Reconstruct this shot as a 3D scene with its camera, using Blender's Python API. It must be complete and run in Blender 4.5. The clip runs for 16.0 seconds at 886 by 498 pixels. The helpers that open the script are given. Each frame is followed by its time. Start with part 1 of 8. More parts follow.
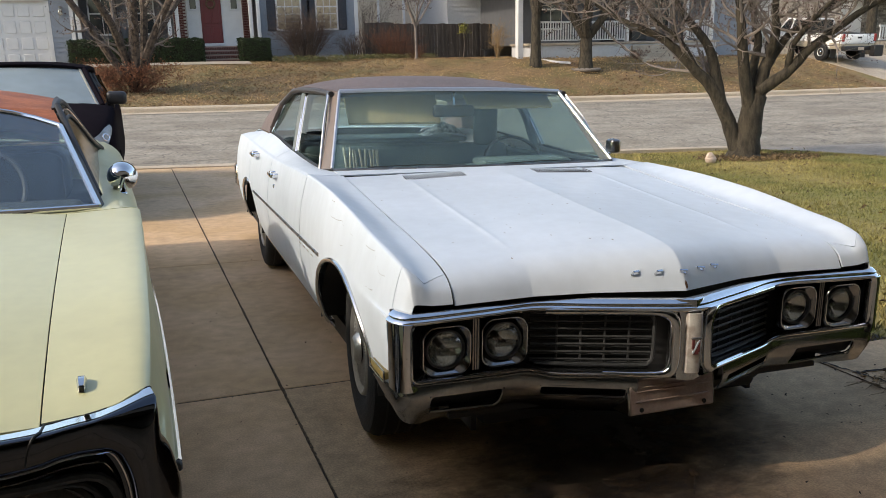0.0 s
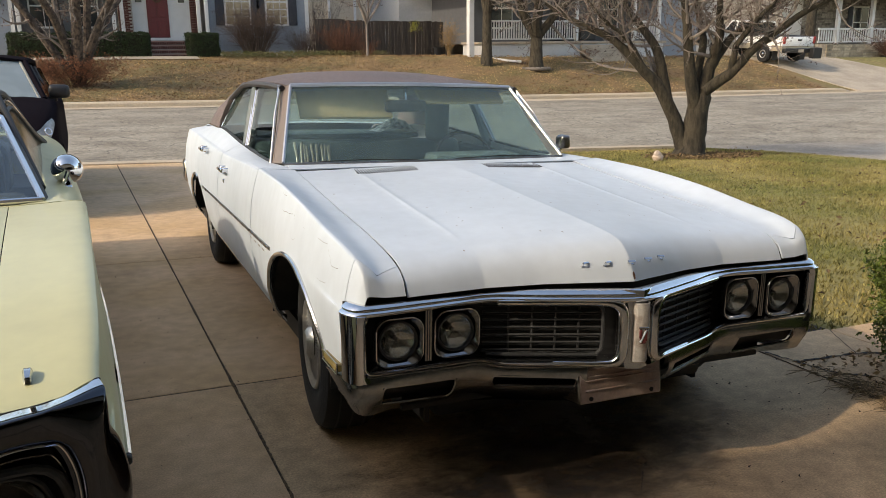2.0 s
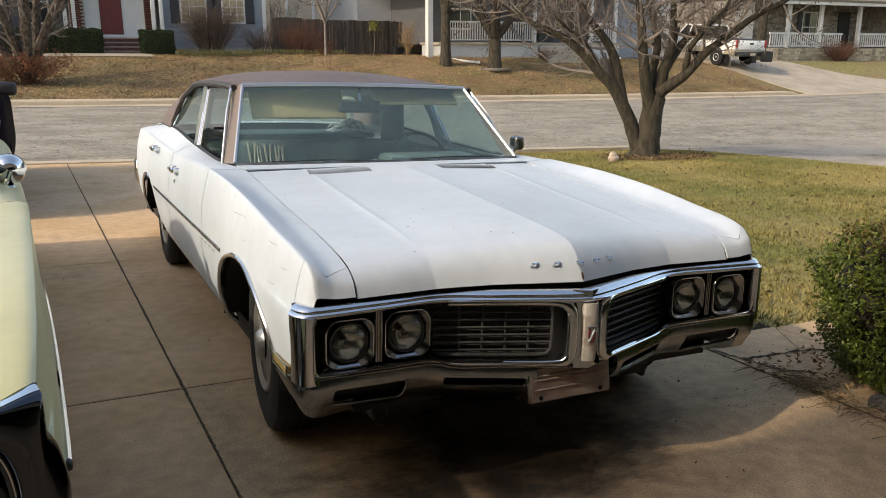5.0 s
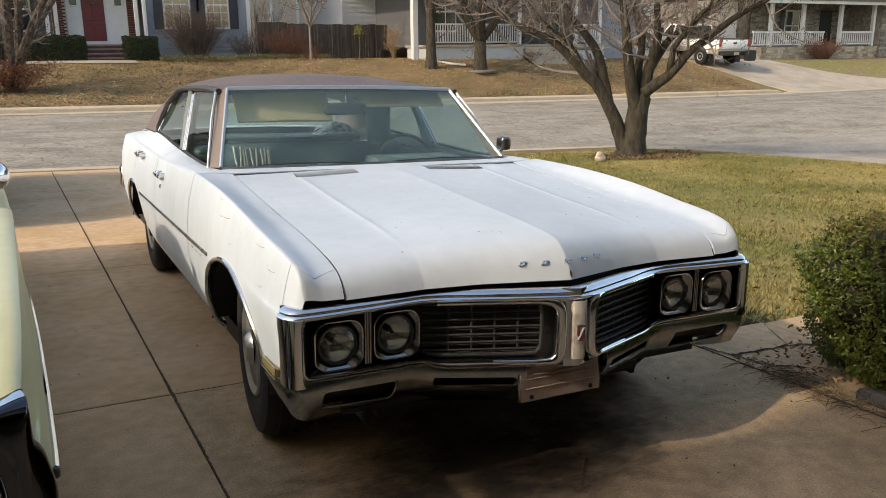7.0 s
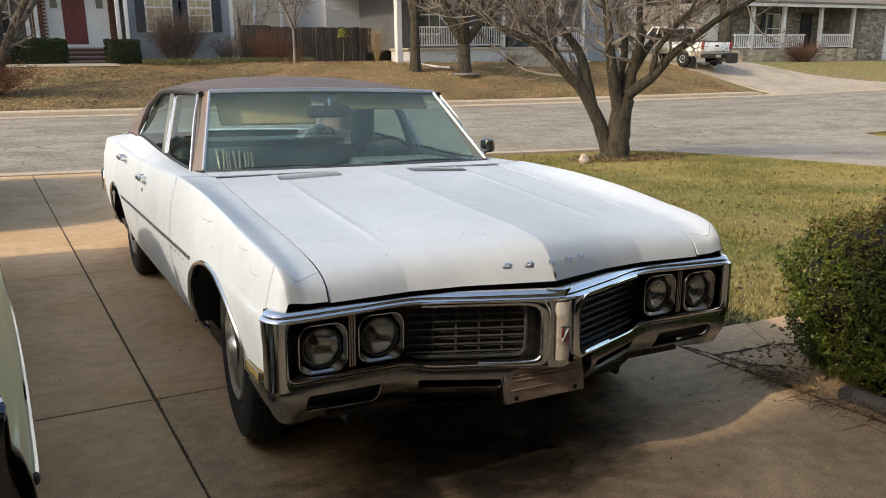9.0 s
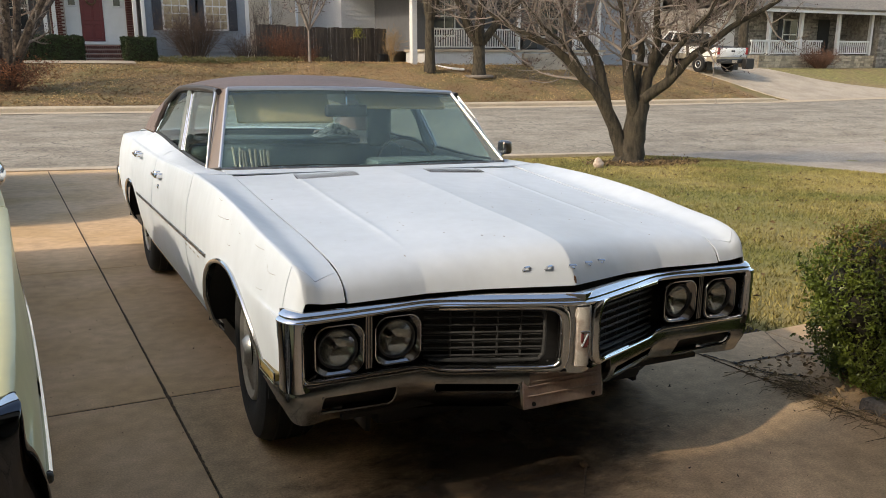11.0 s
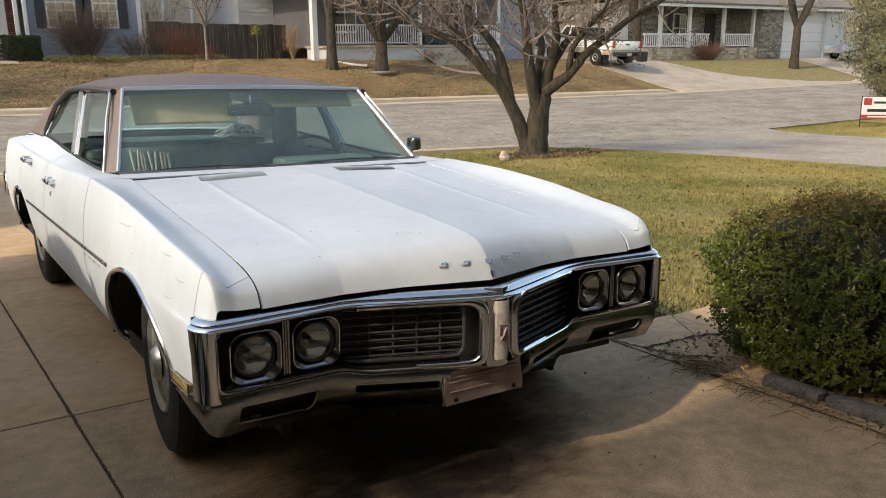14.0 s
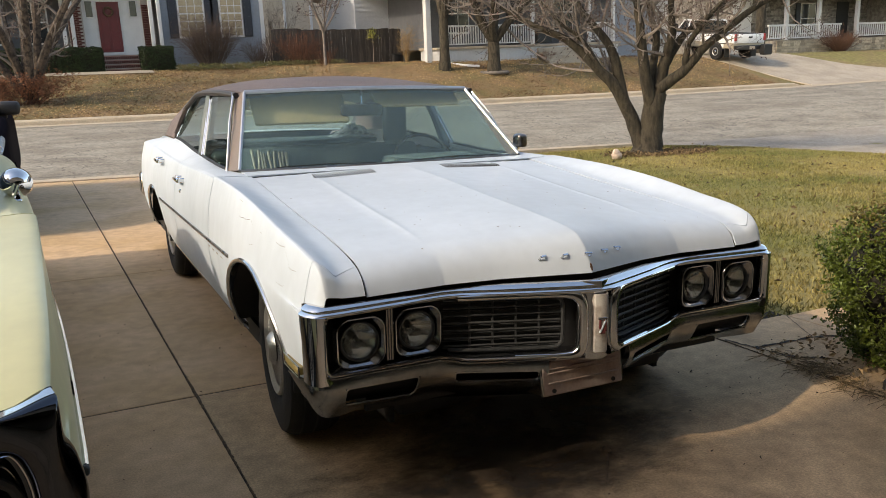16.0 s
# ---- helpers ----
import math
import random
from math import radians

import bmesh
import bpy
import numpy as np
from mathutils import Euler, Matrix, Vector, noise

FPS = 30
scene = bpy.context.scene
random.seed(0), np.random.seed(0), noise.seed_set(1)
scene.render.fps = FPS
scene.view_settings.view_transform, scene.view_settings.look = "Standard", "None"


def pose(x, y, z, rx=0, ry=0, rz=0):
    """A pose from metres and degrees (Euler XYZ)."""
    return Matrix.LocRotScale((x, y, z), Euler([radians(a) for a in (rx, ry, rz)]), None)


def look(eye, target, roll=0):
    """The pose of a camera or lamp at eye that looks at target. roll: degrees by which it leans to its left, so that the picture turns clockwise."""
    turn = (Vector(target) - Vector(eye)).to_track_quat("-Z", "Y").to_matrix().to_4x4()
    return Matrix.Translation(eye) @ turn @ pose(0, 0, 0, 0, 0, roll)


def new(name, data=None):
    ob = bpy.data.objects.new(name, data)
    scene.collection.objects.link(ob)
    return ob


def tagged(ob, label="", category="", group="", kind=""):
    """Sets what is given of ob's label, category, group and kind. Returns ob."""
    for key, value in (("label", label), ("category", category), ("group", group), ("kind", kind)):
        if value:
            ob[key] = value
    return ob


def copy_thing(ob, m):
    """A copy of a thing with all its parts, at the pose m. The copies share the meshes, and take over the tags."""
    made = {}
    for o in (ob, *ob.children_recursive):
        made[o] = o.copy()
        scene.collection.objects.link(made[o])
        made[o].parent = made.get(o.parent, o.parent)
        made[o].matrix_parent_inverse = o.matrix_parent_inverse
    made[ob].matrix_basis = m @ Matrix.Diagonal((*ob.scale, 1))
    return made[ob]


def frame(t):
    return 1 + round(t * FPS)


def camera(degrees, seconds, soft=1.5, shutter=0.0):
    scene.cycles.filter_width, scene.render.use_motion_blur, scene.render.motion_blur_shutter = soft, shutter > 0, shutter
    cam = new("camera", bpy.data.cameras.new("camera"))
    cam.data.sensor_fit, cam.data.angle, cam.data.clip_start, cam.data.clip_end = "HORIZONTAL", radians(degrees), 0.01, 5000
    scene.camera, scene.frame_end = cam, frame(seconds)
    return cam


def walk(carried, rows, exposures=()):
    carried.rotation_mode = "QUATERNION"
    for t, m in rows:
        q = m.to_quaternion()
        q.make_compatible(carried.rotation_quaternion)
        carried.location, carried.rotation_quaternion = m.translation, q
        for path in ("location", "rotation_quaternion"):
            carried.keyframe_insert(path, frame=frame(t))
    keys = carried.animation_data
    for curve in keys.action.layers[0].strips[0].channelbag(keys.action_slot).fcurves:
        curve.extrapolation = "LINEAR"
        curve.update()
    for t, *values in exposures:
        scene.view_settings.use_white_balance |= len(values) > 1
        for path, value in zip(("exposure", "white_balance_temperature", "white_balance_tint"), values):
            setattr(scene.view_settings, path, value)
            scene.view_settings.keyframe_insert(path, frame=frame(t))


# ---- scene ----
cam = camera(58.5, 16.0, soft=0.5)
PATH = [
    (0, (-1.6155, -2.0050, 1.3953), (-0.9571, -0.1620, 0.9832), 0.11),
    (0.5, (-1.6103, -2.0166, 1.3952), (-0.8546, -0.2101, 0.9882), -0.20),
    (1, (-1.6044, -2.0383, 1.3898), (-0.7950, -0.2550, 0.9840), -0.34),
    (1.5, (-1.6151, -2.0300, 1.3810), (-0.8279, -0.2373, 0.9732), -0.70),
    (2, (-1.6242, -2.0231, 1.3798), (-0.8533, -0.2251, 0.9639), 0.66),
    (2.5, (-1.6325, -2.0211, 1.3799), (-0.8785, -0.2164, 0.9623), 1.27),
    (3, (-1.6329, -2.0183, 1.3749), (-0.8927, -0.2088, 0.9535), 1.14),
    (3.5, (-1.6161, -2.0294, 1.3746), (-0.8700, -0.2229, 0.9502), 0.87),
    (4, (-1.5996, -2.0374, 1.3847), (-0.7402, -0.2805, 0.9665), 1.78),
    (6.3, (-1.5940, -2.0456, 1.3798), (-0.7321, -0.2879, 0.9703), 0.36),
    (6.5, (-1.5890, -2.0483, 1.3776), (-0.7156, -0.2959, 0.9695), 0.29),
    (7, (-1.5940, -2.0400, 1.3750), (-0.7051, -0.2952, 0.9681), 0.40),
    (7.5, (-1.5951, -2.0296, 1.3723), (-0.7094, -0.2827, 0.9675), 0.35),
    (8, (-1.5924, -2.0316, 1.3722), (-0.6831, -0.2968, 0.9681), 0.35),
    (8.2, (-1.5919, -2.0399, 1.3723), (-0.6656, -0.3134, 0.9708), 0.40),
    (10.5, (-1.5839, -2.0275, 1.3660), (-0.6792, -0.2878, 0.9723), 0.33),
    (11, (-1.5967, -1.9958, 1.3644), (-0.6980, -0.2535, 0.9687), 1.09),
    (11.5, (-1.6357, -1.8771, 1.3712), (-0.7433, -0.1313, 0.9766), 1.47),
    (12, (-1.6602, -1.7831, 1.3917), (-0.7612, -0.0414, 0.9942), 1.16),
    (12.5, (-1.6527, -1.7785, 1.3919), (-0.6471, -0.0961, 0.9939), 0.66),
    (13, (-1.6361, -1.8135, 1.3896), (-0.5266, -0.1980, 0.9909), 0.62),
    (13.5, (-1.6146, -1.8763, 1.3808), (-0.5033, -0.2625, 0.9800), 0.36),
    (14, (-1.6024, -1.9611, 1.3651), (-0.5079, -0.3365, 0.9619), 0.20),
    (14.5, (-1.6080, -2.0018, 1.3545), (-0.6921, -0.2699, 0.9525), -0.48),
    (15, (-1.6132, -2.0106, 1.3518), (-0.7621, -0.2455, 0.9516), -0.64),
    (15.5, (-1.6075, -2.0301, 1.3523), (-0.7588, -0.2638, 0.9523), -0.68),
    (16, (-1.6047, -2.0448, 1.3537), (-0.7547, -0.2793, 0.9531), -1.06),
]
# the drive falls gently towards the street and to one side
_u = Vector((-0.035, -0.030, 0.99894)).normalized()
BASE = _u.rotation_difference(Vector((0, 0, 1))).to_matrix().to_4x4()
EXPOSURES = [(0.0, 0.03, 7350, 10), (0.5, 0.0, 7600, 10), (1.6, 0.0, 7950, 10), (3.0, -0.02, 8000, 10), (4.0, 0.03, 8000, 10), (11.0, 0.07, 8000, 10), (12.0, -0.03, 8000, 10), (13.0, -0.03, 8000, 10), (13.6, 0.07, 8000, 10), (16.0, 0.09, 8000, 10)]
walk(cam, [(t, BASE @ look(eye, target, roll)) for t, eye, target, roll in PATH], EXPOSURES)

# ---------------------------------------------------------------- light
SUN_EL, SUN_AZ = 34.0, 95.7            # elevation; the light travels along +x, a little towards the street
world = bpy.data.worlds.new("sky")
scene.world = world
world.use_nodes = True
_n = world.node_tree.nodes
_sky = _n.new("ShaderNodeTexSky")
_sky.sky_type, _sky.sun_disc = "NISHITA", False
_sky.sun_elevation, _sky.sun_rotation = radians(SUN_EL), radians(-SUN_AZ)
_sky.air_density, _sky.dust_density = 1.0, 1.5
world.node_tree.links.new(_sky.outputs[0], _n["Background"].inputs[0])
_n["Background"].inputs[1].default_value = 0.312
_sun = bpy.data.lights.new("sun", "SUN")
_sun.energy, _sun.angle, _sun.color = 2.7, radians(1.2), (1.0, 0.94, 0.85)
sun = new("sun", _sun)
sun.matrix_world = BASE @ look((-30, -3.0, 30.15 * math.tan(radians(SUN_EL))), (0, 0, 0))

# ---------------------------------------------------------------- materials
def mat(name, col, rough=0.5, metal=0.0, var=0.15, scale=4.0, col2=None, bump=0.0, bscale=60.0, coat=0.0,
        rvar=0.0, island=False, alpha=1.0, stretch=(1, 1, 1), detail=6.0, spec=0.5, patch=(0.42, 0.62), stain=None, fine=None, cracks=None):
    """A principled material whose colour wanders between col and col2 at two scales, with fine relief."""
    m = bpy.data.materials.new(name)
    m.use_nodes = True
    nt = m.node_tree
    N, L = nt.nodes, nt.links
    b = N["Principled BSDF"]
    tc = N.new("ShaderNodeTexCoord")
    mp = N.new("ShaderNodeMapping")
    mp.inputs["Scale"].default_value = stretch
    L.new(tc.outputs["Object"], mp.inputs[0])
    n1 = N.new("ShaderNodeTexNoise")
    n1.inputs["Scale"].default_value, n1.inputs["Detail"].default_value = scale, detail
    n2 = N.new("ShaderNodeTexNoise")
    n2.inputs["Scale"].default_value, n2.inputs["Detail"].default_value = scale * 11, 4.0
    L.new(mp.outputs[0], n1.inputs[0]), L.new(mp.outputs[0], n2.inputs[0])
    ramp = N.new("ShaderNodeMapRange")
    ramp.inputs["From Min"].default_value, ramp.inputs["From Max"].default_value = patch
    L.new(n1.outputs[0], ramp.inputs[0])
    c2 = col2 or tuple(c * (1 - var) for c in col)
    mx = N.new("ShaderNodeMix")
    mx.data_type = "RGBA"
    mx.inputs[6].default_value, mx.inputs[7].default_value = (*col, 1), (*c2, 1)
    L.new(ramp.outputs[0], mx.inputs[0])
    hs = N.new("ShaderNodeHueSaturation")
    mr = N.new("ShaderNodeMapRange")
    mr.inputs["From Min"].default_value, mr.inputs["From Max"].default_value = 0.3, 0.7
    mr.inputs["To Min"].default_value, mr.inputs["To Max"].default_value = 1 - var, 1 + var
    L.new(n2.outputs[0], mr.inputs[0])
    val = mr.outputs[0]
    if island:
        g = N.new("ShaderNodeNewGeometry")
        r2 = N.new("ShaderNodeMapRange")
        r2.inputs["To Min"].default_value, r2.inputs["To Max"].default_value = 1 - 2.0 * var, 1 + 1.4 * var
        L.new(g.outputs["Random Per Island"], r2.inputs[0])
        mu = N.new("ShaderNodeMath")
        mu.operation = "MULTIPLY"
        L.new(val, mu.inputs[0]), L.new(r2.outputs[0], mu.inputs[1])
        val = mu.outputs[0]
    if fine:
        n5, r5, m5 = N.new("ShaderNodeTexNoise"), N.new("ShaderNodeMapRange"), N.new("ShaderNodeMath")
        n5.inputs["Scale"].default_value, n5.inputs["Detail"].default_value, n5.inputs["Roughness"].default_value = fine[0], 5.0, 0.7
        r5.inputs["From Min"].default_value, r5.inputs["From Max"].default_value = 0.32, 0.68
        r5.inputs["To Min"].default_value, r5.inputs["To Max"].default_value = 1 - fine[1], 1 + fine[1]
        m5.operation = "MULTIPLY"
        L.new(tc.outputs["Object"], n5.inputs[0]), L.new(n5.outputs[0], r5.inputs[0])
        L.new(val, m5.inputs[0]), L.new(r5.outputs[0], m5.inputs[1])
        val = m5.outputs[0]
    L.new(val, hs.inputs["Value"])
    body = mx.outputs[2]
    if stain:
        tint, sscale, lo, hi, much = stain
        n4, r4, m4 = N.new("ShaderNodeTexNoise"), N.new("ShaderNodeMapRange"), N.new("ShaderNodeMix")
        n4.inputs["Scale"].default_value, n4.inputs["Detail"].default_value, n4.inputs["Roughness"].default_value = sscale, 9.0, 0.62
        r4.inputs["From Min"].default_value, r4.inputs["From Max"].default_value, r4.inputs["To Max"].default_value = lo, hi, much
        m4.data_type = "RGBA"
        m4.inputs[7].default_value = (*tint, 1)
        L.new(mp.outputs[0], n4.inputs[0]), L.new(n4.outputs[0], r4.inputs[0]), L.new(r4.outputs[0], m4.inputs[0])
        L.new(body, m4.inputs[6])
        body = m4.outputs[2]
    if cracks:
        # a net of thin broken cracks
        cs, cw_, tint = cracks
        nd, ad, vo, rc, nm, r6, m6, m7 = (N.new("ShaderNodeTexNoise"), N.new("ShaderNodeVectorMath"), N.new("ShaderNodeTexVoronoi"), N.new("ShaderNodeMapRange"), N.new("ShaderNodeTexNoise"), N.new("ShaderNodeMapRange"), N.new("ShaderNodeMath"), N.new("ShaderNodeMix"))
        nd.inputs["Scale"].default_value, nd.inputs["Detail"].default_value = 1.6, 6.0
        ad.operation = "MULTIPLY_ADD"
        ad.inputs[1].default_value = (0.9, 0.9, 0.9)
        L.new(tc.outputs["Object"], nd.inputs[0]), L.new(nd.outputs["Color"], ad.inputs[0]), L.new(tc.outputs["Object"], ad.inputs[2])
        vo.feature = "DISTANCE_TO_EDGE"
        vo.inputs["Scale"].default_value = cs
        L.new(ad.outputs[0], vo.inputs["Vector"])
        rc.inputs["From Min"].default_value, rc.inputs["From Max"].default_value = cw_, cw_ * 0.3
        L.new(vo.outputs["Distance"], rc.inputs[0])
        nm.inputs["Scale"].default_value, nm.inputs["Detail"].default_value = 0.9, 4.0
        r6.inputs["From Min"].default_value, r6.inputs["From Max"].default_value = 0.42, 0.58
        L.new(tc.outputs["Object"], nm.inputs[0]), L.new(nm.outputs[0], r6.inputs[0])
        m6.operation = "MULTIPLY"
        L.new(rc.outputs[0], m6.inputs[0]), L.new(r6.outputs[0], m6.inputs[1])
        m7.data_type = "RGBA"
        m7.inputs[7].default_value = (*tint, 1)
        L.new(m6.outputs[0], m7.inputs[0]), L.new(body, m7.inputs[6])
        body = m7.outputs[2]
    L.new(body, hs.inputs["Color"])
    L.new(hs.outputs[0], b.inputs["Base Color"])
    b.inputs["Roughness"].default_value, b.inputs["Metallic"].default_value = rough, metal
    b.inputs["Coat Weight"].default_value, b.inputs["Coat Roughness"].default_value = coat, 0.12
    b.inputs["Specular IOR Level"].default_value = spec
    if rvar:
        rr = N.new("ShaderNodeMapRange")
        rr.inputs["To Min"].default_value, rr.inputs["To Max"].default_value = max(0.02, rough - rvar), rough + rvar
        L.new(n1.outputs[0], rr.inputs[0]), L.new(rr.outputs[0], b.inputs["Roughness"])
    if bump:
        n3 = N.new("ShaderNodeTexNoise")
        n3.inputs["Scale"].default_value, n3.inputs["Detail"].default_value = bscale, 5.0
        L.new(mp.outputs[0], n3.inputs[0])
        bp = N.new("ShaderNodeBump")
        bp.inputs["Strength"].default_value, bp.inputs["Distance"].default_value = bump, 0.02
        L.new(n3.outputs[0], bp.inputs["Height"]), L.new(bp.outputs[0], b.inputs["Normal"])
    return m


def glass(name, tint, rough=0.0):
    m = bpy.data.materials.new(name)
    m.use_nodes = True
    b = m.node_tree.nodes["Principled BSDF"]
    b.inputs["Base Color"].default_value = (*tint, 1)
    b.inputs["Roughness"].default_value, b.inputs["Transmission Weight"].default_value = rough, 1.0
    b.inputs["IOR"].default_value = 1.45
    return m


WHITE = mat("aged_white_paint", (0.60, 0.665, 0.74), 0.48, var=0.035, scale=1.6, col2=(0.535, 0.60, 0.67), coat=0.10, rvar=0.10, stretch=(1, 1, 0.5), stain=((0.27, 0.16, 0.09), 7.0, 0.715, 0.745, 0.75))
VINYL = mat("brown_vinyl", (0.155, 0.115, 0.105), 0.62, var=0.10, scale=2.5, col2=(0.125, 0.095, 0.088), bump=0.25, bscale=260)
TAN = mat("tan_pillar_paint", (0.20, 0.155, 0.13), 0.5, var=0.06)
CHROME = mat("old_chrome", (0.62, 0.63, 0.65), 0.14, 1.0, var=0.05, scale=7, rvar=0.08)
STAINLESS = mat("brushed_stainless", (0.66, 0.65, 0.65), 0.38, 1.0, var=0.04, scale=5)
BRIGHT = mat("bright_chrome", (0.75, 0.76, 0.78), 0.07, 1.0, var=0.03, scale=7, rvar=0.04)
DULLCHROME = mat("weathered_chrome", (0.34, 0.32, 0.30), 0.30, 1.0, var=0.18, scale=9, rvar=0.12, col2=(0.22, 0.19, 0.165))
SILVERED = mat("silvered_reflector", (0.62, 0.63, 0.61), 0.16, 1.0, var=0.12, scale=14, rvar=0.08, bump=0.06, bscale=40)
DARKCHROME = mat("smoky_chrome", (0.36, 0.36, 0.365), 0.22, 1.0, var=0.15, scale=9, rvar=0.1)
APRON = mat("hazy_apron_chrome", (0.40, 0.41, 0.42), 0.20, 1.0, var=0.10, scale=6, rvar=0.10, col2=(0.33, 0.33, 0.33))
BLACK = mat("black_recess", (0.012, 0.012, 0.013), 0.55, var=0.2)
SATIN = mat("dull_silver_wheel_metal", (0.50, 0.50, 0.49), 0.42, 0.85, var=0.12, scale=12, rvar=0.1)
GRILLE = mat("dark_grille_metal", (0.075, 0.078, 0.082), 0.5, 0.35, var=0.2)
RUBBER = mat("tyre_rubber", (0.013, 0.013, 0.0135), 0.85, var=0.25, scale=10, bump=0.2, bscale=120)
LENS = glass("lamp_glass", (0.93, 0.95, 0.96), 0.06)
SIDEGLASS = glass("tinted_side_glass", (0.58, 0.72, 0.71))
DARKTRIM = mat("dark_roof_trim", (0.045, 0.038, 0.036), 0.5, var=0.2)
WINDOW = glass("tinted_window_glass", (0.80, 0.90, 0.88))


def hazed(name, tint, haze, share, spread=0.4):
    """Glass with an even pale film that stands for haze and reflected sky."""
    m = glass(name, tint)
    N, L = m.node_tree.nodes, m.node_tree.links
    d = N.new("ShaderNodeBsdfDiffuse")
    d.inputs[0].default_value = (*haze, 1)
    tc, nz, mr, mx = N.new("ShaderNodeTexCoord"), N.new("ShaderNodeTexNoise"), N.new("ShaderNodeMapRange"), N.new("ShaderNodeMixShader")
    nz.inputs["Scale"].default_value = 3.0
    mr.inputs["From Min"].default_value, mr.inputs["From Max"].default_value = 0.35, 0.7
    mr.inputs["To Min"].default_value, mr.inputs["To Max"].default_value = share * (1 - spread), share * (1 + spread)
    L.new(tc.outputs["Object"], nz.inputs[0]), L.new(nz.outputs[0], mr.inputs[0]), L.new(mr.outputs[0], mx.inputs[0])
    L.new(N["Principled BSDF"].outputs[0], mx.inputs[1]), L.new(d.outputs[0], mx.inputs[2])
    L.new(mx.outputs[0], N["Material Output"].inputs[0])
    return m


HAZED = hazed("hazed_windscreen", (0.78, 0.92, 0.91), (0.30, 0.42, 0.42), 0.06)
TEALSEAT = mat("teal_seat_vinyl", (0.060, 0.095, 0.105), 0.45, var=0.2, bump=0.15, bscale=90)
DASH = mat("faded_teal_dash", (0.10, 0.14, 0.145), 0.6, var=0.12, scale=5)
SEAT = mat("dark_seat_vinyl", (0.035, 0.045, 0.055), 0.5, var=0.2, bump=0.15, bscale=90)
SEATSTRIPE = mat("pale_seat_insert", (0.28, 0.27, 0.23), 0.7, var=0.2)
CLOTH = mat("white_cloth", (0.88, 0.87, 0.84), 0.9, var=0.15, scale=20, col2=(0.25, 0.27, 0.26))
AMBER = mat("amber_lens", (0.22, 0.16, 0.05), 0.4, var=0.1)
BADGE = mat("faded_badge_red", (0.19, 0.045, 0.045), 0.5, var=0.2, scale=40)
RUST = mat("surface_rust", (0.16, 0.075, 0.04), 0.9, var=0.35, scale=40)
RED = mat("red_enamel", (0.35, 0.03, 0.03), 0.35, var=0.1)
POSTWHITE = mat("worn_white_enamel", (0.60, 0.57, 0.53), 0.5, var=0.12, scale=30, col2=(0.42, 0.36, 0.32))
PLATE = mat("pinkish_white_plate", (0.50, 0.40, 0.36), 0.5, var=0.10, scale=9, col2=(0.38, 0.28, 0.24))
CREAM = mat("cream_yellow_paint", (0.62, 0.60, 0.34), 0.36, var=0.03, scale=2.0, col2=(0.56, 0.54, 0.31), coat=0.25, rvar=0.1, stain=((0.30, 0.21, 0.10), 8.0, 0.715, 0.745, 0.7))
RUSTVINYL = mat("rusty_brown_vinyl", (0.42, 0.135, 0.055), 0.65, var=0.15, scale=6, col2=(0.26, 0.075, 0.032), bump=0.2, bscale=150)
DARKCAR = mat("dark_plum_paint", (0.012, 0.010, 0.013), 0.40, var=0.08, spec=0.1)
for _q in DARKCAR.node_tree.nodes:
    if _q.type == "BSDF_PRINCIPLED":
        _q.inputs["IOR"].default_value = 1.02      # near 1, so the bright sky hardly mirrors in the paint
DARKPLASTIC = mat("black_plastic", (0.02, 0.02, 0.022), 0.45, var=0.1)
CONCRETE = mat("driveway_concrete", (0.585, 0.396, 0.238), 0.88, var=0.12, scale=1.1, col2=(0.50, 0.330, 0.176), fine=(130, 0.22), bump=0.07, bscale=260, rvar=0.06, stain=((0.20, 0.135, 0.085), 1.7, 0.55, 0.76, 0.45))
# slab colour lowered to hold the shade before the sedan; blotches are random
SHADESLAB = mat("shade_toned_concrete", (0.54, 0.37, 0.215), 0.85, var=0.16, scale=1.3, col2=(0.42, 0.285, 0.160), fine=(110, 0.32), bump=0.10, bscale=200, stain=((0.13, 0.085, 0.05), 1.9, 0.52, 0.74, 0.5))
DIRT = mat("packed_joint_dirt", (0.13, 0.085, 0.048), 0.95, var=0.45, scale=45, col2=(0.035, 0.023, 0.014))
JOINT = mat("dirty_joint", (0.035, 0.025, 0.018), 0.95, var=0.4, scale=20)
KERB = mat("kerb_concrete", (0.50, 0.41, 0.305), 0.85, var=0.10, scale=2.0, bump=0.3, bscale=80)
WALKWAY = mat("pale_concrete", (0.41, 0.35, 0.28), 0.85, var=0.10, scale=1.0, col2=(0.33, 0.28, 0.22), bump=0.3, bscale=60)
OLDDRIVE = mat("dull_drive_concrete", (0.36, 0.315, 0.26), 0.9, var=0.14, scale=0.8, col2=(0.28, 0.24, 0.195), fine=(25, 0.25), bump=0.5, bscale=60)
ROAD = mat("worn_road_surface", (0.325, 0.290, 0.234), 0.9, var=0.16, scale=0.9, col2=(0.238, 0.208, 0.166), fine=(14, 0.28), cracks=(1.7, 0.030, (0.135, 0.12, 0.10)), bump=0.8, bscale=40, stretch=(0.8, 1.3, 1), stain=((0.15, 0.13, 0.11), 1.4, 0.52, 0.72, 0.6))
CRACK = mat("road_crack_filler", (0.11, 0.098, 0.085), 0.9, var=0.3, scale=6)
BARK = mat("grey_brown_bark", (0.056, 0.045, 0.030), 0.95, var=0.40, scale=7, col2=(0.022, 0.018, 0.012), bump=0.9, bscale=38, stretch=(2.2, 2.2, 0.6))
TWIG = mat("twig_bark", (0.215, 0.180, 0.158), 0.9, var=0.25, scale=5)
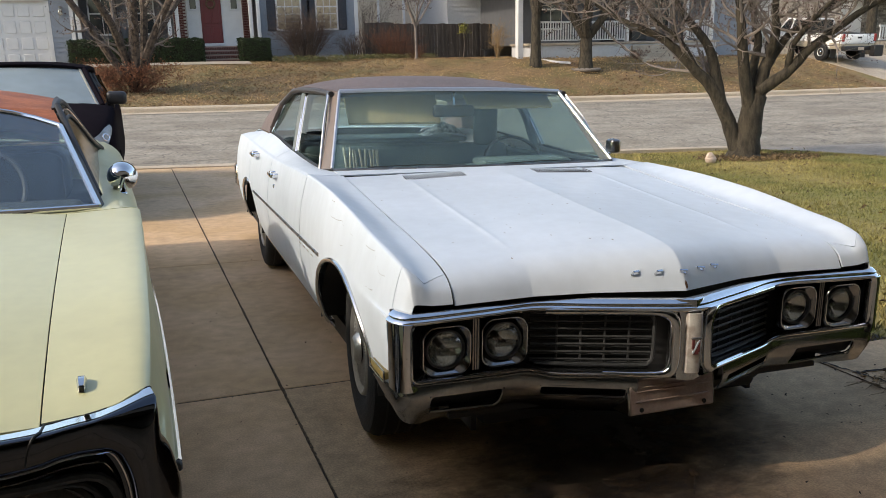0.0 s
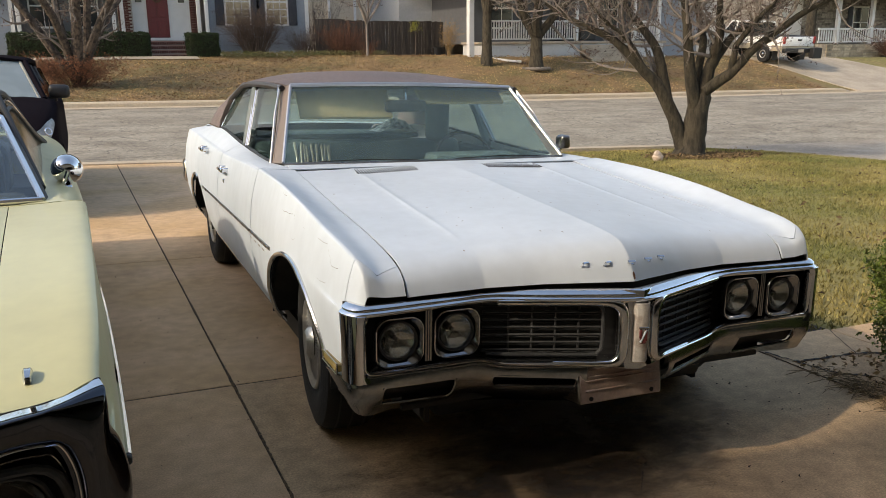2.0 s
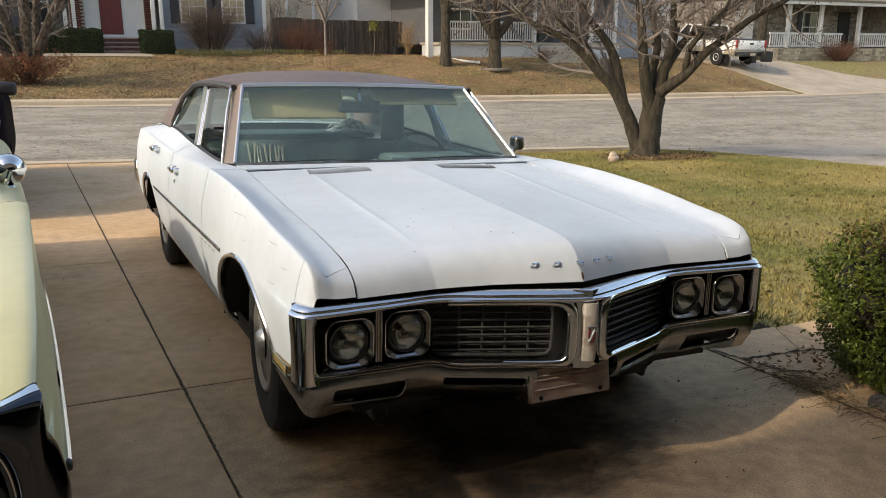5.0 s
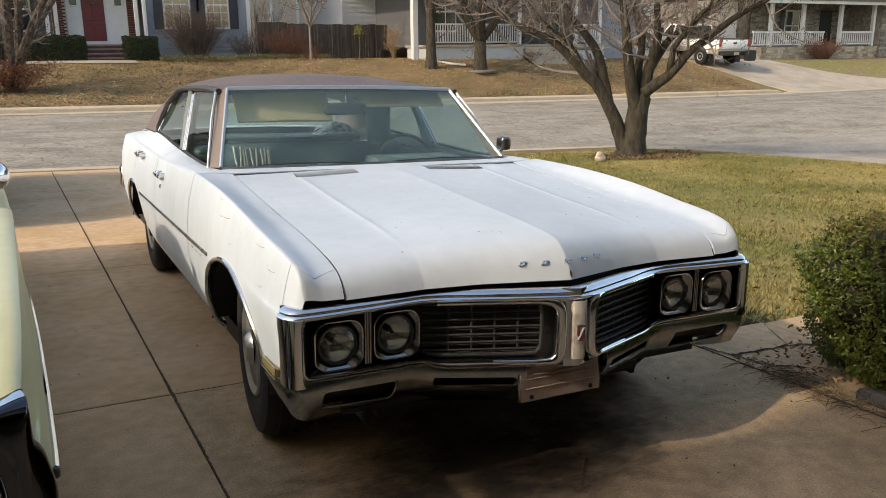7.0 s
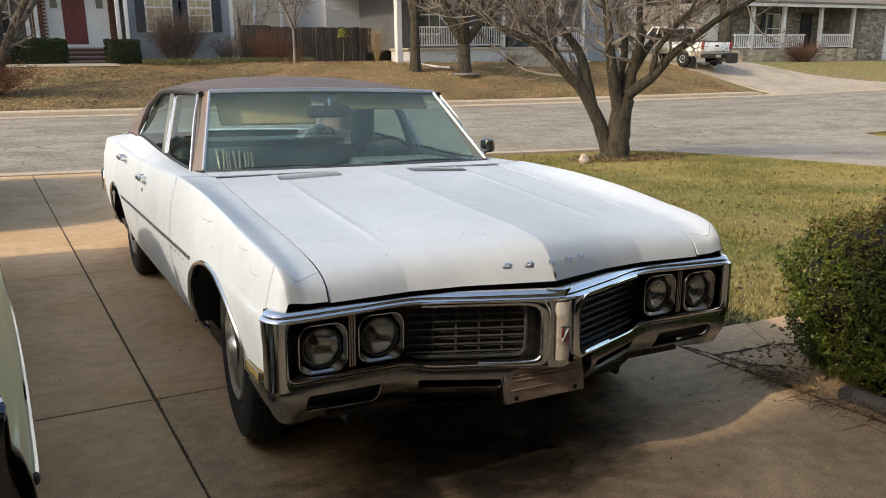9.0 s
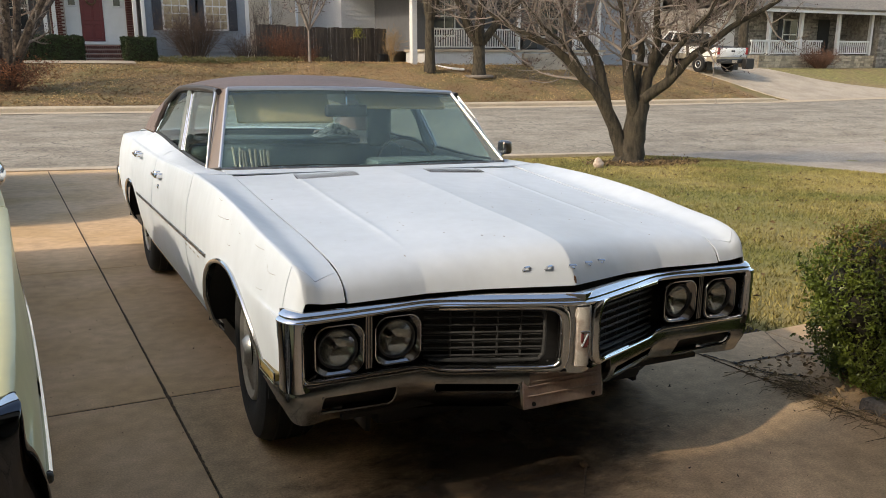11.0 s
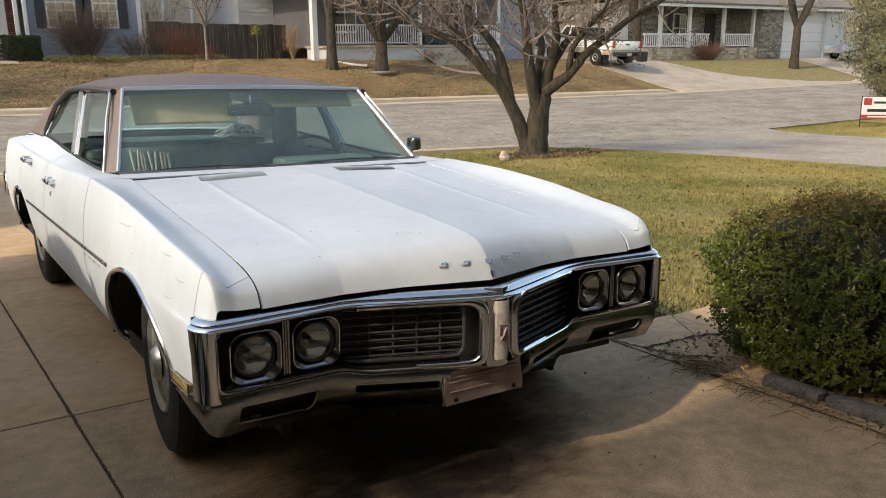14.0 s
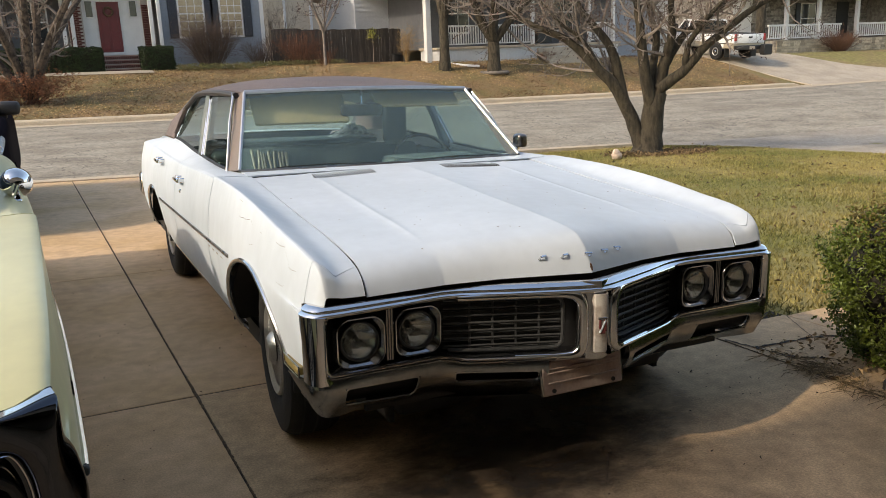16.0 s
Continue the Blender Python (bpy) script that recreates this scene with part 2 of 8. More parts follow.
BUD = mat("dried_berry", (0.10, 0.055, 0.045), 0.8, var=0.3, island=True)
PALEBARK = mat("pale_peeling_bark", (0.105, 0.078, 0.060), 0.95, var=0.45, scale=9, col2=(0.032, 0.024, 0.019), bump=1.0, bscale=30)
STONE = mat("pale_stone", (0.55, 0.43, 0.35), 0.9, var=0.12, scale=10, bump=0.5, bscale=30)

# ---------------------------------------------------------------- mesh helpers
def mesh_of(vf, name="mesh"):
    me = bpy.data.meshes.new(name)
    me.from_pydata([tuple(map(float, v)) for v in vf[0]], [], [tuple(map(int, f)) for f in vf[1]])
    me.update()
    return me


def finish(ob, material, smooth=True, angle=38):
    if material:
        ob.data.materials.append(material)
    if smooth:
        ob.data.polygons.foreach_set("use_smooth", [True] * len(ob.data.polygons))
        ob.data.set_sharp_from_angle(angle=radians(angle))
    return ob


def thing(name, label, category, m=None, group="", kind=""):
    ob = tagged(new(name), label, category, group, kind)
    ob.empty_display_size = 0.1
    ob.matrix_world = m or Matrix()
    return ob


def solo(name, vf, material, label, category, m=None, group="", kind="", smooth=True):
    ob = new(name, mesh_of(vf, name))
    finish(ob, material, smooth)
    ob.matrix_world = m or Matrix()
    return tagged(ob, label, category, group, kind)


def part(name, vf, material, parent, label="", smooth=True, solid=0.0, kind=""):
    ob = new(name, vf if isinstance(vf, bpy.types.Mesh) else mesh_of(vf, name))
    if isinstance(vf, bpy.types.Mesh) and vf.materials:
        material = None
    finish(ob, material, smooth)
    ob.parent = parent
    if label:
        ob["label"] = label
    if kind:
        ob["kind"] = kind
    if solid:
        s = ob.modifiers.new("thickness", "SOLIDIFY")
        s.thickness, s.offset = solid, -1.0
        if smooth:
            e = ob.modifiers.new("crisp_edges", "EDGE_SPLIT")
            e.split_angle = radians(60)
    return ob


def join(*parts):
    V, F = [], []
    for v, f in parts:
        o = len(V)
        V += [tuple(p) for p in v]
        F += [tuple(i + o for i in q) for q in f]
    return V, F


def tf(vf, m):
    return [tuple(m @ Vector(v)) for v in vf[0]], vf[1]


def mirror(vf):
    return [(-v[0], v[1], v[2]) for v in vf[0]], [tuple(reversed(f)) for f in vf[1]]


def grid(A, close=False):
    A = np.asarray(A, float)
    n, m = A.shape[:2]
    F = [(i * m + j, i * m + (j + 1) % m, (i + 1) * m + (j + 1) % m, (i + 1) * m + j) for i in range(n - 1) for j in range(m if close else m - 1)]
    return [tuple(p) for p in A.reshape(-1, 3)], F


def box(x0, x1, y0, y1, z0, z1, bevel=0.0, seg=2):
    bm = bmesh.new()
    bmesh.ops.create_cube(bm, size=1)
    for v in bm.verts:
        v.co = Vector((x0 + (v.co.x + 0.5) * (x1 - x0), y0 + (v.co.y + 0.5) * (y1 - y0), z0 + (v.co.z + 0.5) * (z1 - z0)))
    if bevel:
        bmesh.ops.bevel(bm, geom=bm.edges[:], offset=bevel, segments=seg, profile=0.5, affect="EDGES")
    bm.verts.index_update()
    out = [tuple(v.co) for v in bm.verts], [tuple(v.index for v in f.verts) for f in bm.faces]
    bm.free()
    return out


def tube(pts, r, n=8, closed=False, caps=True, squash=1.0):
    """A round bar along pts; r is one radius or one for each point."""
    P = [Vector(p) for p in pts]
    R = r if hasattr(r, "__len__") else [r] * len(P)
    V, F = [], []
    k = len(P)
    side = None
    for i in range(k):
        a, b = P[i - 1 if (i or closed) else 0], P[(i + 1) % k if (i < k - 1 or closed) else i]
        d = (b - a).normalized()
        if side is None:
            side = d.cross(Vector((0, 0, 1)))
            if side.length < 0.05:
                side = d.cross(Vector((1, 0, 0)))
        side = (side - d * side.dot(d)).normalized()
        up = side.cross(d)
        for j in range(n):
            w = 2 * math.pi * j / n
            V.append(tuple(P[i] + side * (R[i] * math.cos(w)) + up * (R[i] * squash * math.sin(w))))
    for i in range(k if closed else k - 1):
        for j in range(n):
            a, b = i * n, ((i + 1) % k) * n
            F.append((a + j, a + (j + 1) % n, b + (j + 1) % n, b + j))
    if caps and not closed:
        F += [tuple(range(n - 1, -1, -1)), tuple(range((k - 1) * n, k * n))]
    return V, F


def lathe(profile, n=32, axis="x"):
    """Turn (radius, along) pairs about an axis through the origin."""
    V = []
    for r, a in profile:
        for j in range(n):
            w = 2 * math.pi * j / n
            c, s = r * math.cos(w), r * math.sin(w)
            V.append((a, c, s) if axis == "x" else (c, a, s) if axis == "y" else (c, s, a))
    k = len(profile)
    F = [(i * n + j, i * n + (j + 1) % n, (i + 1) * n + (j + 1) % n, (i + 1) * n + j) for i in range(k - 1) for j in range(n)]
    return V, F


def spl(*pts):
    """A smooth curve through (t, value) pairs."""
    xs = np.array([p[0] for p in pts], float)
    ys = np.array([p[1] for p in pts], float)
    h = np.diff(xs)
    dl = np.diff(ys) / h
    m = np.zeros(len(xs))
    m[0], m[-1] = dl[0], dl[-1]
    for i in range(1, len(xs) - 1):
        m[i] = 0 if dl[i - 1] * dl[i] <= 0 else 3 * (h[i - 1] + h[i]) / ((2 * h[i] + h[i - 1]) / dl[i - 1] + (h[i] + 2 * h[i - 1]) / dl[i])

    def f(t):
        t = min(max(t, xs[0]), xs[-1])
        i = min(int(np.searchsorted(xs, t, "right")) - 1, len(h) - 1)
        s = (t - xs[i]) / h[i]
        return float((2 * s ** 3 - 3 * s ** 2 + 1) * ys[i] + (s ** 3 - 2 * s ** 2 + s) * h[i] * m[i] + (-2 * s ** 3 + 3 * s ** 2) * ys[i + 1] + (s ** 3 - s ** 2) * h[i] * m[i + 1])
    return f


def through_pts(pts, per=4):
    """A denser, smooth run of points (Catmull-Rom) through pts."""
    P = [np.array(p, float) for p in pts]
    P = [2 * P[0] - P[1], *P, 2 * P[-1] - P[-2]]
    out = []
    for i in range(1, len(P) - 2):
        a, b, c, d = P[i - 1:i + 3]
        for k in range(per):
            t = k / per
            out.append(0.5 * (2 * b + (c - a) * t + (2 * a - 5 * b + 4 * c - d) * t * t + (3 * b - a - 3 * c + d) * t ** 3))
    out.append(P[-2])
    return out


def cut_arch(A, cy, cz, r):
    """A side panel's grid without the faces inside a wheel arch; the rim is drawn onto the circle."""
    V, F = grid(A)
    V = [list(v) for v in V]
    ins = [math.hypot((v[1] - cy) / 1.31, v[2] - cz) < r for v in V]
    keep = [f for f in F if not all(ins[i] for i in f)]
    for i in {i for f in keep for i in f}:
        if ins[i]:
            dy, dz = (V[i][1] - cy) / 1.31, V[i][2] - cz
            d = math.hypot(dy, dz) or 1e-6
            V[i][1], V[i][2] = cy + dy / d * r * 1.31, cz + dz / d * r
    return [tuple(v) for v in V], keep


# ---------------------------------------------------------------- ground, road, drive
def gz(x, y):
    """The height of the ground."""
    xc = np.clip(x, -18, 14)
    near = -0.035 * xc - 0.030 * np.clip(y, -12, 12)
    zf = 0.03 - 0.019 * np.clip(x, -20, 28) - np.interp(x, [4, 18, 28], [0.18, 0.13, 0.05])
    zn = -0.035 * xc - 0.36
    road = zn + (zf - zn) * np.clip((y - 12) / 11, 0, 1) + 0.06 * np.sin(np.clip((y - 12) / 11, 0, 1) * np.pi)
    yr = np.interp(x, [6, 12], [33.0, 28.5])
    zt = np.interp(x, [0, 20, 35, 46], [1.2, 1.0, 0.72, 0.66])
    s = np.clip((y - 23) / (yr - 23), 0, 1)
    far = zf + (zt - zf) * (s * 0.75 + 0.25 * s * s * (3 - 2 * s))
    return np.where(y < 12, near, np.where(y < 23, road, far))


def gzf(x, y):
    return float(gz(np.float64(x), np.float64(y)))


def lawn_material(name, near):
    m = mat(name, (0.27, 0.22, 0.082) if near else (0.215, 0.140, 0.070), 0.95, var=0.22, scale=0.55 if near else 0.8,
            col2=(0.19, 0.18, 0.05) if near else (0.150, 0.125, 0.048), bump=0.8, bscale=28, patch=(0.40, 0.66))
    return m


LAWN = lawn_material("winter_grass", True)
LITTER = lawn_material("leaf_strewn_grass", False)
FARLAWN = mat("olive_far_lawn", (0.20, 0.175, 0.062), 0.95, var=0.25, scale=0.5, col2=(0.22, 0.16, 0.08), fine=(9, 0.3), bump=0.8, bscale=28)

xs = np.concatenate([[-900, -400, -150, -80, -50], np.arange(-30, 60, 0.75), [70, 100, 160, 400, 900]])
ys_ = np.concatenate([[-600, -200, -80, -40, -20], np.arange(-10, 11.9, 0.6), [11.75, 11.98], np.arange(12.05, 22.9, 0.6), [22.9, 23.3], np.arange(23.6, 45, 0.6), [55, 80, 140, 400, 1500]])
XX, YY = np.meshgrid(xs, ys_, indexing="ij")
ZZ = gz(XX, YY) - np.where((YY > 11.9) & (YY < 23.2), 0.10, 0.0)
ZZ = ZZ - np.where((XX > -5.2) & (XX < 2.6) & (YY < 11.8) & (YY > -8), 0.05, 0)
ZZ += 0.012 * np.sin(XX * 2.1 + YY * 0.7) * np.cos(YY * 1.7) * np.where((XX > 3) | (YY > 24), 1, 0)
ground = solo("ground", grid(np.stack([XX, YY, ZZ], -1)), LITTER, "leaf-strewn winter lawn rising from the street", "lawn", kind="structure")
ground.data.materials.append(LAWN)
ground.data.materials.append(FARLAWN)
ground.data.polygons.foreach_set("material_index", [1 if p.center.y < 12.2 else 2 if p.center.x > 31 else 0 for p in ground.data.polygons])


def sheet(x0, x1, y0, y1, nx, ny, up, edge=None):
    X, Y = np.meshgrid(np.linspace(x0, x1, nx), np.linspace(y0, y1, ny), indexing="ij")
    if edge:
        X, Y = edge(X, Y)
    return grid(np.stack([X, Y, gz(X, Y) + up], -1))


road = solo("road", sheet(-80, 90, 12.02, 22.95, 170, 14, 0.0), ROAD, "worn grey street with cracks and patches", "road", kind="structure")
# cracks and tar seams of the road
random.seed(4)
for k in range(110):
    x, y = random.uniform(-9, 34), random.uniform(12.5, 22.5)
    pts, a = [], random.uniform(-0.15, 0.15)
    for i in range(random.randint(9, 22)):
        pts.append((x, y))
        a = 0.8 * a + random.uniform(-0.25, 0.25)
        x, y = x + 0.28 * math.cos(a), min(max(y + 0.28 * math.sin(a), 12.3), 22.8)
    w = random.uniform(0.004, 0.014)
    A = np.array([[(px, py - w * random.uniform(0.4, 1), gzf(px, py) + 0.006), (px, py + w * random.uniform(0.4, 1), gzf(px, py) + 0.006)] for px, py in pts])
    part("crack", grid(A), CRACK, road)

# kerbs: near one dips at the drive, far one is rolled
def kerb(x0, x1, y, h, w, dip=()):
    n = int((x1 - x0) / 0.5)
    A = []
    for i in range(n + 1):
        x = x0 + (x1 - x0) * i / n
        hh = h
        for a, b in dip:
            if a < x < b:
                hh = 0.025
        z = gzf(x, y)
        A.append([(x, y, z - 0.08), (x, y, z + hh * 0.75), (x, y + 0.03 * (1 if w > 0 else -1), z + hh), (x, y + w * 0.5, z + hh), (x, y + w, z + hh), (x, y + w, z - 0.05)])
    return grid(np.array(A))


solo("kerb_near", kerb(-60, 10.2, 12.06, 0.07, -0.32, ((-5.6, 2.9),)), KERB, "low concrete kerb along the near side of the street", "kerb", kind="structure")
seam = [(x, 12.03 + 0.02 * math.sin(x * 3.1), gzf(x, 12.03) + 0.004) for x in np.linspace(10.0, 34.0, 120)]
part("joint", tube(seam, 0.028, 6, squash=0.35), CRACK, road)
solo("gutter_far", sheet(-60, 80, 22.25, 22.93, 200, 3, 0.012), KERB, "pale concrete gutter before the far kerb", "gutter", kind="structure")
solo("kerb_far", kerb(-60, 80, 22.9, 0.15, 0.50, ((27.5, 44),)), KERB, "pale rolled concrete kerb along the far side", "kerb", kind="structure")

# the drive: slabs with joints between them, turned a little against the cars
def slab(x0, x1, y0, y1, t=0.10, b=0.004):
    return box(x0 + 0.003, x1 - 0.003, y0 + 0.006, y1 - 0.006, -t, 0.0, b, 1)


DRIVE = BASE @ pose(-1.11, 0, 0, 0, 0, 1.65)
drive = thing("driveway", "tan concrete driveway of cracked slabs with dirty joints", "driveway", DRIVE, kind="structure")
part("bed", box(-5.2, 3.3, -9.0, 11.95, -0.16, -0.0035), JOINT, drive)
cols = [-5.2, -3.85, -2.60, -1.30, 0.0, 2.62, 3.3]
rows = [-9.0, -6.4, -3.8, -1.24, 1.505, 4.30, 11.92]
for i in range(len(cols) - 1):
    for j in range(len(rows) - 1):
        if cols[i] > 2.6 and j > 3:
            continue
        j1 = rows[j + 1]
        if cols[i] > 2.6 and j == 3:
            j1 = 1.05
        part("slab", slab(cols[i], cols[i + 1], rows[j], j1), SHADESLAB if cols[i] >= 0.0 and j in (2, 3) else CONCRETE, drive)
# shade under the sedan's nose, painted on the concrete as blotchy dark patches
def shade_patch_material():
    m = mat("under_nose_shade", (0.060, 0.042, 0.028), 0.6, var=0.25, scale=6, fine=(110, 0.4), bump=0.2, bscale=200)
    N, L = m.node_tree.nodes, m.node_tree.links
    tc, nz, ln, a, mr, tr, mx = (N.new("ShaderNodeTexCoord"), N.new("ShaderNodeTexNoise"), N.new("ShaderNodeVectorMath"), N.new("ShaderNodeMath"), N.new("ShaderNodeMapRange"), N.new("ShaderNodeBsdfTransparent"), N.new("ShaderNodeMixShader"))
    nz.inputs["Scale"].default_value, nz.inputs["Detail"].default_value, nz.inputs["Roughness"].default_value = 3.2, 9.0, 0.68
    ln.operation, a.operation = "LENGTH", "MULTIPLY_ADD"
    L.new(tc.outputs["Object"], ln.inputs[0]), L.new(tc.outputs["Object"], nz.inputs[0])
    a.inputs[1].default_value = 1.5
    L.new(nz.outputs[0], a.inputs[0]), L.new(ln.outputs["Value"], a.inputs[2])
    mr.inputs["From Min"].default_value, mr.inputs["From Max"].default_value = 1.62, 0.95
    mr.inputs["To Max"].default_value = 0.85
    L.new(a.outputs[0], mr.inputs[0]), L.new(mr.outputs[0], mx.inputs[0])
    L.new(tr.outputs[0], mx.inputs[1]), L.new(N["Principled BSDF"].outputs[0], mx.inputs[2])
    L.new(mx.outputs[0], N["Material Output"].inputs[0])
    return m


SHADESPOT = shade_patch_material()
for ox, oy, sx, sy in ((-0.20, 0.30, 0.92, 0.54), (0.15, 0.75, 0.9, 0.8)):
    spot = part("shade_patch", grid(np.array([[(1.15 * math.cos(w) * q, 1.15 * math.sin(w) * q, 0.0) for w in np.linspace(0, 2 * math.pi, 29)] for q in (0.0, 0.5, 1.0)])), SHADESPOT, drive, "dark patch painted for the shade under the car's nose")
    spot.matrix_basis = pose(-1.11, 0, 0, 0, 0, 1.65).inverted() @ pose(ox, oy, 0.0016 + 0.001 * sy) @ Matrix.Diagonal((sx, sy, 1, 1))
# dirt and crumbs packed into the long joint
rng_ = random.Random(21)
for x_, y0_, y1_, w_0 in ((0.0, -2.5, 11.7, 0.0060), (2.62, -2.5, 1.05, 0.005)):
    A, y_ = [], y0_
    while y_ < y1_:
        c_, h_ = x_ + rng_.uniform(-0.002, 0.002), w_0 * (0.9 + 0.35 * math.sin(y_ * 7.3) * math.sin(y_ * 2.9) + rng_.uniform(-0.18, 0.18))
        A.append([(c_ - h_, y_, 0.0015), (c_ - h_ * 0.3, y_, 0.0055), (c_ + h_ * 0.4, y_, 0.005), (c_ + h_, y_, 0.0015)])
        y_ += rng_.uniform(0.005, 0.016)
    part("joint_dirt", grid(np.array(A)), DIRT, drive, kind="stuff")
# the widened corner beside the lawn, broken in two
part("slab", slab(3.3, 4.3, 0.55, 1.03), CONCRETE, drive)
def ground_crack(pts, w, seed):
    rng = random.Random(seed)
    P = through_pts([(x, y, 0.0) for x, y in pts], 7)
    A = []
    for i, p in enumerate(P):
        j, ww = rng.uniform(-0.008, 0.008), w * rng.uniform(0.4, 1.3)
        A.append([(p[0] + j - ww, p[1] + j - ww, 0.004), (p[0] + j + ww, p[1] + j + ww, 0.004)])
    return tf(grid(np.array(A)), pose(-1.11, 0, 0, 0, 0, 1.65).inverted())
part("crack", ground_crack([(1.50, 0.95), (1.54, 0.78), (1.60, 0.60), (1.72, 0.48)], 0.008, 1), JOINT, drive)
part("crack", ground_crack([(1.54, 0.78), (1.74, 0.765), (1.94, 0.76), (2.09, 0.69)], 0.010, 2), JOINT, drive)
part("crack", ground_crack([(2.14, 1.10), (2.03, 0.92), (1.94, 0.76)], 0.008, 3), JOINT, drive)

# ---------------------------------------------------------------- the white sedan
def wheel(parent, x, y, z, side, r=0.345, w=0.20, steer=0.0, cover=SATIN, ribs=50, white=False):
    """A tyre with its rim and ribbed cover; side is -1 or 1, the way the cover faces."""
    s = side
    m = Matrix.Translation((x, y, z)) @ pose(0, 0, 0, 0, 0, steer)
    h = w / 2
    prof = [(0.182, -h * 0.7), (0.205, -h * 0.95), (0.25, -h * 1.05), (0.29, -h * 1.04), (r - 0.02, -h * 0.93), (r - 0.004, -h * 0.7), (r, -h * 0.35), (r, h * 0.35), (r - 0.004, h * 0.7), (r - 0.02, h * 0.93), (0.29, h * 1.04), (0.25, h * 1.05), (0.205, h * 0.95), (0.182, h * 0.7)]
    wh = part("wheel", tf(lathe(prof, 44), m), RUBBER, parent, "black tyre with a worn tread")
    for k in (-0.5, 0.0, 0.5):
        part("tread_groove", tf(lathe([(r + 0.0015, h * k - 0.004), (r + 0.0015, h * k + 0.004)], 44), m), BLACK, wh)
    part("rim", tf(lathe([(0.192, s * h * 0.80), (0.188, s * h * 0.97), (0.180, s * h * 1.02), (0.171, s * h * 0.99), (0.163, s * h * 0.92), (0.148, s * h * 0.89)], 44), m), SATIN, wh, "dull silver rim")
    part("wheel_cover", tf(lathe([(0.168, s * (h * 0.90 - 0.006)), (0.150, s * (h * 0.90 - 0.003)), (0.10, s * (h * 0.90 - 0.003)), (0.060, s * (h * 0.90 - 0.002))], 40), m), BLACK, wh, "dark recess behind the ribs")
    R = []
    for k in range(ribs):
        a = 2 * math.pi * k / ribs
        q = pose(0, 0, 0, math.degrees(a))
        R.append(tf(box(s * h * 0.90 - 0.001, s * h * 0.90 + 0.001, -0.0026, 0.0026, 0.056, 0.152), q))
    part("rib_ring", tf(join(*R), m), cover, wh, "fine radial ribs")
    part("hub", tf(lathe([(0.066, s * h * 0.96), (0.056, s * h * 1.10), (0.042, s * h * 1.20), (0.036, s * h * 1.18), (0.0, s * h * 1.20)], 24), m), cover, wh)
    return wh


SEDAN = BASE @ pose(0, 0, 0)
sedan = thing("white_sedan", "old white four-door sedan with brown vinyl roof and chrome bumper grille", "car", SEDAN)
w_ = spl((0.20, 0.955), (0.40, 0.982), (1.0, 0.998), (3.0, 1.0), (4.2, 1.0), (5.0, 0.985), (5.5, 0.945))
zC = spl((0.225, 0.716), (0.25, 0.760), (0.31, 0.795), (0.6, 0.842), (1.0, 0.877), (1.4, 0.916), (1.80, 0.955))
zD = spl((0.225, 0.722), (0.25, 0.785), (0.31, 0.828), (0.6, 0.874), (1.0, 0.925), (1.4, 0.952), (1.9, 0.962), (3.0, 0.945), (3.9, 0.958), (4.6, 0.972), (5.2, 0.955), (5.5, 0.89))
zB = spl((1.78, 0.958), (2.2, 0.955), (3.0, 0.985), (3.9, 1.032), (4.6, 1.005), (5.2, 0.965), (5.5, 0.90))
xB = spl((1.78, 0.800), (2.2, 0.830), (3.0, 0.842), (3.9, 0.842), (4.7, 0.80), (5.5, 0.78))


def side_section(y):
    w, d = w_(y), zD(y)
    if y < 1.79:
        top = [(0.784, zC(y)), (0.848, zC(y) + 0.16 * (d - zC(y))), (w - 0.078, zC(y) + 0.80 * (d - zC(y))), (w - 0.050, d)]
    else:
        top = [(xB(y), zB(y)), ((xB(y) + w - 0.06) / 2, (zB(y) * 0.45 + d * 0.55) + 0.004), (w - 0.066, d - 0.003), (w - 0.052, d - 0.008)]
    return top + [(w - 0.040, d - 0.018), (w - 0.024, d - 0.075), (w - 0.006, d - 0.16), (w + 0.004, 0.672), (w + 0.003, 0.60), (w - 0.012, 0.47), (w - 0.045, 0.36), (w - 0.085, 0.30)]


ROWS_AT = {}


def side_row(y):
    k = round(y, 3)
    if k not in ROWS_AT:
        ROWS_AT[k] = through_pts(side_section(k), 5)
    return ROWS_AT[k]


def notch(j):
    """How far the seam of the fender's nose dips forward, by the place across the section."""
    return 0.050 * max(0.0, 1 - abs(j / 15 * 2 - 1)) if j <= 15 else 0.0


def side_grid(y0, y1, step=0.03, low=None, high=None, cols=None):
    n = max(3, int((y1 - y0) / step))
    m = cols or len(side_row(y0))
    A = []
    for i in range(n + 1):
        row = []
        for j in range(m):
            a, b = y0 - (low(j) if low else 0), y1 - (high(j) if high else 0)
            y = a + (b - a) * i / n
            p = side_row(y)[j]
            row.append((p[0], y, p[1]))
        A.append(row)
    return np.array(A)


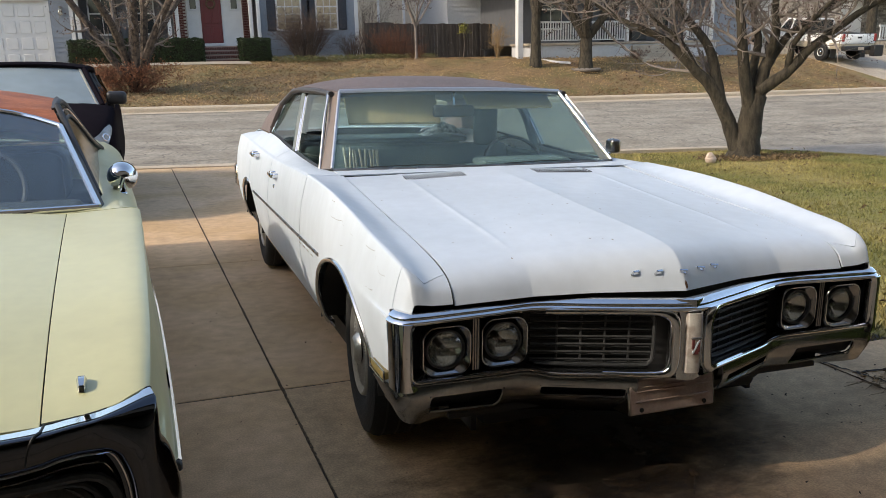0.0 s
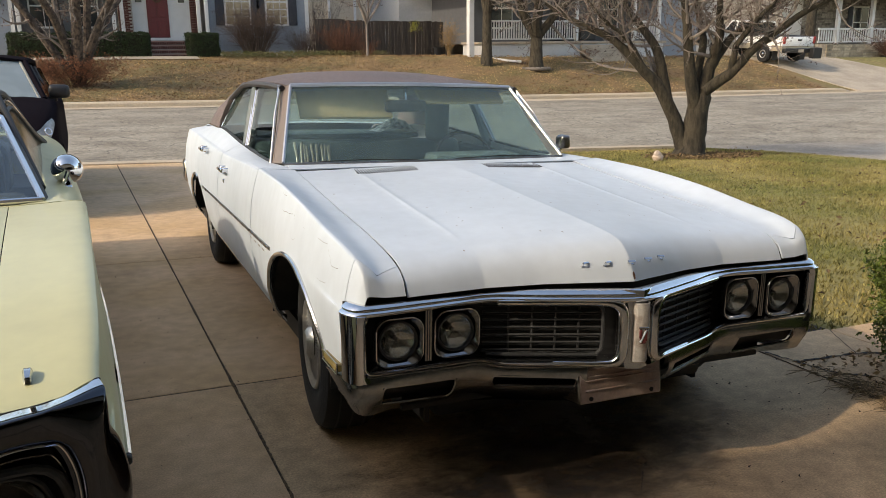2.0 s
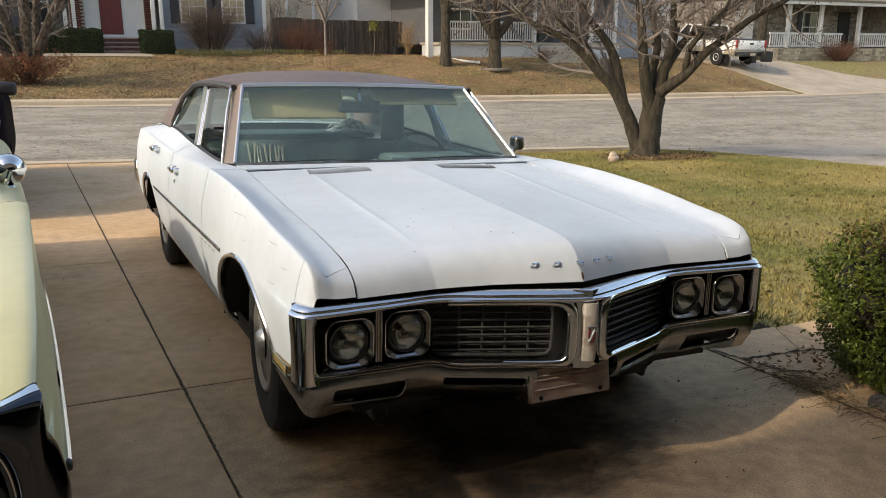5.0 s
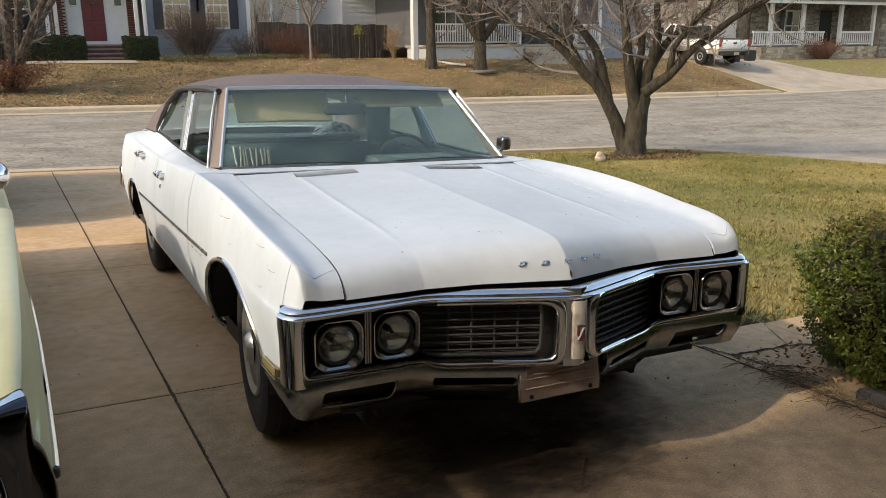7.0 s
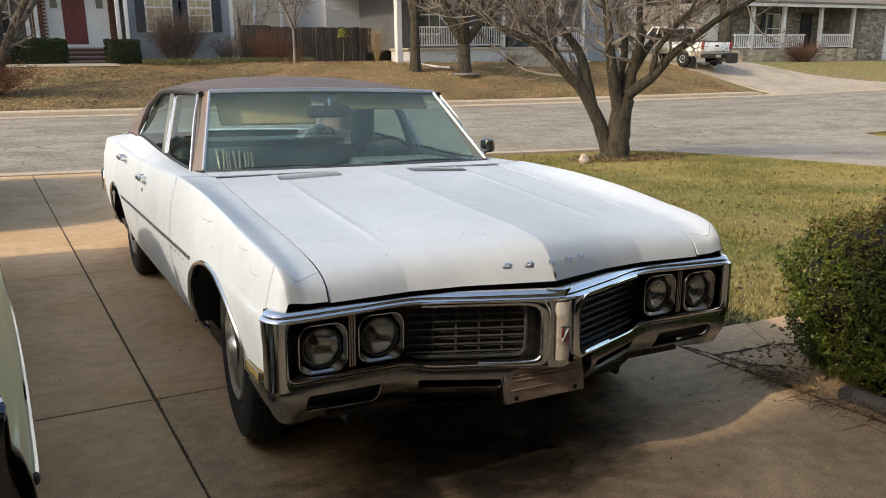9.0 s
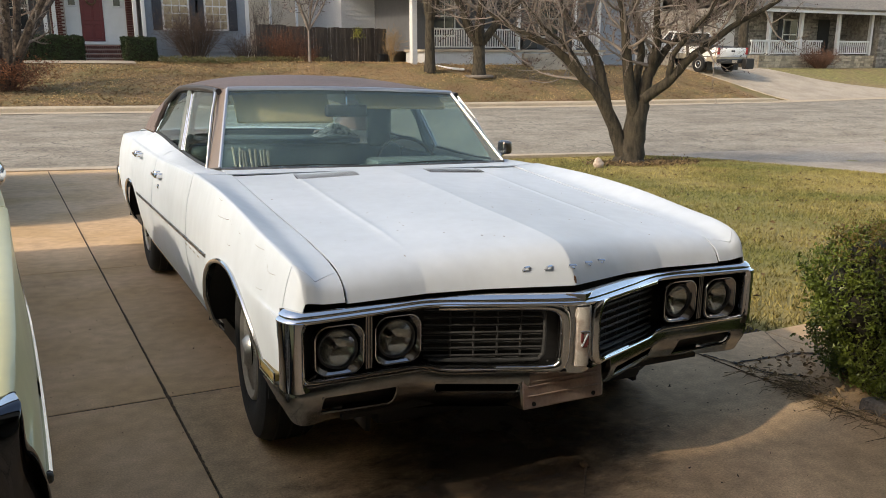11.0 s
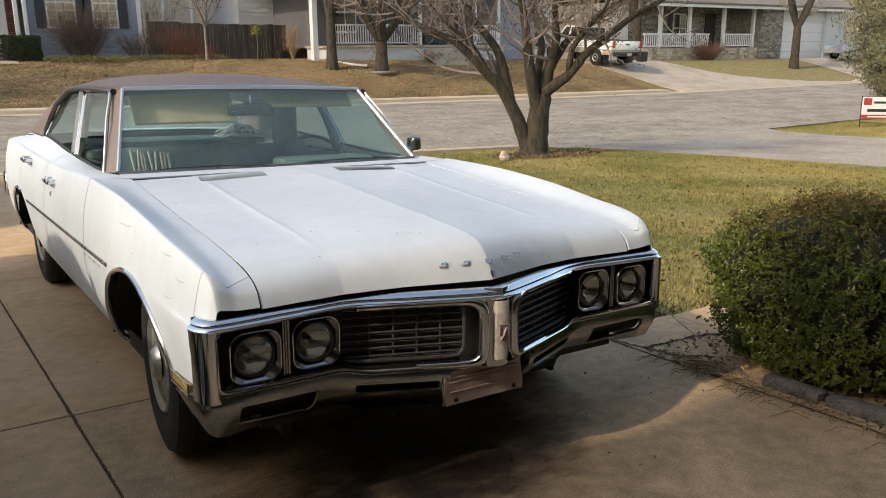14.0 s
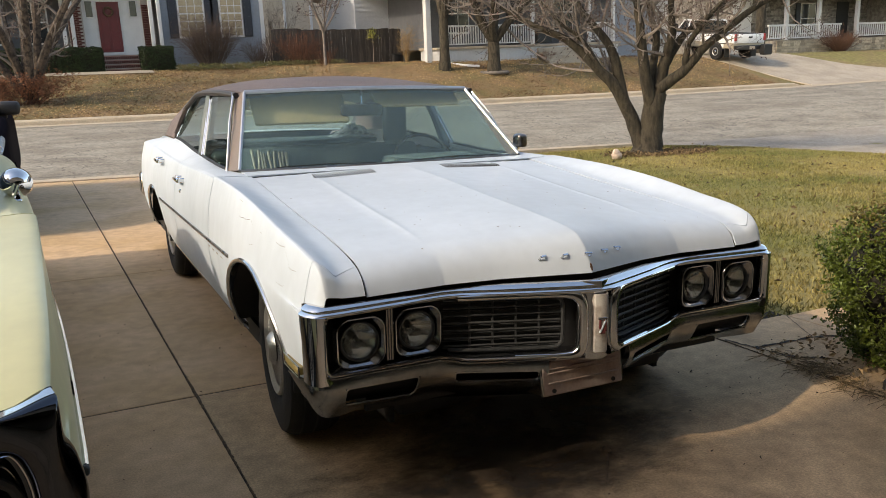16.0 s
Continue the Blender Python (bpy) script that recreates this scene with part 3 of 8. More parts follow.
AXF, AXR = 0.955, 4.105
for s in (-1, 1):
    flip = (lambda vf: mirror(vf)) if s < 0 else (lambda vf: vf)
    fender = part("front_fender", flip(cut_arch(side_grid(0.3105, 1.775, low=notch), AXF, 0.335, 0.370)), WHITE, sedan, "dull white fender with scuffs and rust specks", solid=0.006)
    part("fender_cap", flip(grid(side_grid(0.226, 0.308, 0.008, high=notch, cols=32))), WHITE, sedan, solid=0.006)
    fd = part("front_door", flip(grid(side_grid(1.783, 2.955))), WHITE, sedan, solid=0.006)
    rd = part("rear_door", flip(cut_arch(side_grid(2.963, 3.96), AXR, 0.335, 0.345)), WHITE, sedan, solid=0.006)
    q = part("quarter_panel", flip(cut_arch(side_grid(3.968, 5.50), AXR, 0.335, 0.345)), WHITE, sedan, solid=0.006)
    # chrome side spear, arch lips, sill strip
    spear = lambda y: (w_(y) + 0.006, y, 0.672 - 0.014 * max(0, y - 1.2))
    for a, b, host in ((1.30, 1.77, fender), (1.79, 2.95, fd), (2.97, 3.70, rd)):
        n = max(4, int((b - a) / 0.06))
        part("side_trim", flip(tube([spear(a + (b - a) * i / n) for i in range(n + 1)], 0.0065, 8, squash=1.3)), DULLCHROME, host, "tarnished chrome strip")
    for cy, r, host, a0, a1 in ((AXF, 0.373, fender, -2, 182), (AXR, 0.348, q, -2, 105)):
        pts = []
        for i in range(31):
            a = radians(a0 + (a1 - a0) * i / 30)
            y, z = cy + 1.31 * r * math.cos(a), 0.335 + r * math.sin(a)
            sec = side_section(y)
            zs, xs_ = [p[1] for p in sec][::-1], [p[0] for p in sec][::-1]
            pts.append((float(np.interp(z, zs, xs_)) + 0.004, y, z))
        part("arch_trim", flip(tube(pts, 0.010, 8)), CHROME, host, "chrome wheel-arch lip")
    pts = [(w_(y) - 0.082, y, 0.315) for y in np.linspace(1.46, 3.66, 24)]
    part("sill_trim", flip(tube(pts, 0.012, 8, squash=1.3)), CHROME, sedan, "chrome sill strip")
    # wheel wells
    for cy in (AXF, AXR):
        A = []
        for i in range(25):
            a = radians(2 + 176 * i / 24)
            A.append([(x, cy + 0.50 * math.cos(a), 0.335 + 0.385 * math.sin(a)) for x in (0.99 - 0.02, 0.62)])
        part("wheel_well", flip(grid(np.array(A))), BLACK, sedan, solid=0.004)
        # front walls reach lower, to stop sun leaking under the car
        part("well_wall", flip(box(0.60, 0.62, cy - 0.48, cy + 0.48, 0.16 if cy == AXF else 0.33, 0.72)), BLACK, sedan)
    # round-cornered lock and pull handles
    for yh, zh, host in ((2.70, 0.862, fd), (3.62, 0.905, rd)):
        x = w_(yh) - 0.012
        hd = part("door_handle", flip(box(x + 0.012, x + 0.034, yh - 0.085, yh + 0.085, zh - 0.012, zh + 0.012, 0.008, 2)), BRIGHT, host, "chrome pull handle")
        part("handle_foot", flip(box(x - 0.03, x + 0.02, yh - 0.075, yh - 0.045, zh - 0.014, zh + 0.014, 0.005, 1)), BRIGHT, hd)
        part("handle_foot", flip(box(x - 0.03, x + 0.02, yh + 0.03, yh + 0.08, zh - 0.018, zh + 0.018, 0.005, 1)), BRIGHT, hd)
    part("door_lock", flip(tf(lathe([(0.013, -0.01), (0.013, 0.012), (0.008, 0.015), (0.0, 0.015)], 14), Matrix.Translation((0.985, 2.70, 0.795)))), CHROME, fd)
    # three fender ports below the spear
    for k in range(4):
        y = 1.46 + 0.10 * k
        part("fender_port", flip(box(w_(y) - 0.004, w_(y) + 0.006, y - 0.026, y + 0.026, 0.628, 0.644, 0.005, 1)), DULLCHROME, fender, "small chrome port")
    # amber marker lamp low on the fender
    mk = part("marker_lamp", flip(box(0.955, 0.9885, 0.325, 0.48, 0.455, 0.482, 0.005, 1)), AMBER, fender, "amber marker lens")
    part("marker_frame", flip(tube([(0.986, 0.32, 0.451), (0.989, 0.485, 0.451), (0.989, 0.485, 0.486), (0.986, 0.32, 0.486)], 0.003, 6, closed=True)), CHROME, mk)
    wheel(sedan, s * 0.812, AXF, 0.350, s, r=0.350, w=0.212, steer=-4)
    wheel(sedan, s * 0.808, AXR, 0.345, s)

# rust on the flank that faces the coupe
def on_flank(y, f):
    """A point of the flank: f from the crest (0) down to the sill (1)."""
    r = side_row(y)[18:]
    q = min(len(r) - 1.001, max(0.0, f * (len(r) - 1)))
    a, b = r[int(q)], r[int(q) + 1]
    return (-(a[0] + (b[0] - a[0]) * (q % 1)) - 0.0015, y, a[1] + (b[1] - a[1]) * (q % 1))


random.seed(31)
for k in range(26):
    y = random.choice((random.uniform(1.42, 1.85), random.uniform(2.6, 3.1), random.uniform(4.5, 4.7)))
    x, _, z = on_flank(y, 0.5)
    z = (0.672 - 0.014 * max(0, y - 1.2) - 0.012 + random.uniform(-0.010, 0.006)) if y < 4 else random.uniform(0.36, 0.55)
    x = -float(np.interp(z, [p[1] for p in side_section(y)][::-1], [p[0] for p in side_section(y)][::-1])) - 0.0008
    a, b = random.uniform(0.004, 0.014), random.uniform(0.003, 0.008)
    part("rust_spot", ([(x, y + a * math.cos(w) * random.uniform(0.6, 1.2), z + b * math.sin(w) * random.uniform(0.6, 1.2)) for w in np.linspace(0, 2 * math.pi, 8)[:-1]], [tuple(range(7))]), RUST, sedan, smooth=False)

# scratches, a cracked crest and small chips on the fender that faces the coupe
random.seed(52)
SCRATCH = mat("grey_scratch", (0.27, 0.25, 0.23), 0.8, var=0.3, scale=30)


def stroke(P, w):
    """A thin strip along points."""
    return grid(np.array([[(p[0], p[1], p[2] - w), (p[0] - 0.0004, p[1], p[2] + w)] for p in P]))


for k in range(13):
    y, f = random.uniform(0.36, 1.15), random.uniform(0.03, 0.30)
    a, l = random.choice((random.uniform(-0.5, 0.5), random.uniform(-0.1, 0.1))), random.uniform(0.02, 0.12)
    P = [on_flank(y + l * q, min(0.4, max(0.01, f + a * l * q * 3 + 0.012 * math.sin(2.4 * q)))) for q in np.linspace(0, 1, 7)]
    part("scratch", stroke(P, random.uniform(0.0004, 0.0010)), SCRATCH, sedan)
for k in range(22):
    y = 0.40 + 0.025 * k + random.uniform(-0.008, 0.008)
    x, _, z = on_flank(y, 0.0)
    r = random.uniform(0.0012, 0.0035)
    part("paint_chip", ([(x + 0.010 + 0.6 * r * math.cos(w), y + 2.2 * r * math.cos(w + 0.6), z + 0.002 + 0.8 * r * math.sin(w)) for w in np.linspace(0, 2 * math.pi, 8)[:-1]], [tuple(range(7))]), SCRATCH, sedan, smooth=False)

# bonnet: a ridge down the middle, two soft creases, a rolled nose that follows the prow
HZC = spl((0, 0.722), (0.02, 0.765), (0.055, 0.814), (0.10, 0.845), (0.14, 0.856), (0.335, 0.877), (0.69, 0.902), (1.05, 0.930), (1.41, 0.953), (1.70, 0.962))
HZS = spl((0, 0.712), (0.02, 0.750), (0.045, 0.776), (0.08, 0.796), (0.125, 0.810), (0.35, 0.840), (0.70, 0.870), (1.0, 0.897), (1.32, 0.928), (1.6, 0.950))
HYF = lambda x: float(np.interp(abs(x), [0, 0.30, 0.50, 0.778], [0.112, 0.205, 0.238, 0.228]))


def bonnet_z(x, y):
    ax = abs(x)
    d = y - HYF(x)
    span = 1.755 - HYF(x)
    a = float(np.interp(ax, [0, 0.02, 0.25, 0.49, 0.52, 0.778], [0, 0.05, 0.40, 0.76, 0.80, 1.0]))
    z = HZC(d * 1.643 / span) * (1 - a) + HZS(d * 1.53 / span) * a
    return z + 0.0030 * math.exp(-((ax - 0.50) / 0.012) ** 2) * min(1, max(0, (y - 0.34) / 0.3))


U = [-0.7775, -0.72, -0.64, -0.58, -0.55, -0.52, -0.512, -0.506, -0.50, -0.494, -0.488, -0.47, -0.42, -0.36, -0.30, -0.22, -0.14, -0.08, -0.045, -0.02, -0.006]
U = U + [0.0] + [-u for u in reversed(U)]
T = [0, 0.004, 0.010, 0.018, 0.028, 0.040, 0.055, 0.075, 0.10, 0.14] + list(np.linspace(0.2, 1.0, 26))
A = np.array([[(x, HYF(x) + t * (1.755 - HYF(x)), bonnet_z(x, HYF(x) + t * (1.755 - HYF(x)))) for t in T] for x in U])
bonnet = part("bonnet", grid(A), WHITE, sedan, "chalky white bonnet with a raised centre ridge", solid=0.006)
bonnet.data.flip_normals()
# air vents at the back of the bonnet
for s in (-1, 1):
    for k in range(23):
        x = s * (0.198 + 0.305 * k / 22)
        y = 1.674
        z = bonnet_z(x, y)
        V = box(-0.0027, 0.0027, -0.068, 0.068, -0.004, 0.002, 0.001, 1)
        part("vent_slot", tf(V, Matrix.Translation((x, y, z)) @ pose(0, 0, 0, 1.6, 0, -8)), BLACK, bonnet)
random.seed(53)
for k in range(46):
    x, y = random.uniform(-0.74, 0.74), HYF(0.4) + 0.12 + 1.25 * random.random() ** 1.3
    r, q = random.uniform(0.0012, 0.0035), random.uniform(1, 3)
    part("paint_chip", ([(x + r * math.cos(w), y + q * r * math.sin(w), bonnet_z(x + r * math.cos(w), y + q * r * math.sin(w)) + 0.0012) for w in np.linspace(0, 2 * math.pi, 7)[:-1]], [tuple(range(6))]), SCRATCH, bonnet, smooth=False)
part("paint_chip", ([(0.002 + 0.005 * math.cos(w), 0.120 + 0.006 * math.sin(w), bonnet_z(0.002, 0.120 + 0.006 * math.sin(w)) + 0.002) for w in np.linspace(0, 2 * math.pi, 9)[:-1]], [tuple(range(8))]), RUST, bonnet, "rusty chip on the nose", smooth=False)
# raised letters on the nose: plain chrome blocks
for x in (-0.155, -0.080, 0.0, 0.088, 0.160):
    y = HYF(x) + 0.030
    z = bonnet_z(x, y)
    b = join(box(-0.013, 0.013, -0.003, 0.003, -0.009, -0.0055), box(-0.013, -0.009, -0.003, 0.003, -0.009, 0.009), box(-0.013, 0.013, -0.003, 0.003, 0.0055, 0.009), box(0.008, 0.012, -0.003, 0.003, -0.009, 0.004))
    part("nose_emblem", tf(b, Matrix.Translation((x, y - 0.004, z)) @ pose(0, 0, 0, 38, 0, 18 if x < 0 else -18)), BRIGHT, bonnet, "small chrome nose emblem", smooth=False)
# scuttle between bonnet and windscreen
A = np.array([[(x, y, z) for x in np.linspace(-0.80, 0.80, 25)] for y, z in ((1.762, 0.955), (1.85, 0.962), (1.95, 0.958), (2.02, 0.94))])
part("scuttle", grid(A), WHITE, sedan, solid=0.006)
part("engine_bay", box(-0.77, 0.77, 0.30, 1.75, 0.30, 0.70), BLACK, sedan)
# unseen block added to keep light from under the nose
part("underside_block", box(-0.60, 0.60, 0.42, 1.30, 0.19, 0.31, 0.03, 2), BLACK, sedan)

# windscreen, roof and glasshouse
def ws(u, v):
    """A point of the windscreen: u across -1..1, v from base to top."""
    x = u * (0.805 + (0.668 - 0.805) * v)
    y = 1.925 + (2.335 - 1.925) * v - 0.055 * (1 - u * u)
    z = 0.968 + (1.345 - 0.968) * v + 0.012 * (1 - u * u) * v
    return (x, y, z)


screen = part("windscreen", grid(np.array([[ws(u, v) for u in np.linspace(-1, 1, 25)] for v in np.linspace(0, 1, 9)])), HAZED, sedan, "tinted windscreen with a pale haze put in", solid=0.005)
screen.visible_shadow = False
rim = [ws(u, 1) for u in np.linspace(-1, 1, 20)]
part("screen_trim", tube([ws(-1, 0.0)] + [ws(-1, v) for v in (0.25, 0.5, 0.75)] + [ws(-1, 1.0)], 0.009, 8), STAINLESS, screen, "bright screen surround")
part("screen_trim", tube([ws(1, 0.0)] + [ws(1, v) for v in (0.25, 0.5, 0.75)] + [ws(1, 1.0)], 0.009, 8), STAINLESS, screen)
part("screen_trim", tube(rim, 0.012, 8), STAINLESS, screen)
part("screen_trim", tube([ws(u, -0.01) for u in np.linspace(-1, 1, 20)], 0.008, 6), DULLCHROME, screen)
for x0, x1 in ((-0.62, -0.10), (0.12, 0.66)):
    part("wiper", tube([ws(x0 / 0.8, 0.015)[:2] + (0.972,), ws((x0 + x1) / 1.6, 0.03)[:2] + (0.978,), ws(x1 / 0.8, 0.01)[:2] + (0.970,)], 0.0035, 6), BLACK, screen)

roof_w = spl((2.30, 0.672), (2.7, 0.705), (3.2, 0.715), (3.7, 0.70), (4.25, 0.66))
roof_e = spl((2.30, 1.343), (2.7, 1.362), (3.2, 1.365), (3.6, 1.352), (4.25, 1.27))
roof_c = spl((2.30, 1.356), (2.6, 1.405), (3.0, 1.436), (3.5, 1.436), (3.9, 1.405), (4.25, 1.335))
A = []
for y in np.linspace(2.335, 4.25, 30):
    row = []
    for u in np.linspace(-1, 1, 31):
        f = (1 - abs(u) ** 2.6)
        row.append((u * roof_w(y), y - 0.05 * (1 - u * u) * max(0, 1 - (y - 2.335) / 0.5), roof_e(y) + (roof_c(y) - roof_e(y)) * f))
    A.append(row)
roof = part("roof", grid(np.array(A)), VINYL, sedan, "faded brown vinyl roof", solid=-0.02)
roof.data.flip_normals()
part("headliner", grid(np.array(A)[:, :] - np.array([0, 0, 0.035])), SEATSTRIPE, sedan)
for s in (-1, 1):
    flip = (lambda vf: mirror(vf)) if s < 0 else (lambda vf: vf)
    # rear pillar with its vinyl, from the roof's edge down to the belt
    top = lambda t: (roof_w(3.55 + 0.70 * t), 3.55 + 0.70 * t, roof_e(3.55 + 0.70 * t) + 0.006)
    bot = lambda t: (0.848 - 0.05 * t, 3.92 + 0.92 * t, 1.030 - 0.022 * t)
    A = []
    for t in np.linspace(0, 1, 10):
        a, b = np.array(top(t)), np.array(bot(t))
        A.append([tuple(a + (b - a) * v + np.array([0.03, 0, 0.012]) * math.sin(math.pi * v)) for v in np.linspace(0, 1, 9)])
    rp = part("rear_pillar", flip(grid(np.array(A))), VINYL, sedan, "brown vinyl rear pillar", solid=0.02)
    part("vinyl_trim", flip(tube([bot(t) for t in np.linspace(0, 1, 8)], 0.008, 6)), CHROME, rp)
    # side windows
    def sw(y, v):
        x = 0.832 + (0.722 - 0.832) * v
        z = (zB(y) + 0.004) + (1.338 - zB(y)) * v
        return (x, y, z)
    lead = lambda v: 2.075 + 0.295 * v           # the front edge leans back
    mid = lambda v: 2.84 + 0.20 * v
    tail = lambda v: 3.88 - 0.30 * v ** 1.7
    for a, b, host in ((lambda v: lead(v) + 0.012, lambda v: mid(v) - 0.02, "front_door_glass"), (lambda v: mid(v) + 0.02, lambda v: tail(v) - 0.01, "rear_door_glass")):
        G = np.array([[sw(a(v) + (b(v) - a(v)) * u, v) for u in np.linspace(0, 1, 8)] for v in np.linspace(0, 0.985, 8)])
        g = part(host, flip(grid(G)), SIDEGLASS, sedan, solid=0.004)
        g.visible_shadow = False
        part("window_frame", flip(tube([sw(a(v), v) for v in np.linspace(0, 1, 6)], 0.0075, 6)), BRIGHT, g, "chrome window edge")
        part("window_frame", flip(tube([sw(b(v), v) for v in np.linspace(0, 1, 6)], 0.008, 6)), BRIGHT, g, "chrome window edge")
        part("window_seal", flip(tube([sw(a(0) + (b(0) - a(0)) * u, 0.005) for u in np.linspace(0, 1, 8)], 0.009, 6)), BLACK, g)
    part("drip_rail", flip(tube([(0.712, 2.345, 1.330), (0.726, 2.5, 1.340), (0.736, 2.7, 1.346), (0.742, 3.2, 1.346), (0.735, 3.5, 1.330), (0.78, 3.72, 1.24), (0.83, 3.9, 1.07)], 0.017, 8)), DARKTRIM, roof)
    A = [[ws(s * 1.0, v)[:1] and (abs(ws(1, v)[0]) + dx, ws(1, v)[1] + dy, ws(1, v)[2] + dz) for dx, dy, dz in ((0.008, 0.0, 0), (0.020, 0.025 + 0.03 * (1 - v), -0.004), (0.032 + 0.010 * v, 0.135 - 0.10 * v, -0.013 + 0.002 * v))] for v in np.linspace(0, 1, 8)]
    part("front_pillar", flip(grid(np.array(A))), TAN, sedan, "tan front pillar", solid=0.02)
    part("pillar_trim", flip(tube([(0.842, 2.06, 0.955), (0.778, 2.225, 1.20), (0.722, 2.36, 1.335)], 0.0065, 8)), STAINLESS, sedan, "chrome pillar strip")
    part("inner_door", flip(box(0.80, 0.86, 1.85, 3.95, 0.40, 0.93, 0.02, 1)), TEALSEAT, sedan)
    part("centre_pillar", flip(tube([(0.815, 2.90, 0.94), (0.765, 2.97, 1.16), (0.705, 3.06, 1.34)], 0.045, 8, squash=0.5)), TEALSEAT, sedan, "dark inner pillar between the doors")
# boot lid, rear window, tail
A = np.array([[(u * 0.79, y, z + 0.02 * (1 - u * u)) for u in np.linspace(-1, 1, 17)] for y, z in ((4.55, 1.0), (4.8, 1.0), (5.1, 0.985), (5.35, 0.955), (5.47, 0.90), (5.50, 0.80), (5.49, 0.62))])
part("boot_lid", grid(A), WHITE, sedan, solid=0.006).data.flip_normals()
A = np.array([[(u * (0.78 - 0.14 * v), 4.62 - 0.40 * v + 0.05 * (1 - u * u) * (1 - v), 1.005 + 0.27 * v + 0.06 * v * (1 - u * u)) for u in np.linspace(-1, 1, 15)] for v in np.linspace(0, 1, 6)])
rg = part("rear_window", grid(A), SIDEGLASS, sedan, solid=0.005)
rg.visible_shadow = False
part("rear_bumper", box(-0.97, 0.97, 5.42, 5.60, 0.46, 0.66, 0.03, 3), CHROME, sedan, "chrome rear bumper")
for s in (-1, 1):
    part("tail_lamp", box(s * 0.72 - 0.2, s * 0.72 + 0.2, 5.585, 5.61, 0.52, 0.60, 0.008, 1), RED, sedan)
part("floor_pan", box(-0.86, 0.86, 1.40, 5.4, 0.20, 0.30, 0.01, 1), BLACK, sedan)

# cabin
part("dashboard", join(box(-0.78, 0.78, 1.98, 2.34, 0.72, 0.93, 0.04, 3), box(0.12, 0.68, 2.16, 2.38, 0.86, 0.965, 0.03, 2)), DASH, sedan, "faded teal dashboard")
def bench(y, zt, name, lab):
    b = part(name, join(box(-0.72, 0.72, y, y + 0.60, 0.42, 0.60, 0.06, 3), tf(box(-0.72, 0.72, -0.09, 0.09, 0.0, zt - 0.52, 0.05, 3), Matrix.Translation((0, y + 0.60, 0.52)) @ pose(0, 0, 0, -12))), TEALSEAT, sedan, lab)
    return b
fb = bench(2.55, 0.985, "front_bench", "dark front bench seat")
bench(3.45, 0.93, "rear_bench", "dark rear bench seat")
for x in (-0.45, -0.425, -0.395, -0.375, -0.345, -0.32, -0.295, -0.27, -0.25, -0.22):
    part("seat_stripe", tf(box(-0.008, 0.008, -0.012, 0.004, 0.06, random.uniform(0.425, 0.47), 0.005, 1), Matrix.Translation((x, 3.05, 0.52)) @ pose(0, 0, 0, -12, random.uniform(-7, 5), 0)), SEATSTRIPE, fb, "pale seat insert stripe")
part("head_restraint", box(0.43, 0.60, 3.05, 3.15, 0.97, 1.26, 0.045, 3), TEALSEAT, sedan, "dark padded head restraint")
part("parcel_shelf", box(-0.74, 0.74, 4.02, 4.58, 0.93, 0.965, 0.01, 1), DASH, sedan)
sw_c = Matrix.Translation((0.46, 2.48, 0.885)) @ pose(0, 0, 0, 62, 0, 0)
stw = part("steering_wheel", tf(tube([(0.20 * math.cos(a), 0.20 * math.sin(a), 0) for a in np.linspace(0, 2 * math.pi, 33)[:-1]], 0.011, 8, closed=True), sw_c), BLACK, sedan, "thin dark steering wheel")
part("spoke", tf(join(box(-0.19, 0.19, -0.015, 0.015, -0.012, 0.006, 0.005, 1), lathe([(0.05, -0.06), (0.05, 0.0), (0.03, 0.014), (0, 0.016)], 16, "z")), sw_c), BLACK, stw)
mir = part("rear_view_mirror", box(-0.145, 0.105, 2.27, 2.30, 1.200, 1.268, 0.02, 3), BLACK, sedan)
part("mirror_glass", box(-0.135, 0.095, 2.302, 2.304, 1.207, 1.261), BRIGHT, mir)
part("mirror_stalk", tube([(-0.02, 2.28, 1.265), (-0.01, 2.32, 1.345)], 0.007, 6), BRIGHT, mir)
# visor tan and drop stand for the tan reflection across the upper screen
VISOR = mat("haze_tan_visor", (0.40, 0.31, 0.17), 0.7, var=0.15, scale=5)
for s, low, tilt in ((-1, 0.17, -38), (1, 0.09, -55)):
    part("sun_visor", tf(box(-0.27, 0.27, -0.012, 0.012, -low, 0.06, 0.012, 2), Matrix.Translation((s * 0.36, 2.40, 1.30)) @ pose(0, 0, 0, tilt)), VISOR, sedan, "sun visor coloured tan for the reflection on the screen")
# driver-side mirror, its chrome darkened for what it reflects
dm = part("door_mirror", tf(box(-0.034, 0.034, -0.05, 0.04, -0.045, 0.038, 0.022, 3), Matrix.Translation((0.980, 2.20, 1.026))), DULLCHROME, sedan, "door mirror in darker chrome for its dark reflection")
part("mirror_foot", tube([(0.93, 2.20, 0.94), (0.975, 2.20, 0.99)], 0.012, 8), BRIGHT, dm)
random.seed(8)
# crumpled cloth on the shelf
A = np.array([[(0.42 + 0.36 * i / 14, 4.08 + 0.26 * j / 10, 0.968 + 0.085 * abs(math.sin(i * 1.3 + j * 0.8)) * math.sin(math.pi * i / 14) * math.sin(math.pi * j / 10) + 0.03 * math.sin(math.pi * i / 14)) for j in range(11)] for i in range(15)])
solo("cloth", grid(A), CLOTH, "crumpled white cloth lying on the rear shelf", "cloth", SEDAN)

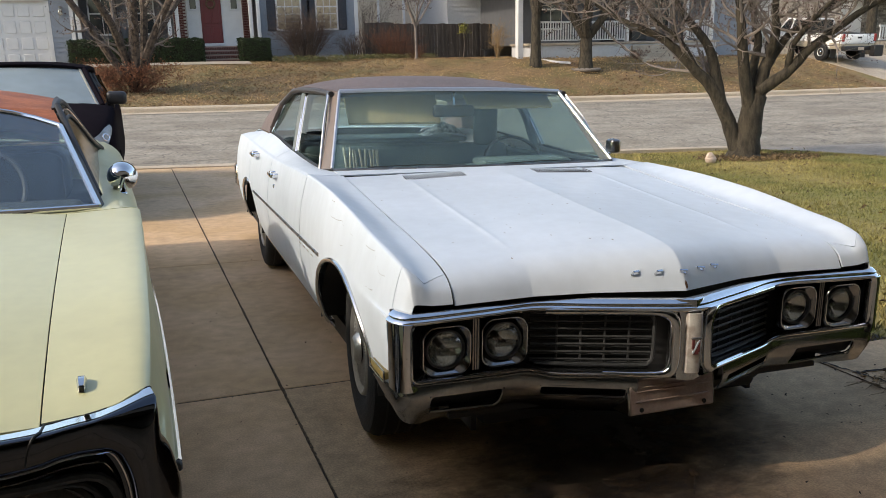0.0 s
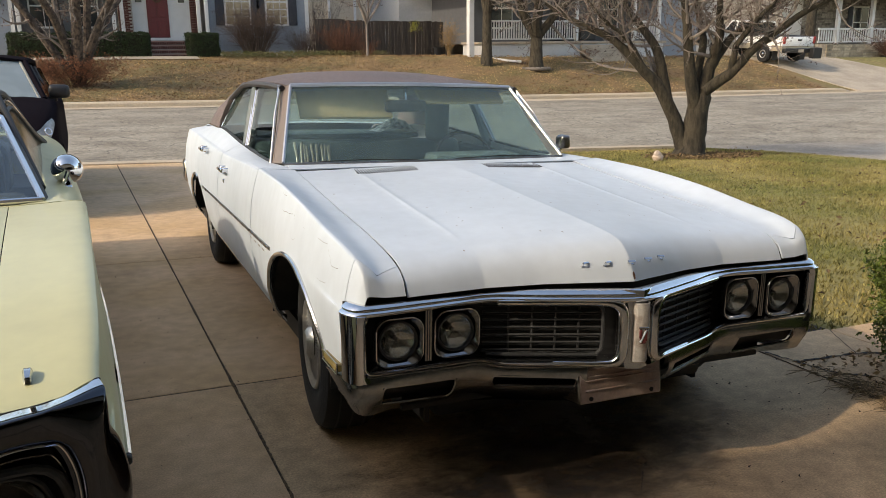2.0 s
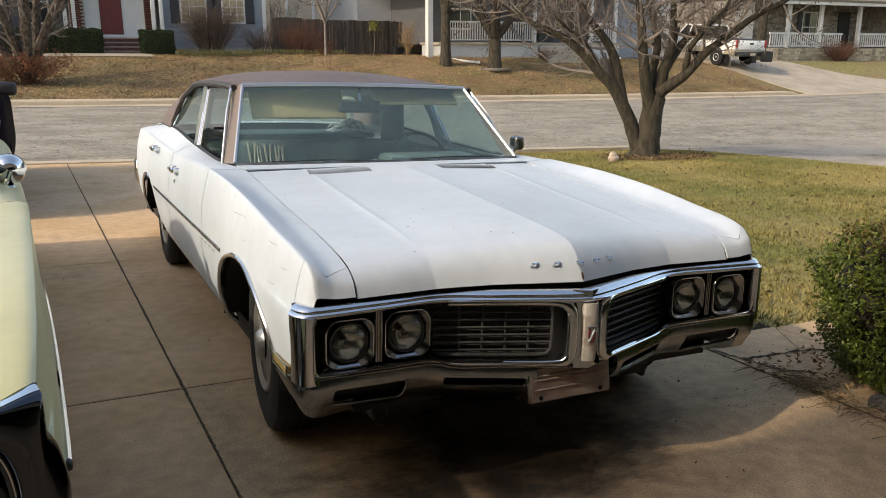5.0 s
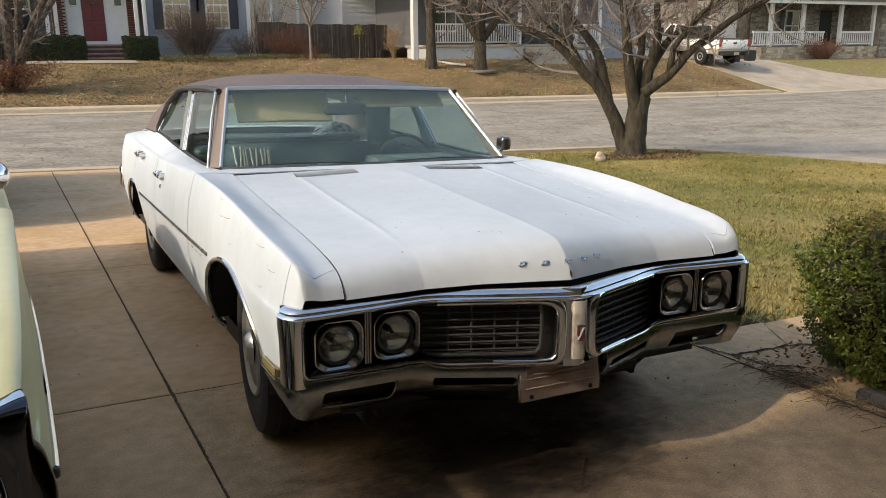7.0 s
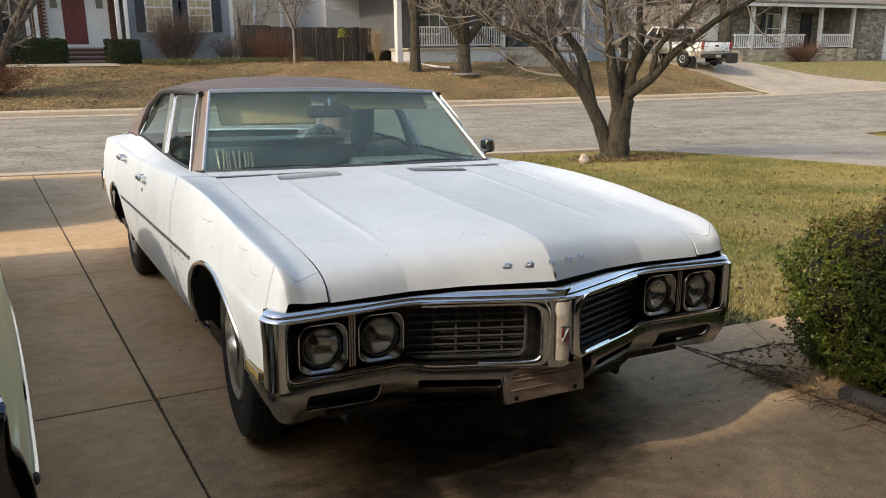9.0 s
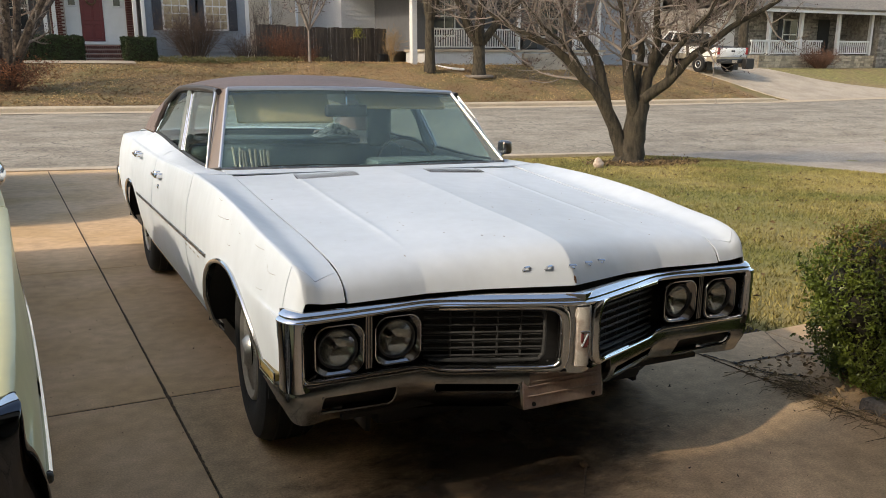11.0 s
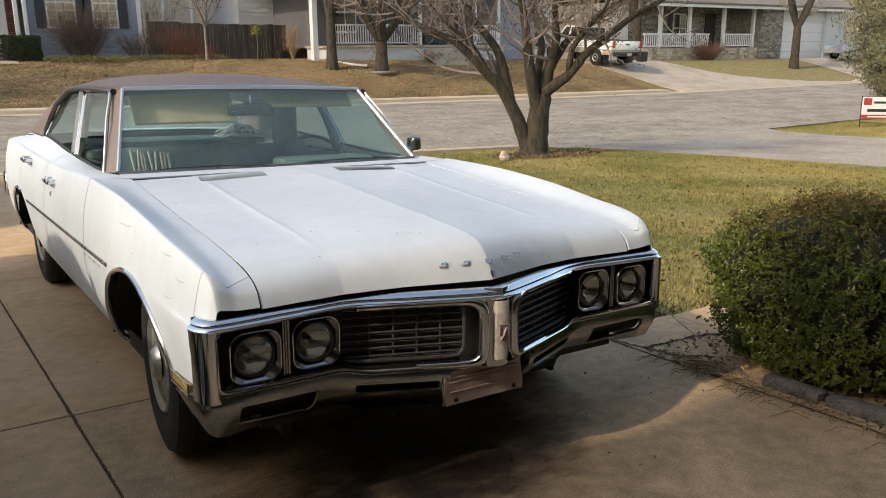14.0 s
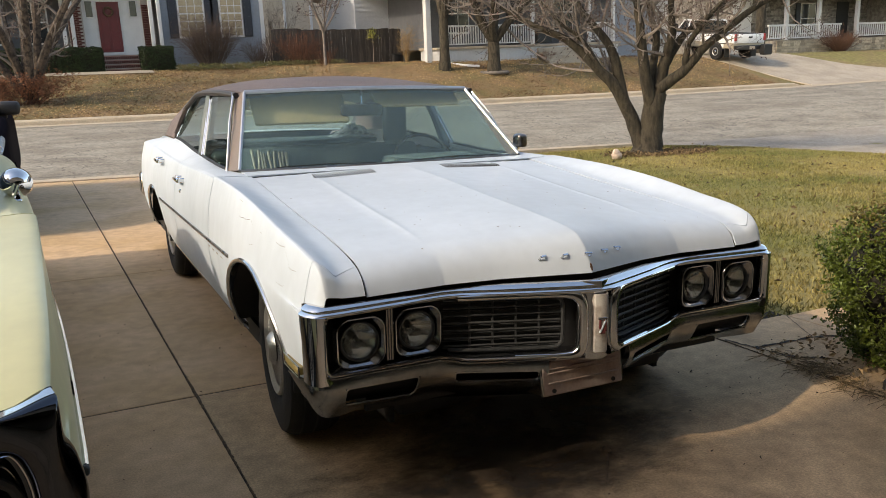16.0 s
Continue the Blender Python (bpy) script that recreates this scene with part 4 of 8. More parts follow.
# ---- prow: bumper grille
YB = lambda x: float(np.interp(abs(x), [0, 0.07, 0.49, 0.93, 0.965], [0.060, 0.078, 0.238, 0.212, 0.222]))
def along(x0, x1, prof, step=0.03, back=None):
    """Sweep a (depth, height) profile along the prow."""
    n = max(2, int(abs(x1 - x0) / step))
    X = [x0 + (x1 - x0) * i / n for i in range(n + 1)]
    X = sorted(set(X + [v for v in (-0.49, -0.07, 0.0, 0.07, 0.49) if x0 < v < x1]))
    return grid(np.array([[(x, YB(x) + d, z(x) if callable(z) else z) for d, z in prof] for x in X]), close=True)
ZL = lambda x: float(np.interp(abs(x), [0.07, 0.44, 0.52, 0.97], [0.452, 0.455, 0.474, 0.484]))
PLAN = through_pts([(0.0, 0.062), (0.07, 0.080), (0.28, 0.160), (0.49, 0.240), (0.70, 0.228), (0.90, 0.214), (0.945, 0.222), (0.968, 0.250), (0.978, 0.31), (0.983, 0.38), (0.985, 0.45)], 12)
PLEN = [0.0]
for _a, _b in zip(PLAN, PLAN[1:]):
    PLEN.append(PLEN[-1] + math.hypot(_b[0] - _a[0], _b[1] - _a[1]))
SX = lambda x: float(np.interp(x, [p[0] for p in PLAN], PLEN))     # length along the prow at a place across


def sweep(prof, s0, s1, step=0.02):
    """Sweep an (inward, height) profile along the prow and round its corner."""
    A = []
    n = int((s1 - s0) / step)
    for i in range(n + 1):
        t = s0 + (s1 - s0) * i / n
        f = lambda u, c: float(np.interp(u, PLEN, [p[c] for p in PLAN]))
        x, y, dx, dy = f(t, 0), f(t, 1), f(t + 0.012, 0) - f(t - 0.012, 0), f(t + 0.012, 1) - f(t - 0.012, 1)
        l = math.hypot(dx, dy)
        A.append([((x - dy / l * d) if t > 0.03 else x, y + dx / l * d, z) for d, z in prof])
    return grid(np.array(A))


TOPBAR = [(0.06, 0.664), (0.0, 0.663), (-0.010, 0.666), (-0.013, 0.672), (-0.008, 0.679), (-0.001, 0.683), (-0.001, 0.6855), (-0.004, 0.688), (0.002, 0.695), (0.012, 0.701), (0.03, 0.7045), (0.07, 0.704)]
_half = sweep(TOPBAR, 0.0, SX(0.968) + 0.035)
bumper = part("front_bumper", join(_half, mirror(_half)), BRIGHT, sedan, "chrome bumper that frames grille and headlamps")


def apron(s, v):
    """A point of the lower apron: s along the prow and round the corner, v from its top to its bottom edge."""
    x, y = float(np.interp(s, PLEN, [p[0] for p in PLAN])), float(np.interp(s, PLEN, [p[1] for p in PLAN]))
    x2, y2 = float(np.interp(s + 0.01, PLEN, [p[0] for p in PLAN])), float(np.interp(s + 0.01, PLEN, [p[1] for p in PLAN]))
    x1, y1 = float(np.interp(s - 0.01, PLEN, [p[0] for p in PLAN])), float(np.interp(s - 0.01, PLEN, [p[1] for p in PLAN]))
    l = math.hypot(x2 - x1, y2 - y1)
    nx, ny = -(y2 - y1) / l, (x2 - x1) / l
    e = min(1.0, max(0.0, (s - SX(0.95)) / 0.22))                 # how far along the side
    zt = ZL(max(0.07, x)) - 0.018 - 0.030 * e
    zb = 0.276 + 0.062 * min(1.0, x / 0.95) ** 4 + 0.085 * e ** 1.4
    z = zt + (zb - zt) * v
    c = min(1.0, max(0.0, (s - SX(0.76)) / (SX(0.95) - SX(0.76))))
    d = 0.002 + (0.105 - 0.078 * c * c * (3 - 2 * c) - 0.012 * e) * v ** 2.2 - 0.010 * math.sin(math.pi * min(1, v * 1.3)) * (1 - e)
    return (x + nx * d, y + ny * d, z)


for s in (-1, 1):
    flip = (lambda vf: mirror(vf)) if s < 0 else (lambda vf: vf)
    lo = [(0.08, lambda x: ZL(x) + 0.012), (0.012, lambda x: ZL(x) + 0.003), (0.0, lambda x: ZL(x) - 0.001), (-0.006, lambda x: ZL(x) - 0.006), (-0.008, lambda x: ZL(x) - 0.014), (0.002, lambda x: ZL(x) - 0.022), (0.07, lambda x: ZL(x) - 0.022)]
    part("lower_bar", flip(along(0.055, 0.945, lo)), CHROME, bumper)
    # outer upright: a narrow front lip and a deeper side face, rounded into the bars
    A = []
    for v in np.linspace(0, 1, 17):
        z = 0.672 - (0.672 - 0.452) * v
        k = 0.016 * max(0.0, (v - 0.80) / 0.20) ** 2 + 0.012 * max(0.0, (0.10 - v) / 0.10)
        A.append([(0.925 - k, 0.275, z), (0.925 - k, 0.225, z), (0.928 - k, 0.212, z), (0.936 - k * 0.6, 0.205, z), (0.946, 0.207, z), (0.957, 0.217, z), (0.966, 0.232, z), (0.971, 0.252, z), (0.973, 0.282, z)])
    part("upright", flip(grid(np.array(A))), BRIGHT, bumper, solid=0.008)
    # the bright lip along the lower edge of the opening
    lip = through_pts([(0.930, 0.206, 0.640), (0.929, 0.205, 0.53), (0.922, 0.205, 0.492), (0.895, 0.206, 0.479), (0.80, YB(0.80) - 0.008, ZL(0.80) - 0.002), (0.66, YB(0.66) - 0.008, ZL(0.66) - 0.002), (0.53, YB(0.53) - 0.008, ZL(0.53) - 0.002), (0.47, YB(0.47) - 0.008, ZL(0.47) - 0.003), (0.42, YB(0.42) - 0.008, ZL(0.42) - 0.003), (0.28, YB(0.28) - 0.008, 0.450), (0.12, YB(0.12) - 0.008, 0.450)], 4)
    part("lip_trim", flip(tube(lip, 0.0042, 6)), BRIGHT, bumper)
    # round-cornered frame of the grille opening, beside the centre post
    fr = through_pts([(0.46, YB(0.46) + 0.002, 0.664), (0.30, YB(0.30) + 0.002, 0.664), (0.12, YB(0.12) + 0.002, 0.663), (0.078, YB(0.078), 0.650), (0.064, YB(0.064), 0.618), (0.062, YB(0.062), 0.55), (0.064, YB(0.064), 0.49), (0.078, YB(0.078), 0.458), (0.12, YB(0.12) + 0.002, 0.448), (0.28, YB(0.28) + 0.002, 0.450)], 5)
    rad = [0.012 + 0.008 * min(1, max(0, (0.13 - p[0]) / 0.05)) for p in fr]
    part("grille_frame", flip(tube(fr, rad, 10)), BRIGHT, bumper, "bright chrome grille frame")
    fr = through_pts([(0.48, YB(0.48) + 0.030, 0.478), (0.40, YB(0.40) + 0.030, 0.474), (0.16, YB(0.16) + 0.030, 0.472), (0.122, YB(0.122) + 0.030, 0.482), (0.112, YB(0.112) + 0.030, 0.51), (0.112, YB(0.112) + 0.030, 0.62), (0.125, YB(0.125) + 0.030, 0.648)], 4)
    # grille: recessed dark back, bars
    A = np.array([[(x, YB(x) + 0.075, z) for z in (0.44, 0.70)] for x in np.linspace(0.03, 0.53, 12)])
    g = part("grille", flip(grid(A)), BLACK, sedan, "dark grille of fine bars", solid=0.01)
    part("grille_surround", flip(tube(fr, 0.0065, 8)), GRILLE, g)
    for k in range(7):
        z = 0.487 + 0.0268 * k
        pts = [(x, YB(x) + 0.040, z) for x in (0.11, 0.2, 0.3, 0.4, 0.49)]
        part("grille_bar", flip(tube(pts, 0.0042, 6)), GRILLE, g)
        part("grille_bar", flip(tube([(x, YB(x) + 0.056, z - 0.0134) for x in (0.11, 0.2, 0.3, 0.4, 0.49)], 0.0025, 5)), GRILLE, g)
    for x in (0.18, 0.255, 0.33, 0.405):
        part("grille_bar", flip(tube([(x, YB(x) + 0.046, 0.475), (x, YB(x) + 0.046, 0.66)], 0.0042, 6)), GRILLE, g)
    # headlamps in square bezels
    part("lamp_recess", flip(grid(np.array([[(x, 0.300, z) for z in (0.45, 0.70)] for x in np.linspace(0.50, 0.97, 6)]))), BLACK, sedan, solid=0.01)
    for xc, zc, yb in ((0.601, 0.571, 0.236), (0.804, 0.566, 0.226)):
        M = Matrix.Translation((xc, yb + 0.020, zc))

        def square(h, c, y):
            """A round-cornered square of half width h and corner radius c."""
            return [(xc + (h - c) * (1 if math.cos(a) > 0 else -1) + c * math.cos(a), y, zc + (h - c) * (1 if math.sin(a) > 0 else -1) + c * math.sin(a)) for a in [2 * math.pi * (k + 0.5) / 40 for k in range(40)]]

        lamp = part("headlamp", flip(tf(lathe([(0.064, 0.05), (0.0665, -0.002), (0.065, -0.010), (0.060, -0.009), (0.056, 0.004)], 32, "y"), M)), GRILLE, sedan, "round sealed headlamp")
        part("reflector", flip(tf(lathe([(0.0, 0.034), (0.012, 0.033), (0.024, 0.029), (0.036, 0.022), (0.048, 0.011), (0.056, 0.003)], 28, "y"), M)), SILVERED, lamp, "silvered reflector")
        part("bulb_cap", flip(tf(lathe([(0.007, 0.029), (0.007, 0.022), (0.004, 0.019), (0.0, 0.018)], 14, "y"), M)), DULLCHROME, lamp)
        ln = part("lamp_lens", flip(tf(lathe([(0.058, 0.0), (0.052, -0.006), (0.040, -0.012), (0.020, -0.015), (0.001, -0.016)], 28, "y"), M)), LENS, lamp, "clear ribbed lens", solid=0.003)
        ln.visible_shadow = False
        R = [square(0.083, 0.044, yb + 0.030), square(0.083, 0.044, yb + 0.004), square(0.081, 0.043, yb - 0.001), square(0.076, 0.043, yb + 0.003), square(0.070, 0.050, yb + 0.016)]
        ring = [(xc + 0.0655 * math.cos(2 * math.pi * (k + 0.5) / 40), yb + 0.022, zc + 0.0655 * math.sin(2 * math.pi * (k + 0.5) / 40)) for k in range(40)]
        R.append(ring)
        bz = grid(np.array([r + [r[0]] for r in R]))
        part("lamp_bezel", flip(bz), DARKCHROME, lamp, "dull chrome square bezel")
        part("bezel_rim", flip(tube(square(0.0795, 0.043, yb - 0.001), 0.0024, 6, closed=True)), BRIGHT, lamp)
    for x in (0.694, 0.7025, 0.711):
        part("lamp_divider", flip(tube([(x, 0.236, 0.49), (x, 0.236, 0.66)], 0.004, 6)), DARKCHROME, bumper)
# centre post with its shield
A = []
for v in np.linspace(0, 1, 13):
    z = 0.704 - 0.275 * v
    k = 1.0 + 0.6 * max(0, v - 0.80)
    A.append([(x * k, y, z) for x, y in ((-0.060, 0.12), (-0.056, 0.090), (-0.040, 0.076), (-0.02, 0.064), (0, 0.056), (0.02, 0.064), (0.040, 0.076), (0.056, 0.090), (0.060, 0.12))])
post = part("centre_post", grid(np.array(A)), CHROME, bumper, "chrome centre post")
post.data.flip_normals()
A = [[(x, y - 0.004 * math.sin(math.pi * min(1, v * 1.15)), 0.662 - 0.205 * v) for x, y in ((-0.030, 0.078), (-0.029, 0.056), (-0.026, 0.052), (0.008, 0.040), (0.011, 0.041), (0.030, 0.060), (0.031, 0.078))] for v in np.linspace(0, 1, 8)]
pf = part("post_face", grid(np.array(A)), POSTWHITE, bumper, "worn white face of the post", solid=0.004)
pf.data.flip_normals()
fl = Matrix.Translation((-0.006, 0.0395, 0.550)) @ pose(0, 0, 0, 0, 0, -17) @ Matrix.Scale(0.8, 4)
part("shield", tf(join(box(-0.017, -0.0055, -0.004, 0.004, -0.010, 0.030, 0.002, 1), box(0.0055, 0.017, -0.004, 0.004, -0.022, 0.030, 0.002, 1), box(-0.012, 0.012, -0.0035, 0.004, -0.032, -0.010, 0.002, 1)), fl), BADGE, bumper, "faded red shield badge")
part("shield_stripe", tf(tf(box(-0.004, 0.004, -0.0055, 0.004, -0.030, 0.032, 0.002, 1), pose(0, 0, 0, 0, 24)), fl), WHITE, bumper, "pale diagonal of the badge")
part("shield_stripe", tf(box(-0.020, 0.020, -0.0045, 0.004, 0.030, 0.040, 0.002, 1), fl), DARKCHROME, bumper)

# apron with its slots, wrapped round the corners, and the bracket under it
SLOTS = ((0.600, 0.868, 0.24, 0.70), (0.20, 0.470, 0.22, 0.46))
SS = sorted(set([round(v, 4) for v in np.linspace(SX(0.17), PLEN[-1], 80)] + [round(SX(x), 4) for q in SLOTS for x in q[:2]]))
VV = sorted(set([0.0, 0.08, 0.16, 0.34, 0.50, 0.58, 0.66, 0.72, 0.86, 0.92, 0.97, 1.0] + [q for t in SLOTS for q in t[2:]]))
for s in (-1, 1):
    flip = (lambda vf: mirror(vf)) if s < 0 else (lambda vf: vf)
    V = [apron(a, v) for a in SS for v in VV]
    m = len(VV)
    F = []
    for i in range(len(SS) - 1):
        for j in range(m - 1):
            a, v = (SS[i] + SS[i + 1]) / 2, (VV[j] + VV[j + 1]) / 2
            if not any(SX(q[0]) < a < SX(q[1]) and q[2] < v < q[3] for q in SLOTS):
                F.append((i * m + j, i * m + j + 1, (i + 1) * m + j + 1, (i + 1) * m + j))
    val = part("valance", flip((V, F)), APRON, bumper, "weathered silver lower apron", solid=0.005)
    val.data.flip_normals()
    for x0, x1, v0, v1 in SLOTS:
        a0, a1 = SX(x0), SX(x1)
        P = np.array([[apron(a0 - 0.02 + (a1 - a0 + 0.04) * i / 12, v0 - 0.06 + (v1 - v0 + 0.12) * j / 4) for j in range(5)] for i in range(13)])
        sl = part("apron_slot", flip(grid(P + np.array([0.0, 0.030, 0.004]))), BLACK, val)
        c = 0.30
        loop = []
        for ca, cv, t0 in ((a1 - c * 0.05, v1 - (v1 - v0) * c, 0), (a0 + c * 0.05, v1 - (v1 - v0) * c, 90), (a0 + c * 0.05, v0 + (v1 - v0) * c, 180), (a1 - c * 0.05, v0 + (v1 - v0) * c, 270)):
            for k in range(5):
                w = radians(t0 + 90 * k / 4)
                loop.append(apron(ca + c * 0.05 * math.cos(w), cv + (v1 - v0) * c * math.sin(w)))
        full = []
        for a, b in zip(loop, loop[1:] + loop[:1]):
            full += [a] if math.dist(a, b) < 0.05 else [tuple(np.array(a) + (np.array(b) - np.array(a)) * k / 3) for k in range(3)]
        part("slot_rim", flip(tube(full, 0.0055, 6, closed=True)), APRON, sl)
brk = Matrix.Translation((-0.030, 0.118, 0.364)) @ pose(0, 0, 0, -9)
bk = part("number_plate_bracket", tf(box(-0.168, 0.168, -0.006, 0.004, -0.058, 0.060, 0.005, 1), brk), PLATE, sedan, "bare pinkish plate bracket with two holes")
for z in (-0.014, 0.020, 0.034):
    part("bracket_rib", tf(box(-0.145, 0.150, -0.010, 0.0, z - 0.003, z + 0.003, 0.002, 1), brk), PLATE, bk)
for x in (-0.125, 0.125):
    part("bolt_hole", tf(lathe([(0.008, -0.009), (0.008, 0.0)], 12, "y"), brk @ Matrix.Translation((x, 0, -0.042))), BLACK, bk)
    part("bolt_hole", tf(lathe([(0.0, -0.0085), (0.008, -0.0085)], 12, "y"), brk @ Matrix.Translation((x, 0, -0.042))), BLACK, bk)
for s in (-1, 1):
    part("bracket_cheek", tf(box(s * 0.168 - 0.005, s * 0.168 + 0.005, -0.004, 0.12, -0.058, 0.08, 0.004, 1), brk), APRON, bk)
# dark gap under the bonnet's lip
A = np.array([[(x, HYF(x) + 0.02, 0.735), (x, HYF(x) + 0.03, 0.69)] for x in np.linspace(-0.925, 0.925, 50)])
part("nose_gap", grid(A), BLACK, sedan, solid=0.01)

# opaque near-black glass, standing for the dark cabin behind it
COUPEGLASS = mat("opaque_dark_glass", (0.022, 0.030, 0.028), 0.12, var=0.3, spec=0.2, rvar=0.08)
# ---------------------------------------------------------------- the cream coupe beside it
COUPE = BASE @ pose(-2.60, -0.60, 0, 0, 0, 3.2)
coupe = thing("cream_coupe", "old cream-yellow coupe with rusty brown roof and wide chrome nose", "car", COUPE)
cw = spl((0.1, 0.976), (0.5, 1.000), (2.0, 1.03), (4.0, 1.02), (5.2, 0.98), (5.65, 0.93))
cD = spl((0.12, 0.780), (0.16, 0.790), (0.7, 0.872), (1.64, 0.932), (2.3, 0.945), (3.2, 0.93), (4.2, 0.965), (5.0, 0.95), (5.65, 0.86))
cC = spl((0.10, 0.762), (0.2, 0.785), (0.74, 0.862), (1.67, 0.925), (2.0, 0.935))
cB = spl((1.6, 0.93), (2.3, 0.945), (3.2, 0.965), (4.2, 1.0), (5.0, 0.96), (5.65, 0.87))


def coupe_section(y):
    w, d = cw(y), cD(y)
    if y < 1.72:
        top = [(0.748, cC(y)), (0.84, cC(y) + 0.35 * (d - cC(y)) + 0.002), (w - 0.044, d)]
    else:
        top = [(0.84, cB(y)), (0.875, (cB(y) + d) / 2 + 0.002), (w - 0.10, d)]
    return top + [(w - 0.036, d - 0.05), (w - 0.024, d - 0.15), (w - 0.012, 0.64), (w, 0.52), (w - 0.01, 0.44), (w - 0.05, 0.34), (w - 0.10, 0.28)]


def coupe_grid(y0, y1, step=0.035, low=None):
    n = max(3, int((y1 - y0) / step))
    A = []
    for i in range(n + 1):
        row = []
        for j in range(len(through_pts(coupe_section(y0), 5))):
            a = y0 + (low(j) if low else 0)
            y = a + (y1 - a) * i / n
            p = through_pts(coupe_section(y), 5)[j]
            row.append((p[0], y, p[1]))
        A.append(row)
    return np.array(A)


nose_cut = lambda j: float(np.interp(j, [0, 4, 7, 10, 14, 17, 20, 25, 30], [0, 0.0, 0.010, 0.050, 0.058, 0.072, 0.088, 0.108, 0.12]))


for s in (-1, 1):
    flip = (lambda vf: mirror(vf)) if s < 0 else (lambda vf: vf)
    cf = part("front_fender", flip(cut_arch(coupe_grid(0.115, 1.69, low=nose_cut), 0.98, 0.27, 0.25)), CREAM, coupe, "cream fender with small rust spots", solid=0.006)
    part("door", flip(grid(coupe_grid(1.70, 3.25))), CREAM, coupe, solid=0.006)
    part("quarter_panel", flip(cut_arch(coupe_grid(3.258, 5.65), 4.12, 0.33, 0.34)), CREAM, coupe, solid=0.006)
    part("side_trim", flip(tube([(cw(y) + 0.006, y, 0.50 - 0.006 * y) for y in np.linspace(0.40, 3.6, 40)], 0.010, 8, squash=1.6)), CHROME, coupe, "chrome side strip")
    part("trim_end", flip(box(cw(0.39) - 0.004, cw(0.39) + 0.014, 0.385, 0.402, 0.485, 0.511, 0.005, 1)), DARKPLASTIC, coupe)
    for cy in (0.98, 4.12):
        part("wheel_well", flip(box(0.60, 0.97, cy - 0.42, cy + 0.42, 0.2, 0.74, 0.05, 1)), BLACK, coupe)
        wheel(coupe, s * 0.885, cy, 0.34, s)
    # turn-signal tell-tale on the fender
    oz = cC(0.24) + 0.004
    pod = [[(x * w, y, z) for x, z in ((-1, -0.006), (-1, 0.4 * h), (-0.62, h), (0.62, h), (1, 0.4 * h), (1, -0.006))] for y, w, h in ((-0.026, 0.0050, 0.006), (-0.024, 0.0066, 0.011), (-0.006, 0.0092, 0.015), (0.012, 0.0100, 0.014), (0.021, 0.0080, 0.008), (0.024, 0.0050, 0.002))]
    orn = part("fender_indicator", flip(tf(grid(np.array(pod)), Matrix.Translation((0.818, 0.215, oz)) @ pose(0, 0, 0, 8))), CHROME, coupe, "small chrome indicator pod")
    part("indicator_lens", flip(box(0.8135, 0.8225, 0.1875, 0.1905, oz - 0.006, oz + 0.004, 0.001, 1)), BLACK, orn)
A = np.array([[(x, 0.105 + t * (1.685 - 0.105), (cC(0.105 + t * 1.58) + (0.03 + 0.012 * math.exp(-(x / 0.06) ** 2)) * (1 - (x / 0.745) ** 2) * min(1, t * 6))) for t in np.linspace(0, 1, 28)] for x in np.linspace(-0.745, 0.745, 33)])
cb = part("bonnet", grid(A), CREAM, coupe, "faded cream bonnet", solid=0.006)
cb.data.flip_normals()
# chrome nose, a band over a dark recess
# near-black chrome: the nose's dark reflections are put into its colour
REFLECTDARK = mat("dark_reflection_chrome", (0.085, 0.092, 0.106), 0.08, 1.0, var=0.05, scale=7, rvar=0.05)
# upper edge along the paint, lower lip over the lamp recess; the nose rolls from one to the other
def fender_front(j):
    a = 0.115 + nose_cut(j)
    p = through_pts(coupe_section(a), 5)[j]
    return (p[0], a - 0.003, p[1] - 0.002)


EDGE = through_pts([(0.0, 0.102, 0.759), (0.40, 0.102, 0.759), (0.70, 0.105, 0.760)] + [fender_front(j) for j in (3, 6, 10, 12, 17, 25, 30, 40)], 6)
LIP = through_pts([(0.0, 0.058, 0.690), (0.36, 0.058, 0.690), (0.69, 0.060, 0.702), (0.785, 0.066, 0.716), (0.842, 0.074, 0.714), (0.874, 0.084, 0.694), (0.892, 0.092, 0.655), (0.902, 0.098, 0.605), (0.905, 0.102, 0.54), (0.900, 0.106, 0.45), (0.875, 0.110, 0.36)], 6)
NOSE = []
for a, b in zip(EDGE, LIP):
    a, b = np.array(a), np.array(b)
    out = min(1.0, max(0.0, (a[0] - 0.86) / 0.08))
    a0, a = a, a + np.array((0.006 * out, -0.034 + 0.006 * out, 0.002 - 0.006 * out))      # a level ledge along the paint
    c1 = a + np.array((0.012 * out, -0.022 - 0.02 * out, 0.004 * (1 - out)))
    c2 = b + np.array((0.035 * out, -0.012 - 0.01 * out, 0.050 * (1 - out)))
    NOSE.append([tuple(a0), tuple(a0 * 0.5 + a * 0.5)] + [tuple(a * (1 - t) ** 3 + 3 * c1 * t * (1 - t) ** 2 + 3 * c2 * t * t * (1 - t) + b * t ** 3) for t in np.linspace(0, 1, 15)] + [tuple(b + np.array((-0.010 * out, 0.012, -0.012 * (1 - out)))), tuple(b + np.array((-0.020 * out, 0.008, -0.022 * (1 - out)))), tuple(b + np.array((-0.045 * out, 0.09, -0.04 * (1 - out))))])
NOSE = np.array(NOSE)
